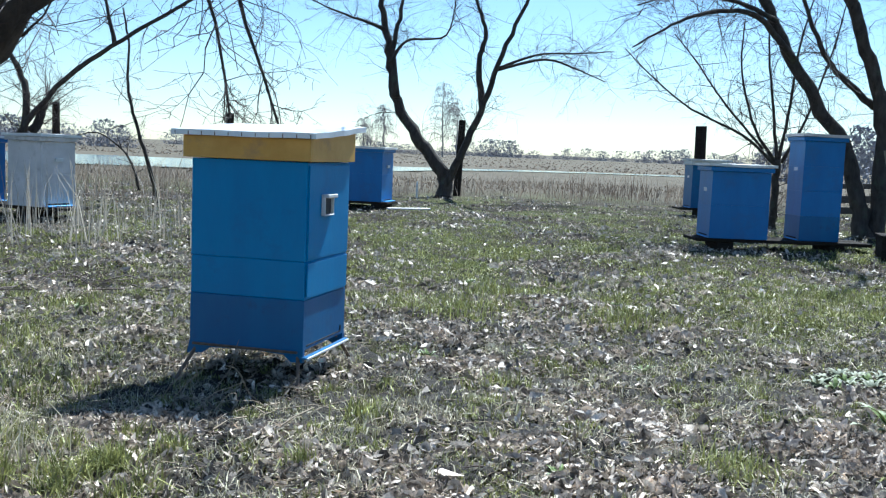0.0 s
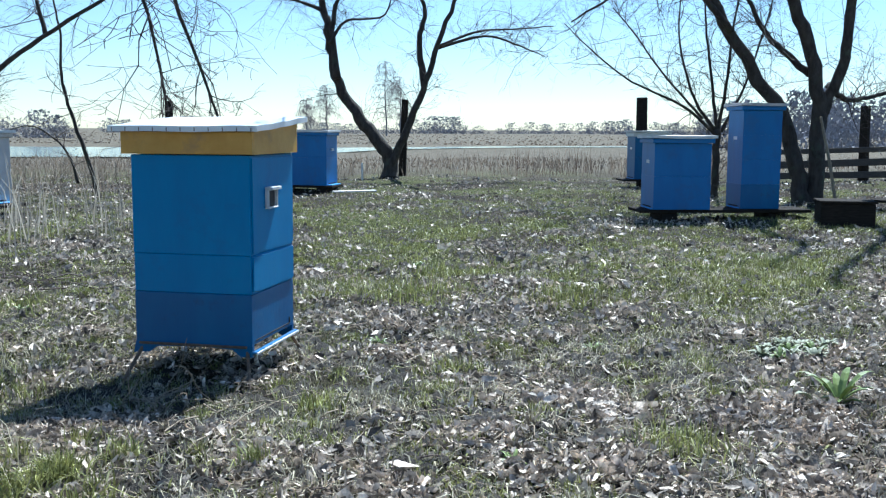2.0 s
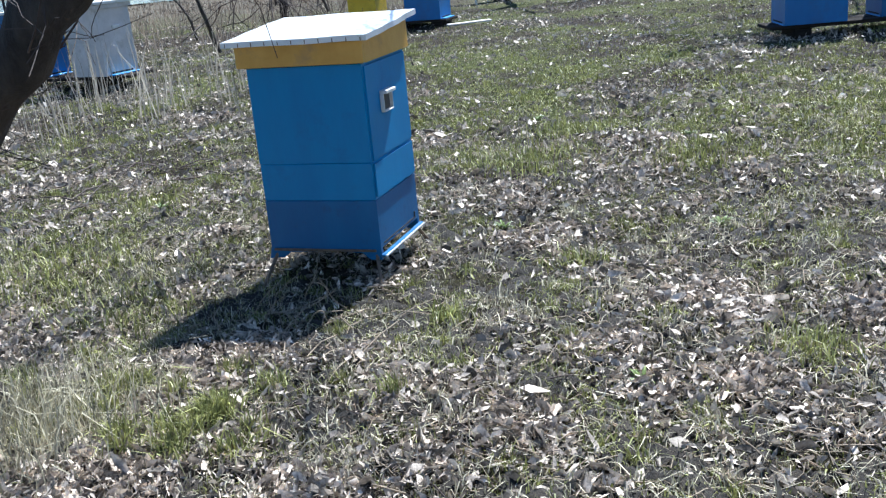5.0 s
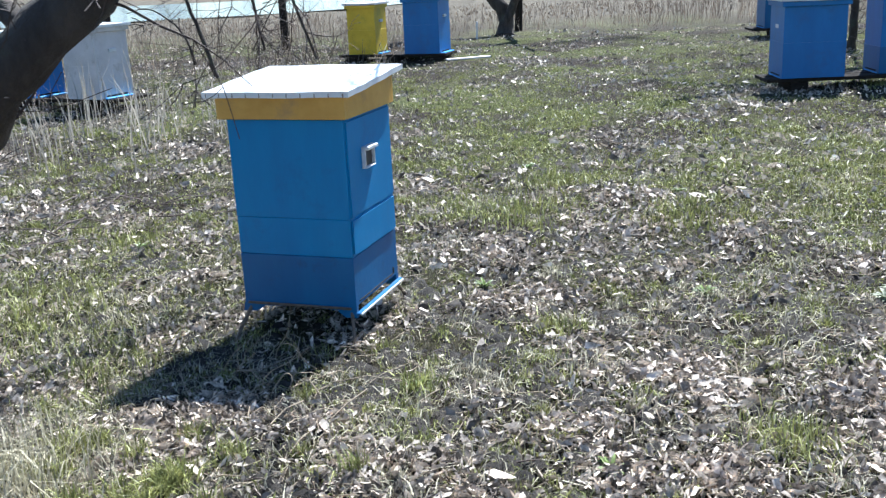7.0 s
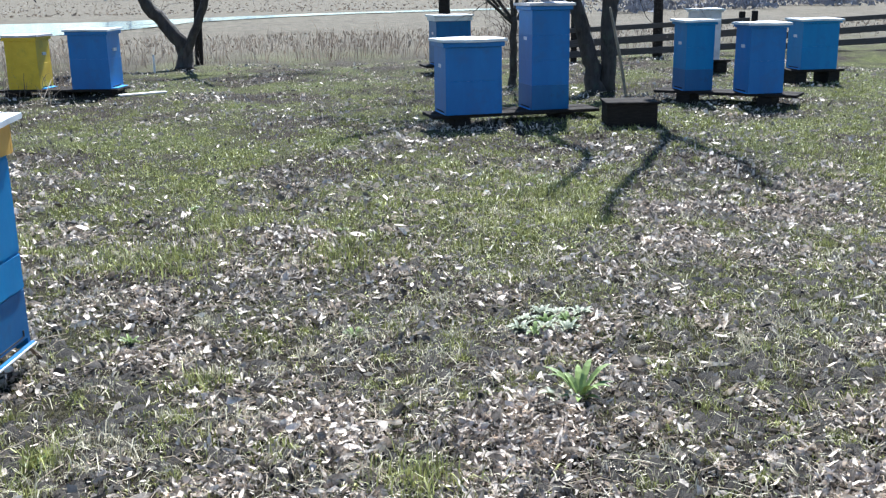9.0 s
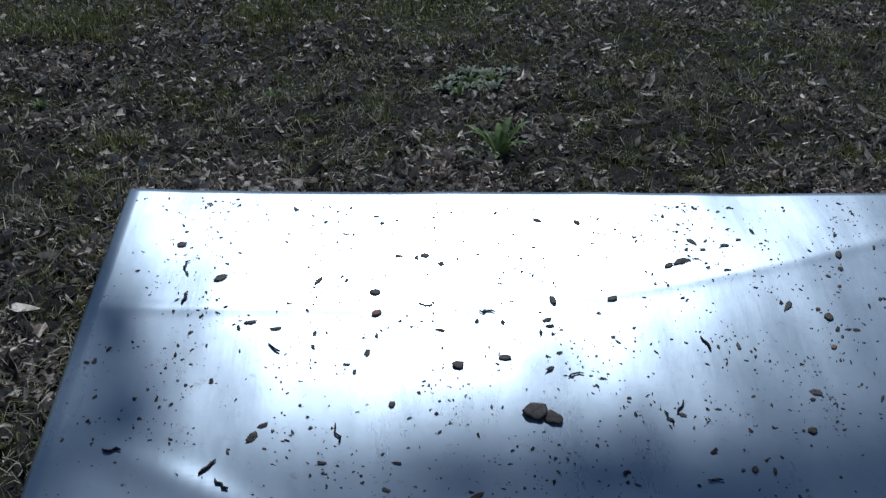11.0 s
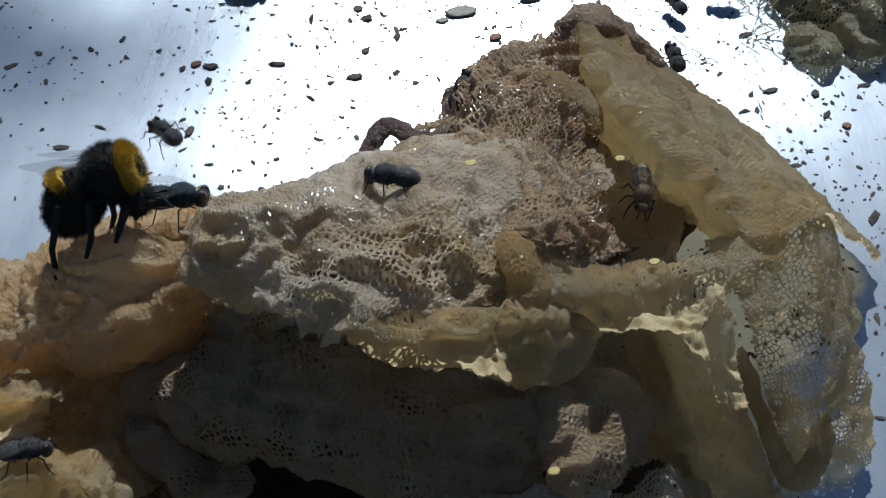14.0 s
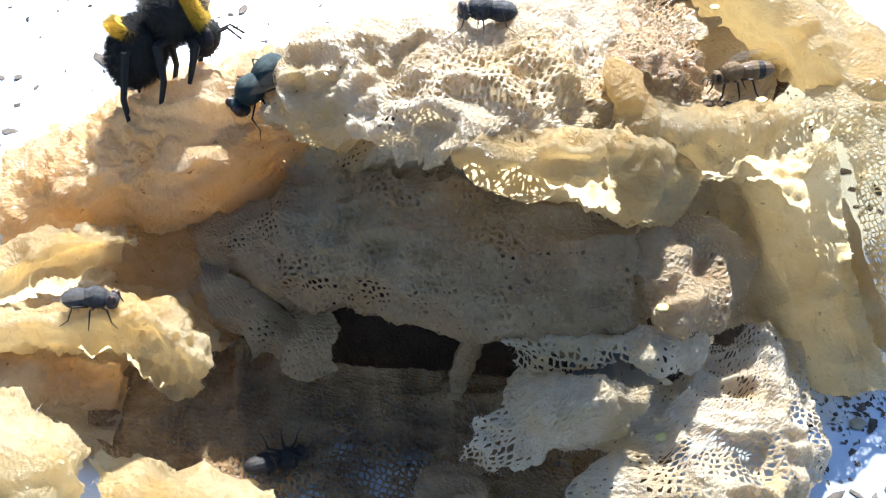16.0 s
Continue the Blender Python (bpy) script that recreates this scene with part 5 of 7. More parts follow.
section(8, 9, [(288, 11), (275, 26), (232, 45), (207, 70), (181, 73), (171, 57), (173, 46), (164, 33), (153, 20), (175, 3), (149, 3), (137, 3)])
section(23, 29, [(309, 14), (295, 34), (234, 50), (207, 72), (182, 75), (174, 66), (171, 48), (165, 33), (155, 24), (152, 20), (143, 12), (135, 8)])
section(42, 47, [(318, 16), (302, 38), (248, 46), (214, 58), (184, 64), (179, 54), (173, 40), (164, 32), (157, 26), (157, 12), (147, 9), (134, 10)])
section(62, 61, [(313, 13), (299, 32), (257, 30), (231, 40), (201, 52), (193, 46), (200, 26), (189, 16), (170, 15), (157, 22), (147, 17), (135, 10)])
section(78, 74, [(294, 14), (279, 34), (240, 44), (234, 50), (215, 46), (206, 40), (200, 28), (192, 15), (173, 12), (155, 17), (144, 12), (137, 6)])
section(95, 93, [(265, 8), (256, 18), (247, 30), (254, 34), (220, 42), (205, 35), (190, 28), (175, 22), (160, 18), (159, 3), (156, 0), (150, 0)])
section(116, 112, [(257, 4), (250, 11), (242, 18), (262, 18), (228, 27), (210, 24), (195, 20), (182, 18), (170, 14), (170, 2), (166, 0), (161, 0)])


def crom(c, steps, axis):
    """Catmull-Rom along one axis of a net of points."""
    c = np.moveaxis(np.asarray(c, float), axis, 0)
    e = np.concatenate([2 * c[:1] - c[1:2], c, 2 * c[-1:] - c[-2:-1]])
    out = []
    for i in range(1, len(e) - 2):
        for s in range(steps):
            t = s / steps
            p, q, r, w = e[i - 1], e[i], e[i + 1], e[i + 2]
            out.append(0.5 * (2 * q + (r - p) * t + (2 * p - 5 * q + 4 * r - w) * t * t + (3 * q - p - 3 * r + w) * t ** 3))
    out.append(c[-1])
    return np.moveaxis(np.array(out), 0, axis)


def grid_normals(p):
    a, b = np.gradient(p, axis=0), np.gradient(p, axis=1)
    n = np.cross(a, b)
    return n / np.maximum(np.linalg.norm(n, axis=-1, keepdims=True), 1e-9)


def rough_field(p, scale, octaves, seed):
    """Fractal noise at every point of an array, scale in millimetres."""
    flat = p.reshape(-1, 3) / scale + seed
    return np.array([noise.fractal(Vector(q), 0.9, 2.1, octaves) for q in flat]).reshape(p.shape[:-1])


def ridge_field(p, scale, seed):
    flat = p.reshape(-1, 3) / scale + seed
    return 1 - 2 * np.abs(np.array([noise.noise(Vector(q)) for q in flat]).reshape(p.shape[:-1]))


def sheet_faces(r, c):
    i = np.arange(r * c).reshape(r, c)
    return np.stack([i[:-1, :-1], i[1:, :-1], i[1:, 1:], i[:-1, 1:]], -1).reshape(-1, 4)


def sheet_coords(p):
    """Thread coordinates of a grid of points, in millimetres along its two ways."""
    du = np.r_[0, np.cumsum(np.linalg.norm(np.diff(p, axis=0), axis=-1).mean(1))]
    dv = np.r_[0, np.cumsum(np.linalg.norm(np.diff(p, axis=1), axis=-1).mean(0))]
    return np.meshgrid(du, dv, indexing="ij")


def layer(name, p, parent, mt, seed, crumple=1.0, slack=0.0, nets=(), ragged=2.0, label="", openness=None, split=None, border=None, grain=0.0):
    """One gauze sheet over a fine grid of points: crumpled, with ragged borders and windows of bare netting."""
    r4 = np.random.default_rng(int(seed * 10))
    n0 = grid_normals(p)
    if (n0 * np.array([0, -0.5, 0.85])).sum(-1).mean() < 0:
        n0 = -n0
    cu, cv = sheet_coords(p)
    edge = np.minimum(np.minimum(cu, cu[-1:] - cu), np.minimum(cv, cv[:, -1:] - cv))
    wild = np.clip(0.5 + rough_field(p, 24, 2, seed + 8), 0, 1.2)
    lump = 2.0 * rough_field(p, 17, 2, seed) + 2.8 * (ridge_field(p * np.array([1, 0.3, 0.6]), 9, seed + 5) - 0.4) * wild + 2.0 * (ridge_field(p * np.array([0.5, 1, 1]), 6, seed + 6) - 0.4) * (1.2 - wild)
    lump += 0.5 * rough_field(p, 3.2, 3, seed + 3) + grain * 1.1 * (rough_field(p, 2.2, 2, seed + 9) - 0.15) * np.clip(wild * 1.4 - 0.2, 0, 1)
    p = p + n0 * (1.35 * crumple * lump)[..., None] * np.clip(0.3 + p[..., 2:] / 9, 0.3, 1)
    p[..., 2] = np.maximum(p[..., 2], 0.4)
    nrm = grid_normals(p)
    if (nrm * n0).sum(-1).mean() < 0:
        nrm = -nrm
    rim = (edge if border is None else border) - ragged * (0.9 + 1.6 * rough_field(p, 5, 3, seed + 1))
    soft = np.zeros(p.shape[:2])
    for u, v, h, ru, rv, rh in nets:
        d = ((p[..., 0] - u) / ru) ** 2 + ((p[..., 1] - v) / rv) ** 2 + ((p[..., 2] - h) / rh) ** 2 + 0.9 * rough_field(p, 5, 3, seed + u)
        soft = np.maximum(soft, np.clip(1.4 - d, 0, 0.5))
    f = sheet_faces(*p.shape[:2])
    gone = (rim < -1.6).reshape(-1)[f].all(1)
    opened = slack + soft + (openness(p) if openness else 0)
    opened = np.broadcast_to(opened, p.shape[:2])
    pieces = [(name, ~gone, mt, label)]
    if split:
        left, pieces = ~gone, []
        for nm2, test, mt2, lab2 in split:
            mine = test(p).reshape(-1)[f].mean(1) > 0.5
            pieces.append((nm2, left & mine, mt2, lab2))
            left = left & ~mine
        pieces.append((name, left, mt, label))
    turn = 0.35 * math.sin(seed * 3)
    for nm, pick, mat_, lab in pieces:
        ob = stuff_mesh(nm, p.reshape(-1, 3) / 1000, f[pick], mat_, True)
        at = ob.data.attributes.new("open", "FLOAT", "POINT")
        at.data.foreach_set("value", np.ascontiguousarray(opened, np.float32).ravel())
        at = ob.data.attributes.new("rim", "FLOAT", "POINT")
        at.data.foreach_set("value", np.ascontiguousarray(rim, np.float32).ravel())
        at = ob.data.attributes.new("weave", "FLOAT_VECTOR", "POINT")
        at.data.foreach_set("vector", np.stack([cu + turn * cv, cv - turn * cu, 0 * cu], -1).astype(np.float32).ravel())
        ob.parent = parent
        if lab:
            ob["label"] = lab
    # loose fibres standing off the border
    rows_, cols_ = np.where((np.abs(rim) < 0.7) & ((edge if border is None else border) < 6))
    if len(rows_):
        pick = r4.choice(len(rows_), min(len(rows_), 110))
        vs, fs = [], []
        for c, (i, j) in enumerate(zip(rows_[pick], cols_[pick])):
            d = nrm[i, j] * r4.normal(0.4, 0.5) + r4.normal(0, 0.7, 3)
            d /= np.linalg.norm(d)
            q = p[i, j]
            s = np.cross(d, np.array([0.3, 0.5, 0.8]))
            s *= 0.05 / max(1e-6, np.linalg.norm(s))
            ln = r4.uniform(0.4, 1.4)
            mid = q + d * ln * 0.5 + r4.normal(0, 0.3, 3)
            end = q + d * ln + r4.normal(0, 0.6, 3)
            vs += [q - s, q + s, mid + s, mid - s, end]
            fs += [(5 * c, 5 * c + 1, 5 * c + 2), (5 * c, 5 * c + 2, 5 * c + 3), (5 * c + 3, 5 * c + 2, 5 * c + 4)]
        ob = stuff_mesh("fray", np.array(vs) / 1000, np.array(fs), THREAD)
        ob.parent = parent
        ob["kind"] = "stuff"
    return p, nrm


def build_cloth():
    cloth = empty("feed_cloth", LID.copy(), "crumpled syrup-soaked gauze bundle on the metal lid", "cloth")
    solid = []

    def sheet(name, mt, seed, crumple, slack, windows, ragged, grain, label, *net):
        """One gauze sheet hung over rows of points; windows: places of bare netting."""
        net = np.array(net, float)
        span = [np.linalg.norm(np.diff(net, axis=ax), axis=-1).mean() for ax in (0, 1)]
        p = crom(crom(net, max(3, int(span[0] / 0.7)), 0), max(3, int(span[1] / 0.7)), 1)
        solid.append(layer(name, p, cloth, mt, seed, crumple, slack, windows, ragged, label, grain=grain)[0].reshape(-1, 3))

    sheet("brown_gauze", BROWNNET, 5.1, 1.3, 0.22, ((34, 236, 54, 13, 14, 12), (48, 222, 52, 8, 12, 10), (22, 250, 44, 7, 10, 12),), 1.2, 0.6, "brown sticky gauze at the back",
           [(-4, 262, 8), (18, 296, 12), (44, 316, 18), (66, 306, 16)],
           [(13, 262, 32), (26, 272, 42), (42, 277, 50), (53, 278, 56)],
           [(11, 231, 48), (27, 241, 54), (41, 249, 56), (52, 260, 52)],
           [(14, 211, 59), (28, 218, 60), (41, 226, 56), (54, 239, 48)],
           [(23, 196, 68), (33, 200, 66), (45, 207, 57), (57, 221, 46)],
           [(31, 189, 68), (37, 191, 64), (47, 197, 55), (57, 206, 47)])
    sheet("top_sheet", CLOTH, 1.7, 1.05, -0.05, ((-8, 181, 71, 10, 7, 9), (6, 181, 74, 10, 8, 9), (22, 186, 71, 5, 9, 9)), 1.6, 0.7, "",
           [(-62, 232, 12), (-34, 240, 24), (-8, 244, 36), (18, 246, 46), (44, 246, 48), (64, 234, 46)],
           [(-46, 205, 51), (-29, 205, 63), (-11, 205, 70), (7, 204, 72), (24, 204, 68), (39, 200, 60)],
           [(-45, 197, 50), (-27, 189, 64), (-11, 186, 73), (5, 186, 75), (21, 188, 71), (35, 189, 60)],
           [(-39, 194, 46), (-23, 180, 61), (-10, 174, 71), (4, 173, 74), (18, 176, 71), (31, 183, 62)],
           [(-32, 194, 42), (-20, 180, 53), (-8, 169, 62), (1, 168, 69), (13, 170, 70), (26, 177, 64)])
    sheet("soaked_corner", HONEY, 2.9, 1.0, -1, (), 0.8, 1.7, "amber honey-soaked corner of the gauze",
           [(-134, 216, 2), (-106, 230, 8), (-84, 238, 14), (-62, 240, 24), (-40, 236, 30)],
           [(-110, 198, 20), (-94, 202, 30), (-80, 207, 39), (-65, 209, 46), (-39, 210, 46)],
           [(-108, 189, 20), (-90, 190, 32), (-74, 190, 42), (-61, 193, 46), (-36, 197, 48)],
           [(-108, 185, 15), (-91, 188, 25), (-74, 185, 32), (-60, 185, 37), (-33, 193, 42)],
           [(-108, 186, 7), (-93, 192, 14), (-77, 190, 18), (-62, 187, 22), (-33, 190, 36)])
    sheet("front_sheet", GREYGAUZE, 2.3, 0.85, 0.10, (), 1.6, 0.25, "grey-beige gauze sheet hanging over the hollow",
           [(-63, 186, 22), (-47, 186, 33), (-31, 184, 44), (-13, 180, 50), (5, 174, 52), (20, 171, 51), (35, 171, 46)],
           [(-62, 182, 23), (-45, 175, 35), (-29, 172, 43), (-13, 168, 48), (4, 165, 50), (20, 163, 49), (34, 163, 45)],
           [(-60, 180, 21), (-44, 169, 31), (-27, 164, 39), (-11, 159, 44), (4, 157, 44), (20, 156, 43), (34, 157, 40)],
           [(-54, 178, 18), (-38, 165, 22), (-24, 159, 29), (-9, 153, 35), (6, 149, 36), (22, 149, 36), (39, 151, 35)],
           [(-53, 183, 12), (-38, 172, 14), (-24, 166, 20), (-8, 159, 25), (8, 154, 26), (24, 153, 27), (41, 153, 28)])
    sheet("side_strip", GREYGAUZE, 7.7, 0.9, 0.02, ((50, 152, 37, 8, 5, 6),), 1.2, 0.2, "",
           [(28, 173, 50), (37, 175, 46), (47, 179, 40), (54, 180, 34)],
           [(31, 167, 45), (39, 167, 46), (51, 175, 40), (60, 179, 32)],
           [(33, 159, 42), (40, 158, 44), (52, 165, 39), (63, 173, 29)],
           [(37, 152, 39), (41, 150, 42), (51, 156, 37), (61, 167, 27)],
           [(40, 150, 36), (44, 148, 37), (51, 152, 33), (59, 163, 24)])
    sheet("lip_flap", FOLD, 4.3, 0.95, -0.55, ((12, 168, 72, 6, 4, 5),), 1.6, 1.2, "cream wax-caked lip of the gauze",
           [(-5, 169, 68), (4, 170, 72), (13, 171, 72), (22, 173, 70), (31, 179, 63), (45, 185, 50)],
           [(-4, 167, 66), (4, 165, 71), (13, 164, 73), (23, 166, 71), (33, 174, 62), (48, 184, 48)],
           [(-2, 171, 60), (7, 166, 61), (17, 163, 62), (26, 164, 60), (35, 170, 54), (50, 183, 42)],
           [(2, 179, 50), (10, 178, 48), (21, 175, 48), (30, 174, 46), (39, 173, 43), (49, 180, 36)])
    sheet("lower_band", CLOTH, 8.2, 0.9, 0.02, ((22, 143, 33, 12, 3, 6), (12, 148, 31, 5, 4, 6),), 1.4, 0.2, "",
           [(4, 152, 33), (15, 151, 34), (28, 151, 35), (41, 151, 35), (51, 154, 30)],
           [(6, 149, 32), (16, 146, 35), (28, 146, 36), (40, 146, 35), (51, 149, 27)],
           [(10, 147, 29), (18, 142, 32), (28, 142, 34), (39, 142, 31), (47, 147, 27)])
    sheet("front_flap", CLOTH, 9.1, 1.0, 0.02, ((6, 131, 25, 7, 5, 8),), 1.6, 0.5, "",
           [(9, 144, 32), (18, 140, 35), (27, 139, 36), (36, 139, 33)],
           [(4, 136, 31), (14, 133, 36), (24, 134, 37), (35, 136, 33)],
           [(-1, 132, 26), (9, 129, 31), (20, 130, 34), (33, 134, 30)],
           [(0, 131, 21), (5, 127, 21), (18, 129, 26), (31, 134, 26)])
    sheet("net_flap", CLOTH, 10.4, 0.9, 0.04, ((74, 148, 15, 6, 11, 9), (57, 155, 23, 6, 5, 8), (50, 128, 26, 10, 5, 8),), 1.2, 0.2, "pale open gauze flap",
           [(52, 156, 24), (59, 159, 22), (69, 166, 20), (74, 166, 13), (77, 165, 8)],
           [(45, 144, 27), (55, 147, 25), (66, 154, 22), (75, 157, 15), (81, 157, 6)],
           [(35, 134, 26), (48, 136, 27), (61, 141, 24), (72, 143, 17), (80, 145, 6)],
           [(22, 126, 22), (38, 125, 26), (54, 127, 25), (68, 130, 17), (76, 133, 6)],
           [(15, 116, 16), (34, 112, 22), (52, 114, 22), (63, 117, 15), (71, 121, 6)])
    sheet("hollow_side", FOLD, 11.3, 0.6, -0.35, ((72, 189, 50, 7, 5, 6),), 0.8, 0.4, "",
           [(53, 195, 36), (60, 193, 40), (67, 192, 44), (75, 193, 48), (79, 197, 52)],
           [(58, 193, 29), (65, 196, 30), (71, 189, 36), (76, 186, 44), (80, 188, 48)],
           [(62, 185, 20), (72, 191, 17), (76, 183, 26), (79, 175, 35), (82, 174, 38)],
           [(67, 172, 11), (75, 174, 9), (80, 168, 17), (85, 165, 22), (91, 166, 20)],
           [(76, 163, 5), (81, 157, 4), (86, 153, 6), (93, 153, 8), (98, 156, 8)])
    sheet("yellow_drape", FOLD, 12.5, 0.75, -0.45, (), 0.8, 0.35, "pale yellow wax-soaked drape",
           [(50, 289, 44), (54, 265, 38), (65, 245, 37), (75, 226, 39), (84, 210, 43)],
           [(50, 278, 54), (53, 255, 55), (62, 232, 56), (72, 217, 55), (82, 205, 53)],
           [(52, 276, 59), (60, 249, 62), (71, 228, 61), (82, 213, 58), (91, 204, 55)],
           [(58, 283, 53), (73, 265, 50), (89, 249, 47), (102, 230, 46), (109, 216, 47)],
           [(65, 301, 38), (87, 292, 26), (106, 272, 22), (118, 243, 26), (128, 227, 24)],
           [(73, 326, 16), (97, 313, 4), (116, 286, 3), (134, 257, 4), (143, 238, 3)])
    sheet("ridge_band", FOLD, 21.7, 0.9, -0.2, ((76, 194, 54, 9, 7, 9), (66, 192, 50, 7, 5, 9)), 1.2, 1.0, "",
           [(28, 191, 69), (39, 192, 60), (55, 195, 57), (67, 196, 57), (78, 198, 57)],
           [(28, 181, 68), (39, 184, 59), (53, 187, 57), (65, 189, 57), (79, 195, 55)],
           [(30, 180, 62), (44, 184, 51), (56, 187, 47), (68, 189, 47), (79, 192, 48)],
           [(34, 182, 54), (47, 186, 44), (58, 190, 40), (70, 189, 41), (80, 190, 44)])
    sheet("side_veil", FOLD, 13.2, 0.6, 0.22, ((97, 186, 36, 9, 9, 14), (96, 196, 46, 5, 6, 9),), 0.8, 0.2, "",
           [(75, 208, 49), (85, 210, 54), (103, 226, 47), (120, 236, 30)],
           [(77, 196, 51), (88, 200, 53), (103, 211, 49), (118, 221, 32)],
           [(83, 189, 45), (90, 190, 46), (104, 197, 40), (122, 207, 22)],
           [(87, 183, 35), (94, 183, 34), (105, 187, 30), (123, 195, 15)],
           [(92, 175, 24), (98, 175, 20), (104, 176, 22), (124, 183, 8)],
           [(99, 170, 9), (102, 168, 9), (108, 171, 9), (122, 173, 4)])
    sheet("upper_left_fold", FOLD, 14.6, 0.8, -0.5, (), 1.0, 1.7, "",
           [(-109, 172, 24), (-99, 175, 29), (-86, 178, 32), (-74, 180, 28)],
           [(-105, 164, 28), (-96, 165, 33), (-84, 168, 37), (-71, 174, 31)],
           [(-108, 165, 20), (-99, 165, 24), (-88, 168, 24), (-77, 174, 20)],
           [(-113, 169, 10), (-104, 171, 12), (-93, 174, 12), (-80, 179, 10)])
    sheet("yellow_fold", FOLD, 15.3, 0.75, -0.5, (), 1.0, 1.7, "",
           [(-106, 161, 24), (-90, 160, 28), (-76, 162, 30), (-65, 165, 25), (-59, 164, 16)],
           [(-102, 154, 28), (-86, 152, 33), (-73, 152, 35), (-63, 153, 30), (-55, 152, 15)],
           [(-103, 151, 22), (-86, 150, 26), (-75, 151, 27), (-65, 151, 20), (-56, 152, 10)],
           [(-107, 153, 12), (-89, 155, 14), (-79, 156, 14), (-67, 152, 8), (-60, 153, 4)])
    sheet("brown_fold", HONEY, 16.1, 0.9, -0.8, (), 1, 0.6, "",
           [(-109, 156, 10), (-96, 156, 13), (-85, 154, 14), (-77, 156, 9)],
           [(-106, 149, 13), (-92, 149, 15), (-83, 149, 15), (-75, 152, 8)],
           [(-107, 145, 7), (-93, 147, 7), (-82, 146, 7), (-76, 149, 4)])
    sheet("low_fold", FOLD, 17.9, 0.9, -0.5, (), 1.2, 1.5, "",
           [(-102, 142, 24), (-89, 139, 26), (-79, 134, 25), (-76, 131, 18)],
           [(-97, 131, 31), (-84, 127, 33), (-77, 124, 31), (-72, 122, 21)],
           [(-94, 121, 29), (-84, 118, 31), (-76, 116, 28), (-72, 116, 18)],
           [(-96, 115, 18), (-86, 111, 20), (-78, 109, 18), (-75, 110, 12)])
    sheet("floor_fold", FOLD, 18.4, 0.85, -0.5, (), 1.4, 1.5, "",
           [(-79, 135, 9), (-68, 134, 9), (-55, 133, 6), (-40, 131, 3)],
           [(-74, 127, 16), (-63, 127, 14), (-51, 126, 11), (-37, 127, 6)],
           [(-71, 119, 16), (-59, 118, 15), (-48, 119, 12), (-34, 119, 8)],
           [(-70, 112, 9), (-57, 112, 8), (-45, 113, 7), (-31, 113, 5)])
    sheet("hanging_flap", GREYGAUZE, 19.2, 0.9, 0, (), 1.4, 0.4, "",
           [(-62, 180, 23), (-52, 174, 23), (-41, 168, 22), (-27, 160, 26)],
           [(-59, 170, 20), (-48, 165, 20), (-36, 159, 22), (-26, 157, 23)],
           [(-55, 164, 15), (-44, 159, 16), (-35, 153, 18), (-27, 154, 18)],
           [(-52, 163, 10), (-43, 157, 11), (-35, 152, 13), (-29, 154, 13)])
    sheet("floor_sheet", FLOORBROWN, 20.6, 0.9, -0.1, ((-20, 132, 2, 22, 10, 9), (-50, 134, 2, 8, 5, 6),), 1, 0.3, "stained gauze floor of the hollow, shade put into its colour",
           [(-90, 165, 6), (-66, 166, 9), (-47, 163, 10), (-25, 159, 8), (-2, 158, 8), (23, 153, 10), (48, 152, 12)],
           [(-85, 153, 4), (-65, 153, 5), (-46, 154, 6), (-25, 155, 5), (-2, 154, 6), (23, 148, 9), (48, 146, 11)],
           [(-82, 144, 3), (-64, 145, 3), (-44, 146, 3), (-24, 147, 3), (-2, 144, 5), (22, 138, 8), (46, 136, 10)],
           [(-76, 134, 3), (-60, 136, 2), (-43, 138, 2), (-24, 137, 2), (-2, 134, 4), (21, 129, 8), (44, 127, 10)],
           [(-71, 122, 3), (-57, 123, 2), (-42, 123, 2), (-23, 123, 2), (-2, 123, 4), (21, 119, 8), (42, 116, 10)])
    sheet("wax_bed", HONEY, 24.3, 0.7, -0.7, (), 0.8, 1.2, "amber wax-soaked gauze under the folds",
           [(-124, 190, 9), (-103, 190, 10), (-84, 194, 12), (-66, 193, 12), (-53, 188, 9)],
           [(-118, 172, 9), (-97, 171, 9), (-81, 176, 9), (-63, 169, 8), (-50, 164, 6)],
           [(-114, 156, 7), (-95, 155, 8), (-84, 155, 7), (-77, 158, 5), (-73, 161, 4)],
           [(-111, 145, 5), (-93, 146, 4), (-83, 147, 4), (-77, 149, 4), (-74, 151, 4)],
           [(-107, 132, 3), (-91, 134, 3), (-83, 136, 3), (-78, 137, 3), (-75, 138, 3)])
    sheet("under_fold", HONEY, 28.6, 0.8, -0.7, (), 1.0, 1.5, "",
           [(-108, 155, 17), (-91, 154, 19), (-80, 153, 18), (-73, 154, 12)],
           [(-105, 147, 18), (-89, 146, 19), (-79, 145, 17), (-74, 149, 10)],
           [(-107, 145, 9), (-92, 145, 9), (-82, 147, 8), (-77, 149, 5)])
    sheet("middle_fold", FOLD, 25.1, 0.85, -0.4, ((-66, 160, 14, 6, 4, 6),), 1.4, 1.2, "",
           [(-82, 175, 15), (-70, 173, 18), (-62, 170, 16), (-58, 167, 10)],
           [(-77, 165, 20), (-67, 163, 22), (-60, 161, 19), (-55, 162, 10)],
           [(-75, 163, 13), (-66, 162, 14), (-60, 162, 11), (-56, 162, 7)])
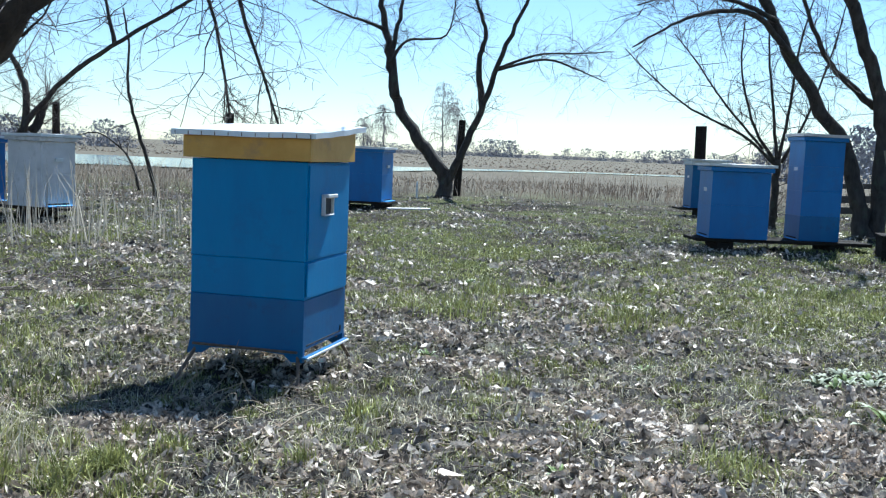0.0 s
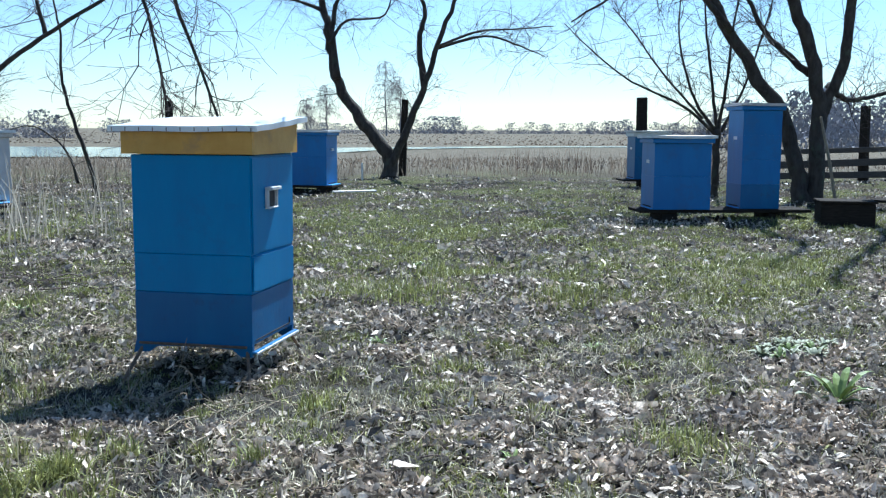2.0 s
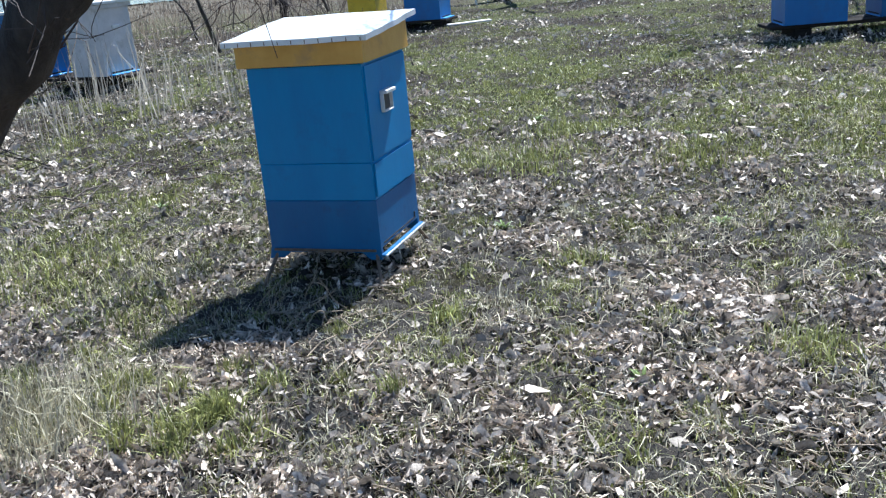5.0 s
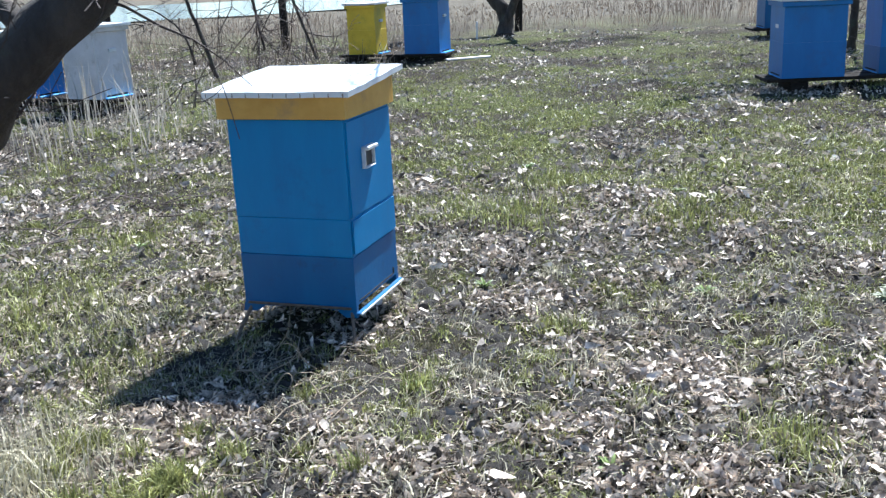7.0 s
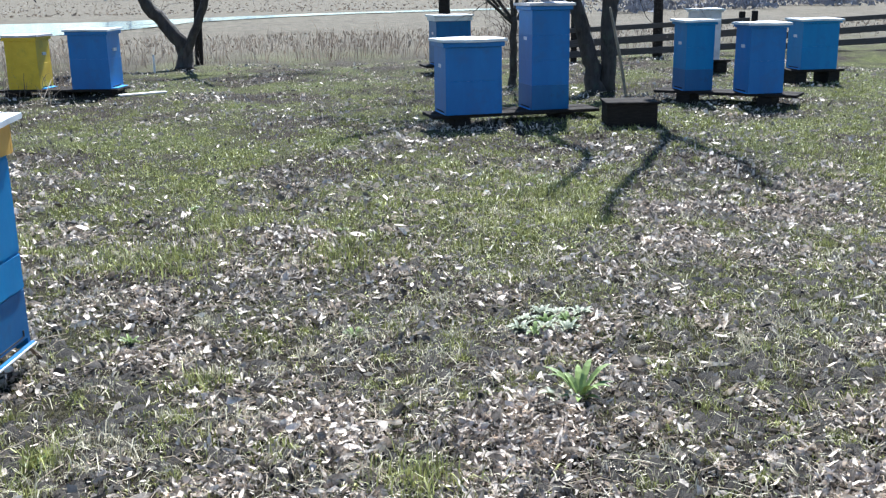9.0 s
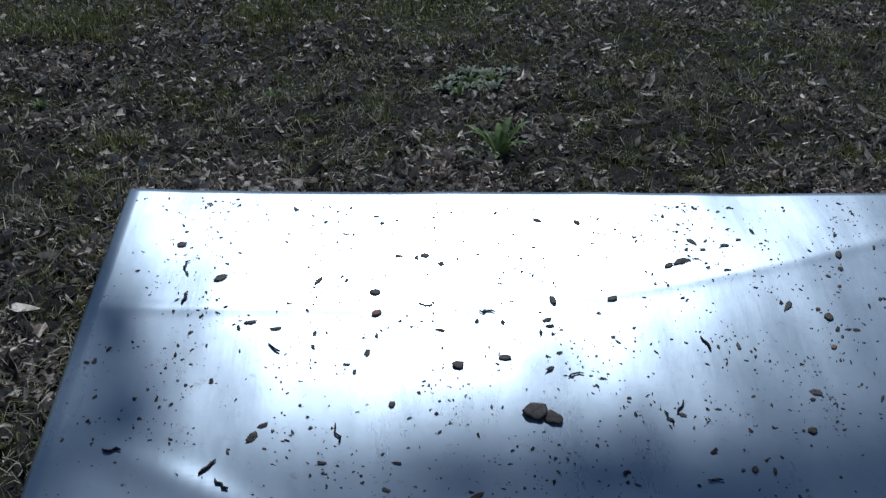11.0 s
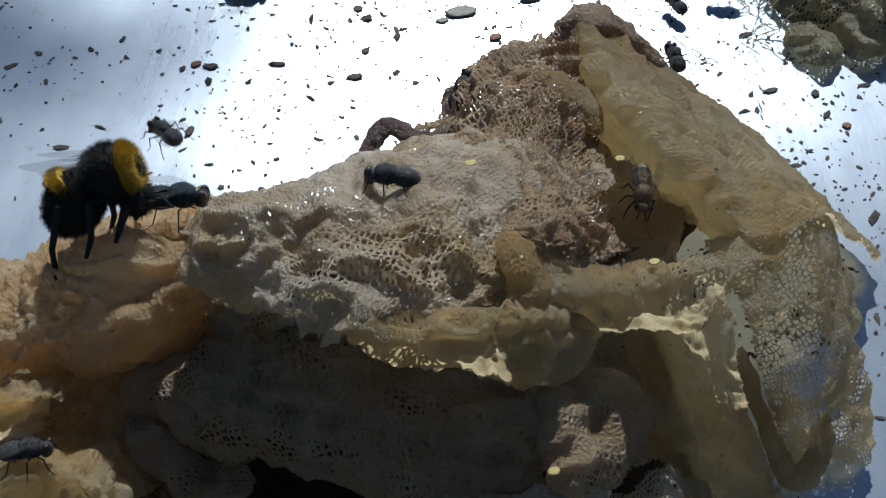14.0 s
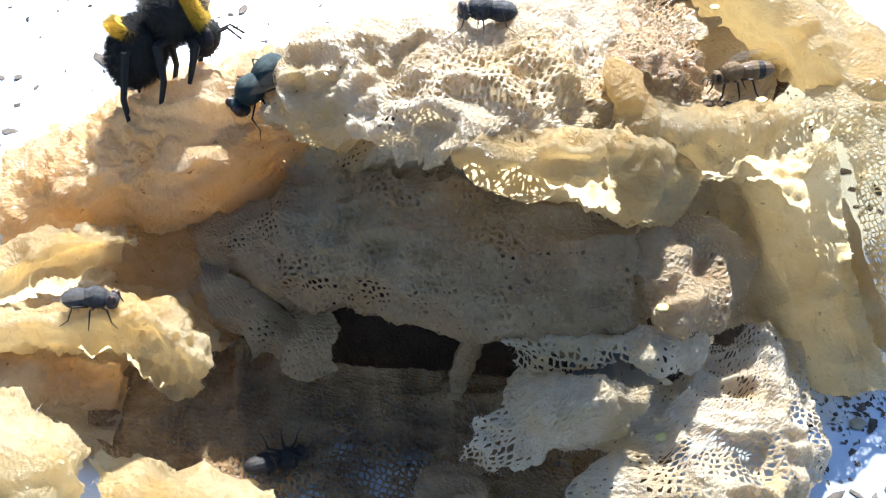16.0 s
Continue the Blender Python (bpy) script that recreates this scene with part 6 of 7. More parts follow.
    sheet("back_gauze", CLOTH, 26.4, 0.8, -0.1, (), 1.2, 0.4, "",
           [(7, 151, 22), (21, 148, 25), (34, 144, 26), (52, 152, 23)],
           [(9, 144, 19), (23, 139, 23), (35, 138, 25), (48, 141, 25)],
           [(16, 136, 14), (24, 132, 19), (33, 131, 22), (42, 131, 24)])
    sheet("wax_lump", BROWNNET, 27.2, 0.8, -0.6, (), 0.8, 0.6, "brown wax lump on the floor of the hollow",
           [(-9, 134, 6), (-3, 135, 8), (4, 134, 6)],
           [(-10, 128, 8), (-3, 128, 11), (5, 128, 8)],
           [(-11, 121, 7), (-3, 120, 10), (6, 122, 7)])
    # an inner layer of the same gauze added against the sun, and a dark body in it that blocks light
    net0 = [row + [(row[-1][0] * 2 - row[-2][0], row[-1][1] - 18, max(0.5, row[-1][2] - 5))] for row in SECTIONS]
    fill = crom(crom(net0, 20, 0), 18, 1)[6:182, :160]
    nf = grid_normals(fill)
    if nf[100, 60, 2] < 0:
        nf = -nf
    under = (fill - nf * 7.5)[:, 4:146]
    under[..., 2] = np.maximum(under[..., 2], 0.3)
    layer("inner_sheet", under[::2, ::2], cloth, CLOTH, 22.3, 0.5, -0.15, (), 0.6, "inner layer of stained gauze, added to block the sun")
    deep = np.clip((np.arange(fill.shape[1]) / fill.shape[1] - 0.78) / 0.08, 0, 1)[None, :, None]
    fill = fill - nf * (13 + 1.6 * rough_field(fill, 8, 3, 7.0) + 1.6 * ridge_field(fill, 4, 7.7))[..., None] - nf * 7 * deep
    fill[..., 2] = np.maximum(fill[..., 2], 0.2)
    ob = stuff_mesh("dark_backing", fill.reshape(-1, 3) / 1000, sheet_faces(*fill.shape[:2]), DARKBROWN, True)
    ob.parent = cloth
    ob["label"] = "dark brown body added behind the netting to block light"
    # dark sheet that paints the shade at the back of the hollow
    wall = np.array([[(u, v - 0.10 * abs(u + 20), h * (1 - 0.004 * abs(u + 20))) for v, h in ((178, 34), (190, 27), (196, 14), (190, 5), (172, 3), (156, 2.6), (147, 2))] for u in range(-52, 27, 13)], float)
    layer("hollow_shade", crom(crom(wall, 12, 0), 12, 1), cloth, DARKBROWN, 6.6, 0.5, -1.0, (), 0.5, "dark brown sheet put in for the shade of the hollow")
    # rolled and twisted folds: line, radii, flatness
    folds = [
        ([(83, 185, 38), (87, 178, 29), (93, 171, 19), (98, 167, 11), (103, 168, 10), (106, 173, 15), (106, 178, 21)], 2.6, 2.6, FOLD),
        ([(2, 152, 32), (0, 152, 20), (-1, 152, 9), (0, 148, 4)], 2.2, 1.4, GREYGAUZE),
        ([(-7, 233, 40), (-4, 243, 44), (0, 248, 46), (7, 246, 44), (15, 247, 42), (20, 255, 40)], 2.0, 2.6, DARKBROWN),
        ([(46, 282, 52), (53, 281, 56), (63, 285, 50), (73, 286, 40), (80, 290, 26)], 5.5, 4.5, BROWNNET),
        ([(77, 304, 27), (86, 290, 20), (101, 284, 9)], 5.5, 5.0, HONEY),
        ([(30, 268, 44), (38, 262, 52), (48, 252, 55), (54, 240, 52)], 2.6, 3.4, FOLD),
        ([(26, 190, 72), (31, 184, 68), (33, 176, 62)], 3.2, 3.8, FOLD),
    ]
    for j, (line, r0, r1, mt) in enumerate(folds):
        pts = np.array([tuple(q) for q in smooth_line(line, 14)])
        m = len(pts)
        t = np.gradient(pts, axis=0)
        t /= np.linalg.norm(t, axis=1, keepdims=True)
        side = np.cross(t, np.array([0.1, 0.2, 1.0]))
        side /= np.linalg.norm(side, axis=1, keepdims=True)
        up = np.cross(side, t)
        k = 44
        a = np.linspace(0, 2 * np.pi, k)
        rad = np.linspace(r0, r1, m)[:, None, None] * (1 - 0.7 * (np.abs(np.linspace(-1, 1, m)) ** 5))[:, None, None]
        q = pts[:, None] + rad * (side[:, None] * np.cos(a)[None, :, None] * 1.25 + up[:, None] * np.sin(a)[None, :, None] * 0.7)
        nn = q - pts[:, None]
        nn /= np.linalg.norm(nn, axis=-1, keepdims=True)
        calm = 0.6
        q = q + nn * (0.55 * calm * rad[..., 0] * rough_field(q, 11, 3, r0 + j) + 0.25 * calm * rad[..., 0] * ridge_field(q, 6, j + 0.5) + 0.6 * rough_field(q, 2.6, 2, r1))[..., None]
        q[:, -1] = q[:, 0]
        q[..., 2] = np.maximum(q[..., 2], 0.25)
        cu, cv = sheet_coords(q)
        ob = stuff_mesh("fold", q.reshape(-1, 3) / 1000, sheet_faces(m, k), mt, True)
        at = ob.data.attributes.new("open", "FLOAT", "POINT")
        at.data.foreach_set("value", np.full(m * k, -0.55, np.float32))
        at = ob.data.attributes.new("rim", "FLOAT", "POINT")
        at.data.foreach_set("value", np.full(m * k, 9, np.float32))
        at = ob.data.attributes.new("weave", "FLOAT_VECTOR", "POINT")
        at.data.foreach_set("vector", np.stack([cu, cv, 0 * cu], -1).astype(np.float32).ravel())
        ob.parent = cloth
    return np.concatenate(solid)


CLOTH_POINTS = build_cloth()


def cloth_h(u, v):
    """Height of the bundle's top at a place."""
    d = (CLOTH_POINTS[..., 0] - u) ** 2 + (CLOTH_POINTS[..., 1] - v) ** 2
    near = CLOTH_POINTS[..., 2][d < 9.0]
    return float(near.max()) if len(near) else 0.0


def build_mound(name, name_of_sheet, label, bumps, seed, u0, u1, v0, v1, parts, nets):
    """A lumpy wad: a wrinkled sheet over bumps (u, v, radius, height)."""
    wad = empty(name, LID.copy(), label, "cloth")
    nu, nv = int((u1 - u0) / 0.8), int((v1 - v0) / 0.8)
    gu, gv = np.meshgrid(np.linspace(u0, u1, nu), np.linspace(v0, v1, nv), indexing="ij")
    p = np.stack([gu, gv, 0 * gu], -1)
    h = np.full(gu.shape, -3.0)
    wob = rough_field(p, 18, 3, seed)
    for u, v, r, z in bumps:
        d = np.hypot(gu - u, gv - v) + 5 * wob
        h = np.maximum(h, z * np.sqrt(np.clip(1.1 - (d / r) ** 2, 0, 2)) - 1.0)
    for _ in range(6):
        h = 0.5 * h + 0.125 * (np.roll(h, 1, 0) + np.roll(h, -1, 0) + np.roll(h, 1, 1) + np.roll(h, -1, 1))
    p[..., 2] = np.maximum(h, 0.4)
    test, low_name, low_mat = parts
    layer(name_of_sheet, p, wad, GREENCLOTH, seed, 1.25, 0.02, nets, 1.4, "", None, ((low_name, lambda q: test(q + 6 * wob[..., None]), low_mat, ""),), (h - 1.5) * 1.3)
    f = sheet_faces(nu, nv)
    # dark body added under the wad, to darken what its holes show
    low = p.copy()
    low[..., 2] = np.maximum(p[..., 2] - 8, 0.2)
    ob = stuff_mesh("dark_backing", low.reshape(-1, 3) / 1000, f[(h > 7).reshape(-1)[f].all(1)], DARKBROWN, True)
    ob.parent = wad
    return wad


split = lambda p: p[..., 0] + 0.35 * (p[..., 1] - 350) < 192
build_mound("wax_cloth_wad", "olive_gauze", "dirty olive and brown wax-soaked gauze wad on the lid",
            [(150, 368, 15, 14), (170, 378, 16, 17), (186, 360, 20, 20), (165, 350, 16, 15), (148, 340, 11, 9), (138, 378, 8, 7), (208, 372, 15, 20), (232, 362, 18, 24), (222, 340, 18, 28), (205, 318, 16, 28), (232, 318, 18, 30),
             (206, 290, 15, 26), (228, 292, 18, 28), (212, 266, 15, 24), (236, 268, 18, 24), (216, 245, 14, 18), (196, 338, 12, 18), (258, 350, 20, 22), (262, 310, 22, 26), (258, 272, 20, 20)],
            3.7, 122, 286, 226, 404, (lambda p: ~split(p), "brown_gauze", AMBER), ((150, 352, 9, 9, 7, 9), (172, 372, 14, 8, 7, 9), (186, 344, 14, 9, 8, 9), (142, 376, 5, 6, 6, 9), (210, 330, 24, 7, 9, 9)))


# ---------------------------------------------------------------- specks and bits on the sheet
DIRT = surface("dark_specks", (0.03, 0.025, 0.02), (0.12, 0.095, 0.075), 300, 0.7, 0.3, 0.001, island=0.5)
BUD = surface("brown_bud_scales", (0.030, 0.020, 0.014), (0.095, 0.062, 0.042), 200, 0.55, 0.4, 0.001, island=0.4)
RUST = surface("reddish_bits", (0.20, 0.08, 0.035), (0.34, 0.15, 0.07), 200, 0.55, 0.4, 0.001)
WAXY = surface("pale_wax_crumb", (0.20, 0.19, 0.13), (0.36, 0.34, 0.25), 150, 0.4, 0.4, 0.001)
SYRUPY = surface("yellow_crumb", (0.55, 0.42, 0.10), (0.70, 0.58, 0.22), 150, 0.35, 0.4, 0.001)


def flake_soup(name, uv, size, material, label, category, seed):
    r5 = np.random.default_rng(seed)
    n = len(uv)
    s = size * r5.lognormal(-0.2, 0.55, n)
    rot = turned(n, r5, 0.12)
    a = np.linspace(0, 2 * np.pi, 6)[:-1]
    ring = np.stack([np.cos(a), np.sin(a), 0 * a], -1)[None] * r5.uniform(0.4, 1.2, (n, 5, 1))
    ring[..., 0] *= r5.uniform(1.0, 2.6, n)[:, None]
    v = np.concatenate([ring, np.zeros((n, 1, 3)) + np.array([0, 0, 0.3])], 1)
    v = np.einsum("nij,nkj->nki", rot, v) * s[:, None, None]
    v += np.c_[uv, np.array([sheet_h(a, b) for a, b in uv]) + 0.1 + s * 0.1][:, None]
    k = np.arange(n)[:, None] * 6
    f = np.concatenate([k + t for t in ([0, 1, 5], [1, 2, 5], [2, 3, 5], [3, 4, 5], [4, 0, 5])])
    ob = stuff_mesh(name, v.reshape(-1, 3) / 1000, f, material)
    ob.matrix_basis = LID.copy()
    return tagged(ob, label, category, kind="stuff")


r6 = np.random.default_rng(31)
uv = np.c_[r6.uniform(-148, 465, 15000), r6.uniform(120, 660, 15000)]
grain = np.array([noise.noise(Vector((a / 38, b / 38, 2.0))) + 0.5 * noise.noise(Vector((a / 11, b / 11, 7.0))) for a, b in uv])
uv = uv[grain + r6.uniform(-0.35, 0.35, 15000) > 0.16]
flake_soup("specks", uv, 0.55, DIRT, "fine dark grit on the metal lid", "specks", 40)
uv = np.c_[r6.uniform(-145, 460, 1000), r6.uniform(120, 655, 1000)]
flake_soup("specks", uv, 0.85, DIRT, "dark specks and grit on the metal lid", "specks", 41)
uv = np.concatenate([np.c_[r6.normal(60, 45, 900), r6.normal(370, 40, 900)], np.c_[r6.normal(130, 30, 500), r6.normal(260, 40, 500)], np.c_[r6.normal(-20, 40, 300), r6.normal(310, 25, 300)], np.c_[r6.normal(92, 9, 260), r6.normal(156, 7, 260)]])
flake_soup("specks", uv, 0.45, DIRT, "fine dark crumbs round the feed cloth", "specks", 42)


def build_bit(kind, u, v, ln, wd, turn, mt, label, lift=0.2):
    """One scrap: a lumpy curled flake or a bent stalk."""
    rb = random.Random(int(u * 7 + v * 13))
    bm = bmesh.new()
    if kind == "stalk":
        pts = [Vector(((k / 4 - 0.5) * ln, rb.uniform(-0.12, 0.12) * ln, 0.5 + rb.uniform(0, 0.25) * wd)) / 1000 for k in range(5)]
        tube(bm, pts, [wd / 2000 * s for s in (0.7, 1, 0.9, 1, 0.5)], 6)
    else:
        bmesh.ops.create_icosphere(bm, subdivisions=2, radius=0.5)
        for w in bm.verts:
            k = 1 + 0.35 * noise.noise(w.co * 3 + Vector((u, v, 0)))
            w.co = Vector((w.co.x * ln * k, w.co.y * wd * k, w.co.z * min(wd, 6) * 0.12 * k + 0.16 * wd * abs(w.co.x) ** 2)) / 1000
    ob = part("scrap", bm, mt, smooth=True)
    lift += sheet_h(u, v) if lift < 1 else 0
    ob.matrix_basis = lid(u, v, lift + (wd * 0.08 if kind != "stalk" else 0), 0, 0, turn)
    return tagged(ob, label, "scrap", "scraps on the metal lid")


BUDL, STALKL, WAXL, REDL = "brown bud scale lying on the metal lid", "thin dark stalk lying on the metal lid", "pale wax crumb lying on the metal lid", "small reddish bit lying on the metal lid"
for u, v, ln, wd, turn in ((-24, 576, 8, 3.0, 60), (10, 566, 6, 5, 0), (114, 558, 8, 4, 100), (-82, 578, 9, 5, 40), (56, 507, 7, 6, 10), (82, 512, 8, 4, 5), (275, 544, 6, 5, 90), (239, 461, 5, 4.5, 20), (-120, 418, 9, 5, 0), (20, 480, 4.5, 3.5, 70),
                           (61, 422, 8, 3, 30), (52, 404, 6, 7, 80), (15, 367, 4, 4, 0), (-16, 358, 3.5, 3.5, 0), (70, 362, 5, 4.5, 0), (-12, 334, 3, 3, 0), (-65, 324, 5, 3, 0), (-15, 320, 6, 3, 5), (-79, 294, 5.5, 2.4, 70), (-67, 292, 5.5, 2.4, 75),
                           (126, 278, 4.5, 3.5, 30), (128, 317, 6, 2.4, 20), (-42, 326, 6, 2.6, 0), (150, 560, 7, 4, 20), (40, 600, 6, 4, 0), (190, 590, 6, 4, 40), (230, 610, 6, 3, 0), (300, 600, 7, 4, 70), (-110, 610, 6, 5, 20), (-60, 540, 7, 3, 10), (330, 500, 6, 4, 0), (300, 470, 5, 4, 0)):
    build_bit("scale", u, v, ln, wd, turn, BUD, BUDL)
for u, v, ln, wd, turn in ((-8, 461, 13, 1.2, 110), (197, 523, 11, 1.3, 105), (173, 477, 10, 1.2, 60), (165, 470, 9, 1.2, 120), (67, 416, 9, 2.0, 120), (-100, 560, 10, 1.6, 90), (-104, 590, 9, 1.2, 80), (-70, 440, 11, 1.6, 60), (-62, 430, 9, 1.5, 140), (-118, 450, 9, 1.5, 0), (75, 548, 10, 1.2, 0),
                           (-95, 395, 10, 1.2, 20), (-45, 520, 9, 1.2, 150), (120, 500, 9, 1.0, 20), (180, 430, 8, 1.0, 0), (65, 335, 7, 1.6, 10)):
    build_bit("stalk", u, v, ln, wd, turn, DIRT, STALKL)
for u, v, ln, wd in ((22, 357, 13, 6), (48, 368, 10, 8), (91, 150, 4, 3), (171, 241, 9, 8), (-60, 360, 4, 3), (15, 352, 5, 3)):
    build_bit("scale", u, v, ln, wd, 15, WAXY, WAXL)
for u, v, ln, wd in ((34, 343, 5, 4), (11, 548, 6, 5), (101, 146, 6, 3), (-70, 325, 4, 3), (270, 520, 4, 3), (150, 300, 3, 3)):
    build_bit("scale", u, v, ln, wd, 40, RUST, REDL)
build_bit("scale", 95, 474, 13, 12, 20, DIRT, "dark crumpled leaf scrap on the metal lid")
build_bit("scale", 104, 470, 10, 9, -30, DIRT, "dark crumpled leaf scrap on the metal lid")
build_bit("scale", -114, 407, 14, 13, 0, BUD, "round dark bud scale on the metal lid")
build_bit("scale", 91, 374, 5, 11, 5, DIRT, "dark seed casing on the metal lid")
for u, v, h in ((37, 150, 25), (38, 132, 13), (57, 227, 57), (20, 210, 72), (60, 192, 50)):
    build_bit("scale", u, v, 2.6, 1.9, 20, SYRUPY, "yellow pollen crumb on the gauze", max(h, cloth_h(u, v)) - 0.6)
bm = bmesh.new()
tube(bm, [Vector(q) / 1000 for q in ((60, 146, 17.5), (63, 150, 20.5), (66, 154, 22.5), (67, 158, 23.5))], [0.0004, 0.0005, 0.0005, 0.0003], 6)
ob = part("dark_stalk", bm, DIRT)
ob.matrix_basis = LID.copy()
tagged(ob, "thin dark stalk stuck to the gauze", "scrap", "scraps on the metal lid")
bm = bmesh.new()
line = smooth_line([Vector(q) / 1000 for q in ((20, 404, 1), (18, 398, 1), (24, 395, 1), (40, 388, 1), (60, 378, 1), (87, 356, 1), (103, 338, 1), (112, 330, 1))], 8)
tube(bm, [q + Vector((0, 0.0008 * math.sin(k * 1.3), 0)) for k, q in enumerate(line)], [0.0002] * len(line), 5)
ob = part("loose_thread", bm, DIRT)
ob.matrix_basis = LID.copy()
tagged(ob, "long loose dark thread on the metal lid", "thread")
# frayed threads beside the second wad
bm = bmesh.new()
rt = random.Random(5)
for _ in range(46):
    a = Vector((rt.uniform(120, 142), rt.uniform(340, 398), 0.5))
    pts = [a]
    d = Vector((rt.uniform(0.2, 1), rt.uniform(-1, 1), rt.uniform(0, 0.7))).normalized()
    for k in range(4):
        d = (d + Vector((rt.gauss(0, 0.5), rt.gauss(0, 0.5), rt.gauss(0, 0.3)))).normalized()
        pts.append(pts[-1] + d * rt.uniform(2, 5))
        pts[-1].z = max(0.4, pts[-1].z)
    tube(bm, [q / 1000 for q in pts], [0.00028] * 5, 4)
ob = part("frayed_threads", bm, GREENCLOTH)
ob.matrix_basis = LID.copy()
tagged(ob, "frayed gauze threads beside the wad", "thread", kind="stuff")


# ---------------------------------------------------------------- insects
def chitin(name, col, rough=0.3, coat=0.4, metal=0.0):
    return surface(name, tuple(c * 0.6 for c in col), col, 900, rough, 0.4, 0.0004, metal=metal, spec=0.6)


FUR_BLACK = surface("black_fur", (0.008, 0.007, 0.006), (0.022, 0.019, 0.017), 900, 0.75, 0.2, 0.0003)
FUR_YELLOW = surface("yellow_fur", (0.45, 0.28, 0.015), (0.66, 0.45, 0.04), 900, 0.75, 0.2, 0.0003)
FUR_BROWN = surface("tawny_fur", (0.11, 0.07, 0.035), (0.26, 0.175, 0.09), 900, 0.8, 0.2, 0.0003)
SHELL = surface("black_chitin", (0.010, 0.009, 0.009), (0.026, 0.023, 0.022), 900, 0.5, 0.4, 0.0004, spec=0.3)
FLYGREY = surface("grey_fly_shell", (0.016, 0.016, 0.017), (0.085, 0.085, 0.09), 700, 0.6, 0.6, 0.0005, spec=0.3)
FLYBLUE = surface("blue_green_fly_shell", (0.008, 0.016, 0.018), (0.022, 0.050, 0.055), 800, 0.45, 0.6, 0.0005, metal=0.3, spec=0.4)
BEEBROWN = chitin("brown_bee_shell", (0.16, 0.09, 0.035), 0.35)
EYE = chitin("dark_red_eye", (0.035, 0.012, 0.010), 0.3)


def wing_material():
    m, n, l, b = nodes_of("insect_wing")
    b.inputs["Base Color"].default_value = (0.08, 0.07, 0.06, 1)
    b.inputs["Roughness"].default_value = 0.4
    b.inputs["Alpha"].default_value = 0.15
    b.inputs["Specular IOR Level"].default_value = 0.08
    bumped(m.node_tree, b, noise_of(m.node_tree, 900, 3, 0.5), 0.5, 0.0004)
    return m


WING = wing_material()


def blob(bm, c, r, seg=14, rings=10, x0=-1.0, x1=1.0, tilt=0.0, hairs=0, hair=0.0, rng_=None):
    """An ellipsoid along x, or a slice of it from x0 to x1, with hairs standing off it; millimetres."""
    rot = Matrix.Rotation(tilt, 3, "Y")
    vs = []
    for i in range(rings + 1):
        t = x0 + (x1 - x0) * i / rings
        q = math.sqrt(max(0.0, 1 - t * t))
        vs.append([bm.verts.new((Vector(c) + rot @ Vector((t * r[0], q * r[1] * math.cos(a), q * r[2] * math.sin(a)))) / 1000) for a in (2 * math.pi * k / seg for k in range(seg))])
    for a, b in zip(vs, vs[1:]):
        for k in range(seg):
            bm.faces.new((a[k], a[(k + 1) % seg], b[(k + 1) % seg], b[k]))
    bm.faces.new(vs[0][::-1])
    bm.faces.new(vs[-1])
    for _ in range(hairs):
        t, a = rng_.uniform(x0, x1), rng_.uniform(0, 6.283)
        q = math.sqrt(max(0.0, 1 - t * t))
        p = rot @ Vector((t * r[0], q * r[1] * math.cos(a), q * r[2] * math.sin(a)))
        n = rot @ Vector((t / r[0], q * math.cos(a) / r[1], q * math.sin(a) / r[2])).normalized()
        d = (n + Vector((rng_.gauss(-0.25, 0.3), rng_.gauss(0, 0.3), rng_.gauss(0, 0.3)))).normalized()
        s = d.orthogonal().normalized() * 0.032
        p += Vector(c)
        e = p + d * hair * rng_.uniform(0.6, 1.2)
        bm.faces.new([bm.verts.new(w / 1000) for w in (p - s, p + s, e)])


def add_legs(thing, mt, joints, r, s=1.0):
    """Six bent legs; joints: hip, knee, ankle, toe of one side."""
    for line in joints:
        for side in (1, -1):
            bm = bmesh.new()
            tube(bm, [Vector((x, y * side, z)) * s / 1000 for x, y, z in line], [r / 1000, r * 0.95 / 1000, r * 0.6 / 1000, r * 0.4 / 1000][:len(line)], 6)
            part("leg", bm, mt, thing)


def add_wing(thing, root, tip, chord, m=None):
    """A thin rounded wing from root to tip; chord: width and its direction."""
    bm = bmesh.new()
    a, b, c = Vector(root), Vector(tip), Vector(chord)
    up = (b - a).cross(c).normalized() * 0.03
    k = 9
    edge = []
    for i in range(k + 1):
        t = i / k
        edge.append(a.lerp(b, t) - c * 0.18 * math.sin(math.pi * t))
    for i in range(k, -1, -1):
        t = i / k
        edge.append(a.lerp(b, t) + c * 0.82 * math.sin(math.pi * min(1, t * 0.92 + 0.04)) ** 0.7)
    top = [bm.verts.new((q + up) / 1000) for q in edge]
    low = [bm.verts.new((q - up) / 1000) for q in edge]
    bm.faces.new(top)
    bm.faces.new(low[::-1])
    for i in range(len(edge)):
        j = (i + 1) % len(edge)
        bm.faces.new((top[i], low[i], low[j], top[j]))
    part("wing", bm, WING, thing)


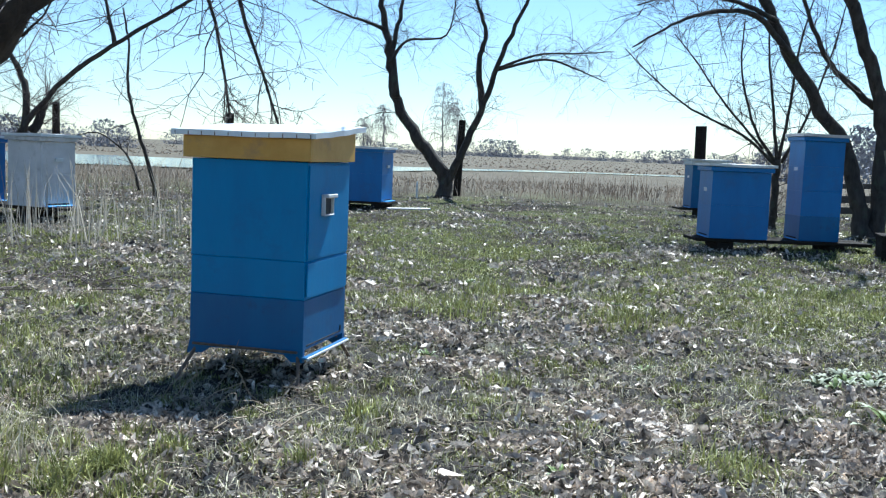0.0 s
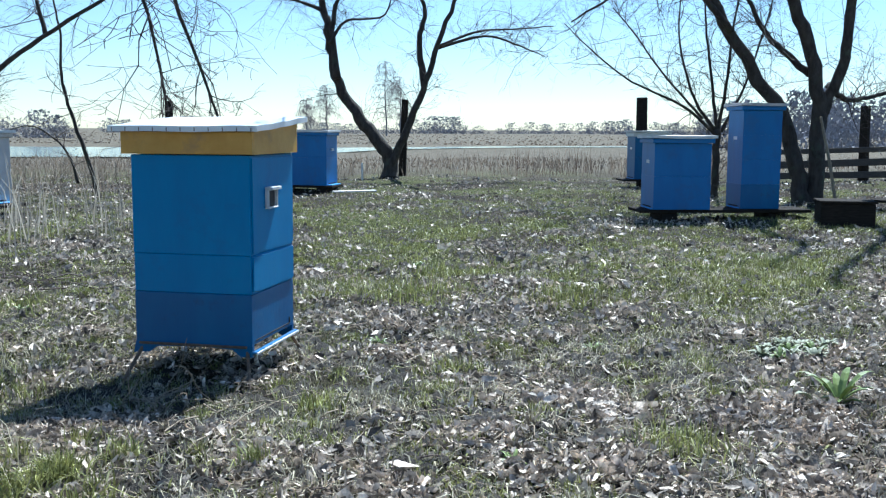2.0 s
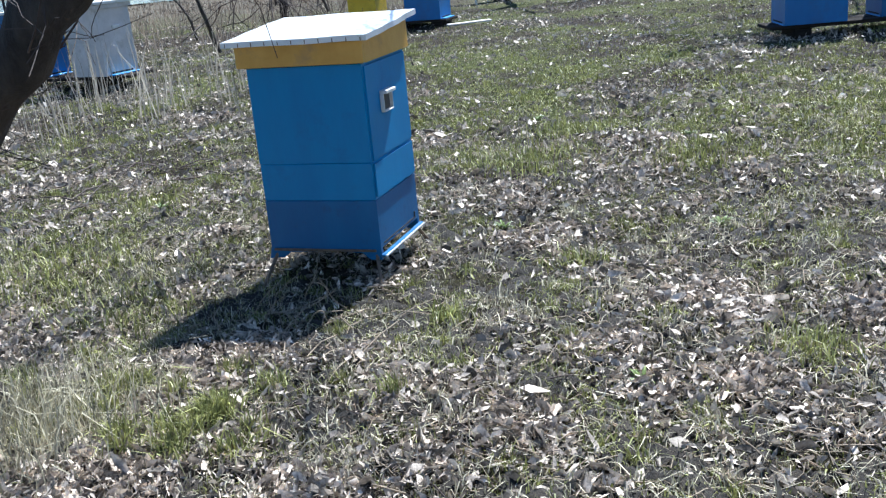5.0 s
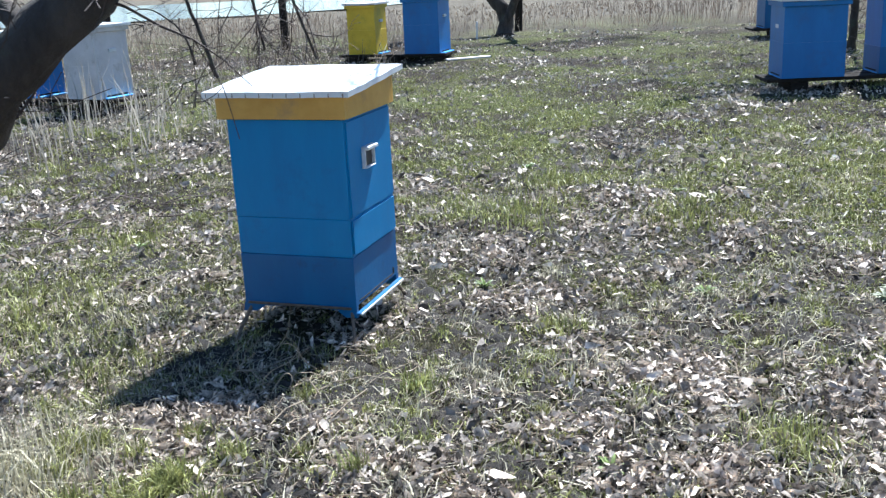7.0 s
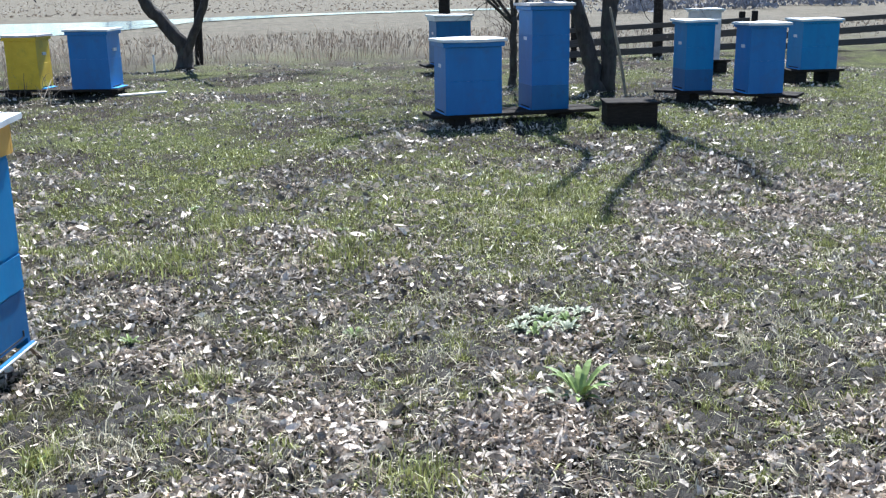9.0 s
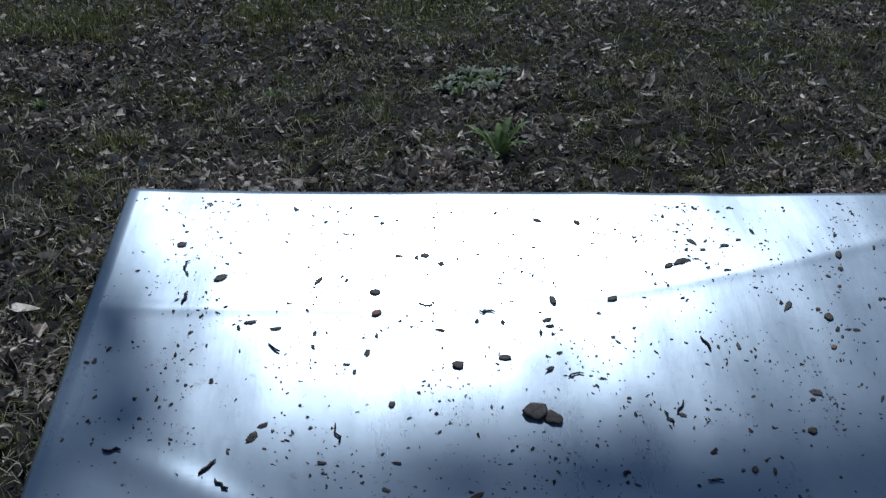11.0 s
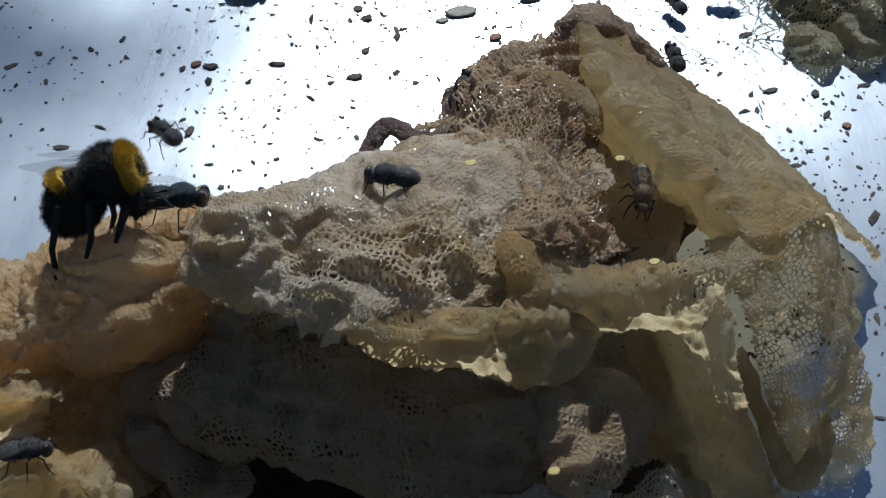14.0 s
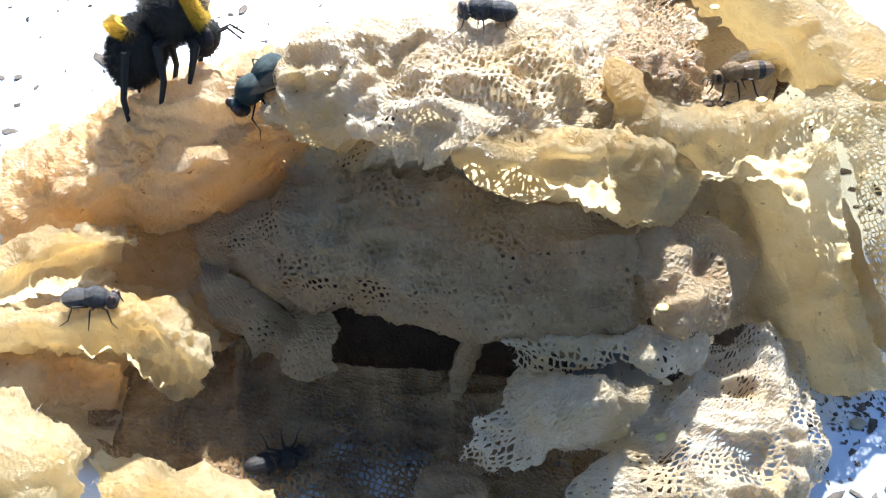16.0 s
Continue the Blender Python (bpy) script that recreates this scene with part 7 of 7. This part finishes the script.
def build_bumblebee(m):
    rb = random.Random(2)
    bee = empty("bumblebee", m, "large black bumblebee with yellow bands on the gauze", "bumblebee")
    back = (-6.0, 0, -4.9)
    for nm, c, r, x0, x1, tilt, mt, nh, hl in (
            ("thorax", (0, 0, 0), (4.5, 4.3, 4.4), -1, 0.86, 0.45, FUR_BLACK, 6000, 1.1), ("collar", (0.35, 0, 0.30), (4.45, 4.2, 4.45), 0.46, 0.88, -0.30, FUR_YELLOW, 4200, 1.15), ("neck", (0, 0, 0), (4.5, 4.3, 4.4), 0.86, 1, 0.45, FUR_BLACK, 600, 1.2),
            ("abdomen", back, (5.6, 4.3, 4.2), 0.20, 1, -1.0, FUR_BLACK, 3200, 0.9), ("abdomen_band", (-7.0, 0, -4.3), (5.6, 3.7, 4.2), 0.22, 0.56, -1.0, FUR_YELLOW, 2600, 1.0), ("abdomen_end", back, (5.6, 4.3, 4.2), -0.90, 0.20, -1.0, FUR_BLACK, 4200, 0.9), ("tail", back, (5.6, 4.3, 4.2), -1, -0.90, -1.0, FUR_BLACK, 250, 1.0),
            ("head", (3.8, 0, -3.9), (2.4, 2.4, 3.0), -1, 1, 0.5, FUR_BLACK, 900, 0.8)):
        bm = bmesh.new()
        blob(bm, c, r, 18, 12, x0, x1, tilt, nh, hl, rb)
        part(nm, bm, mt, bee)
    for s in (1, -1):
        bm = bmesh.new()
        blob(bm, (4.6, s * 2.0, -3.7), (0.9, 0.6, 1.6), 10, 8)
        part("eye", bm, SHELL, bee, smooth=True)
        bm = bmesh.new()
        tube(bm, [Vector(q) / 1000 for q in ((5.8, s * 0.8, -3.2), (7.6, s * 1.4, -2.6), (9.4, s * 2.0, -4.2))], [0.00024, 0.00022, 0.0002], 6)
        part("antenna", bm, SHELL, bee)
        add_wing(bee, (-1.8, s * 2.4, 3.0), (-12.5, s * 3.2, 1.6), (-0.4, s * 1.6, -1.4))
        add_wing(bee, (-2.6, s * 2.4, 2.4), (-9.5, s * 3.6, 0.8), (-0.3, s * 1.2, -1.2))
    add_legs(bee, FUR_BLACK, [[(2.2, 2.0, -3.6), (3.0, 3.8, -4.4), (2.0, 4.4, -7.6), (1.4, 4.6, -9.4)], [(-1.0, 2.4, -3.0), (-2.2, 4.4, -3.8), (-2.0, 5.2, -8.6), (-3.0, 5.4, -11.8)], [(-4.0, 2.4, -3.4), (-6.8, 4.3, -4.4), (-8.2, 5.0, -10.8), (-7.8, 5.2, -16.4)]], 0.8)
    for ob in bee.children:
        ob.data.transform(Matrix.Diagonal((1.52, 1.52, 1.52, 1)))
    return bee


def build_fly(m, mt, label, s=1.0):
    fly = empty("fly", m, label, "fly", "flies on the lid")
    rb = random.Random(int(s * 100))
    for nm, c, r, tilt, hs in (("thorax", (0, 0, 0), (2.6, 2.1, 2.1), 0.0, 260), ("abdomen", (-3.6, 0, -0.5), (3.0, 2.3, 1.9), -0.12, 240), ("head", (3.0, 0, -0.5), (1.2, 1.75, 1.6), 0.2, 60)):
        bm = bmesh.new()
        blob(bm, [q * s for q in c], [q * s for q in r], 16, 10, -1, 1, tilt, hs, 0.8 * s, rb)
        part(nm, bm, mt, fly, smooth=True)
    for k in (1, -1):
        bm = bmesh.new()
        blob(bm, (3.3 * s, k * 1.05 * s, 0.1 * s), (0.85 * s, 0.8 * s, 1.25 * s), 10, 8)
        part("eye", bm, EYE, fly, smooth=True)
        add_wing(fly, Vector((0.4, k * 1.3, 1.5)) * s, Vector((-7.2, k * 3.2, 0.9)) * s, Vector((0.2, k * 2.6, 0)) * s)
    add_legs(fly, SHELL, [[(1.3, 1.3, -1.3), (3.0, 3.0, -0.8), (3.8, 3.6, -3.0), (5.0, 4.0, -3.9)], [(0.0, 1.5, -1.5), (0.2, 4.0, -0.6), (0.0, 4.6, -3.2), (0.2, 5.6, -3.9)], [(-1.2, 1.4, -1.4), (-3.2, 3.6, -0.4), (-4.0, 4.2, -3.0), (-5.4, 4.8, -3.9)]], 0.22, s)
    return fly


def build_honeybee(m, label, fur, shell):
    rb = random.Random(8)
    bee = empty("honeybee", m, label, "bee", "honeybees")
    for nm, c, r, x0, x1, tilt, mt, nh in (("thorax", (0, 0, 0), (2.6, 2.3, 2.2), -1, 1, 0, fur, 900), ("head", (3.2, 0, -0.7), (1.2, 1.7, 1.7), -1, 1, 0.3, fur, 250),
                                           ("abdomen", (-5.2, 0, -0.6), (4.4, 2.3, 2.1), 0.3, 1, -0.1, shell, 80), ("abdomen_band", (-5.2, 0, -0.6), (4.45, 2.35, 2.15), 0.0, 0.3, -0.1, fur, 200), ("abdomen_mid", (-5.2, 0, -0.6), (4.4, 2.3, 2.1), -0.35, 0.0, -0.1, SHELL, 60), ("abdomen_end", (-5.2, 0, -0.6), (4.4, 2.3, 2.1), -1, -0.35, -0.1, shell, 60)):
        bm = bmesh.new()
        blob(bm, c, r, 14, 9, x0, x1, tilt, nh, 0.8, rb)
        part(nm, bm, mt, bee)
    for s in (1, -1):
        bm = bmesh.new()
        blob(bm, (3.5, s * 1.3, -0.4), (0.6, 0.5, 1.1), 10, 8)
        part("eye", bm, SHELL, bee, smooth=True)
        bm = bmesh.new()
        tube(bm, [Vector(q) / 1000 for q in ((4.2, s * 0.5, -0.8), (5.6, s * 0.9, -0.6), (6.4, s * 1.2, -1.8))], [0.00014, 0.00014, 0.00012], 5)
        part("antenna", bm, SHELL, bee)
        add_wing(bee, (0.2, s * 1.4, 1.8), (-8.6, s * 3.2, 2.4), (0.3, s * 2.4, 0.5))
        add_wing(bee, (-0.6, s * 1.3, 1.6), (-6.0, s * 3.0, 1.2), (0.2, s * 1.8, 0.2))
    add_legs(bee, SHELL, [[(1.4, 1.3, -1.4), (2.8, 2.6, -1.4), (3.4, 2.8, -3.8), (4.4, 3.0, -5.0)], [(0, 1.5, -1.6), (0.2, 3.4, -1.4), (0, 3.8, -4.2), (0.4, 4.4, -5.2)], [(-1.3, 1.4, -1.5), (-3.2, 3.0, -1.4), (-4.0, 3.2, -4.6), (-4.8, 3.6, -6.0)]], 0.3)
    return bee


bumblebee = build_bumblebee(lid(-67, 214, 54, 0, -28, -12))
fly_top = build_fly(lid(0, 206, 72, 0, -8, 185), FLYGREY, "grey fly standing on top of the gauze", 1.12)
fly_blue = build_fly(lid(-50, 210, 46, 0, 0, 200), FLYBLUE, "blue-green blowfly on the honey-soaked corner", 1.5)
fly_low = build_fly(lid(-81, 164, 28, 0, 0, -8), FLYGREY, "grey fly on a pale gauze fold", 1.08)
honeybee = build_honeybee(lid(62, 216, 51, 10, 15, 205), "tawny honeybee on the gauze ridge", FUR_BROWN, BEEBROWN)
dead_bee = build_honeybee(lid(-37, 136, 6, 165, 10, 25), "dead dark honeybee lying in the hollow of the gauze", FUR_BLACK, SHELL)
fly_side = build_fly(lid(20, 268, 43, 0, -30, 65), FLYGREY, "dark fly on the flank of the gauze", 1.15)
fly_back = build_fly(lid(86, 299, 30, 0, 0, 100), FLYGREY, "dark fly behind the gauze bundle", 1.1)
for u, v, h, tz, s in ((175, 358, 30, 150, 1.0), (196, 348, 30, 200, 1.0), (222, 384, 26, 60, 0.95), (119, 372, 9, 170, 0.95), (100, 360, 4, 120, 0.85), (-56, 368, 4, 10, 1.15)):
    build_fly(lid(u, v, h + 1, 0, 0, tz), FLYGREY, "dark fly sitting on the wad" if v > 345 and u > 150 else "dark fly sitting on the metal lid", s * 1.25)

fly_gone = build_fly(lid(-52, 238, 32, 0, 0, 170), FLYGREY, "dark fly that takes off beside the bumblebee", 1.1)


# ---------------------------------------------------------------- what moves
def motions():
    walk(bumblebee, [(0, lid(-67, 215, 60, -30, 0, -4)), (13, lid(-65, 217, 60, -30, 0, -4)), (13.5, lid(-67, 215, 60, -30, 0, -6)), (14, lid(-62, 216, 60, -30, 0, -2)), (14.5, lid(-61, 215, 60, -30, 0, 0)), (15, lid(-62, 212, 60, -30, 0, -4)), (15.5, lid(-63, 211, 60, -30, -4, 2)), (16, lid(-65, 215, 60, -28, -4, 6))])
    walk(fly_blue, [(0, lid(-50, 214, 50, -15, 10, 10)), (13.5, lid(-50, 214, 50, -15, 10, 10)), (14, lid(-47, 216, 53, -20, 0, 0)), (14.15, lid(-49, 210, 53, -10, 15, -70)), (14.3, lid(-49, 207, 53, 0, 30, -130)), (14.5, lid(-49, 201, 53, 0, 38, -140)), (15, lid(-47, 199, 53, 0, 38, -135)), (15.5, lid(-47, 199, 53, 0, 38, -138)), (16, lid(-47, 199, 53, 0, 38, -142))])
    walk(honeybee, [(0, lid(61, 215, 57, -10, 10, -95)), (14, lid(61, 215, 57, -10, 10, -95)), (14.5, lid(59, 212, 57, -10, 10, -90)), (15, lid(59, 207, 58, -10, 20, -88)), (15.5, lid(57, 204, 58, 5, 15, -125)), (16, lid(56, 202, 59, 25, 5, -168))])
    walk(fly_top, [(0, lid(0, 203, 72, 35, 0, 178)), (13.5, lid(0, 203, 72, 35, 0, 178)), (14, lid(2, 202, 76, 35, 0, 178)), (14.5, lid(1, 199, 79, 35, 0, 180)), (15, lid(1, 198, 77, 35, 0, 182)), (15.5, lid(0, 197, 77, 35, 0, 180)), (16, lid(1, 198, 77, 35, 0, 184))])
    walk(fly_gone, [(0, lid(-52, 238, 32, 0, 0, 170)), (13.7, lid(-52, 238, 32, 0, 0, 170)), (14.1, lid(-70, 262, 40, 0, 0, 130)), (14.6, lid(-112, 268, 52, 0, 10, 120)), (15.0, lid(-90, 246, 48, 0, 0, 170)), (15.3, lid(-128, 330, 60, 0, 0, 120)), (15.6, lid(-122, 480, 30, 0, 0, 100)), (15.8, lid(-120, 540, 5 + sheet_h(-120, 540), 0, 0, 100)), (16.0, lid(-120, 541, 5 + sheet_h(-120, 541), 0, 0, 100))])
    walk(fly_low, [(0, lid(-72, 158, 37, -25, 0, 5)), (14, lid(-72, 158, 37, -25, 0, 5)), (14.5, lid(-72, 157, 37, -25, 0, 4)), (15, lid(-73, 156, 37, -25, 0, 2)), (15.5, lid(-73, 155, 37, -25, 0, 0)), (16, lid(-74, 155, 37, -25, 0, -4))])


motions()
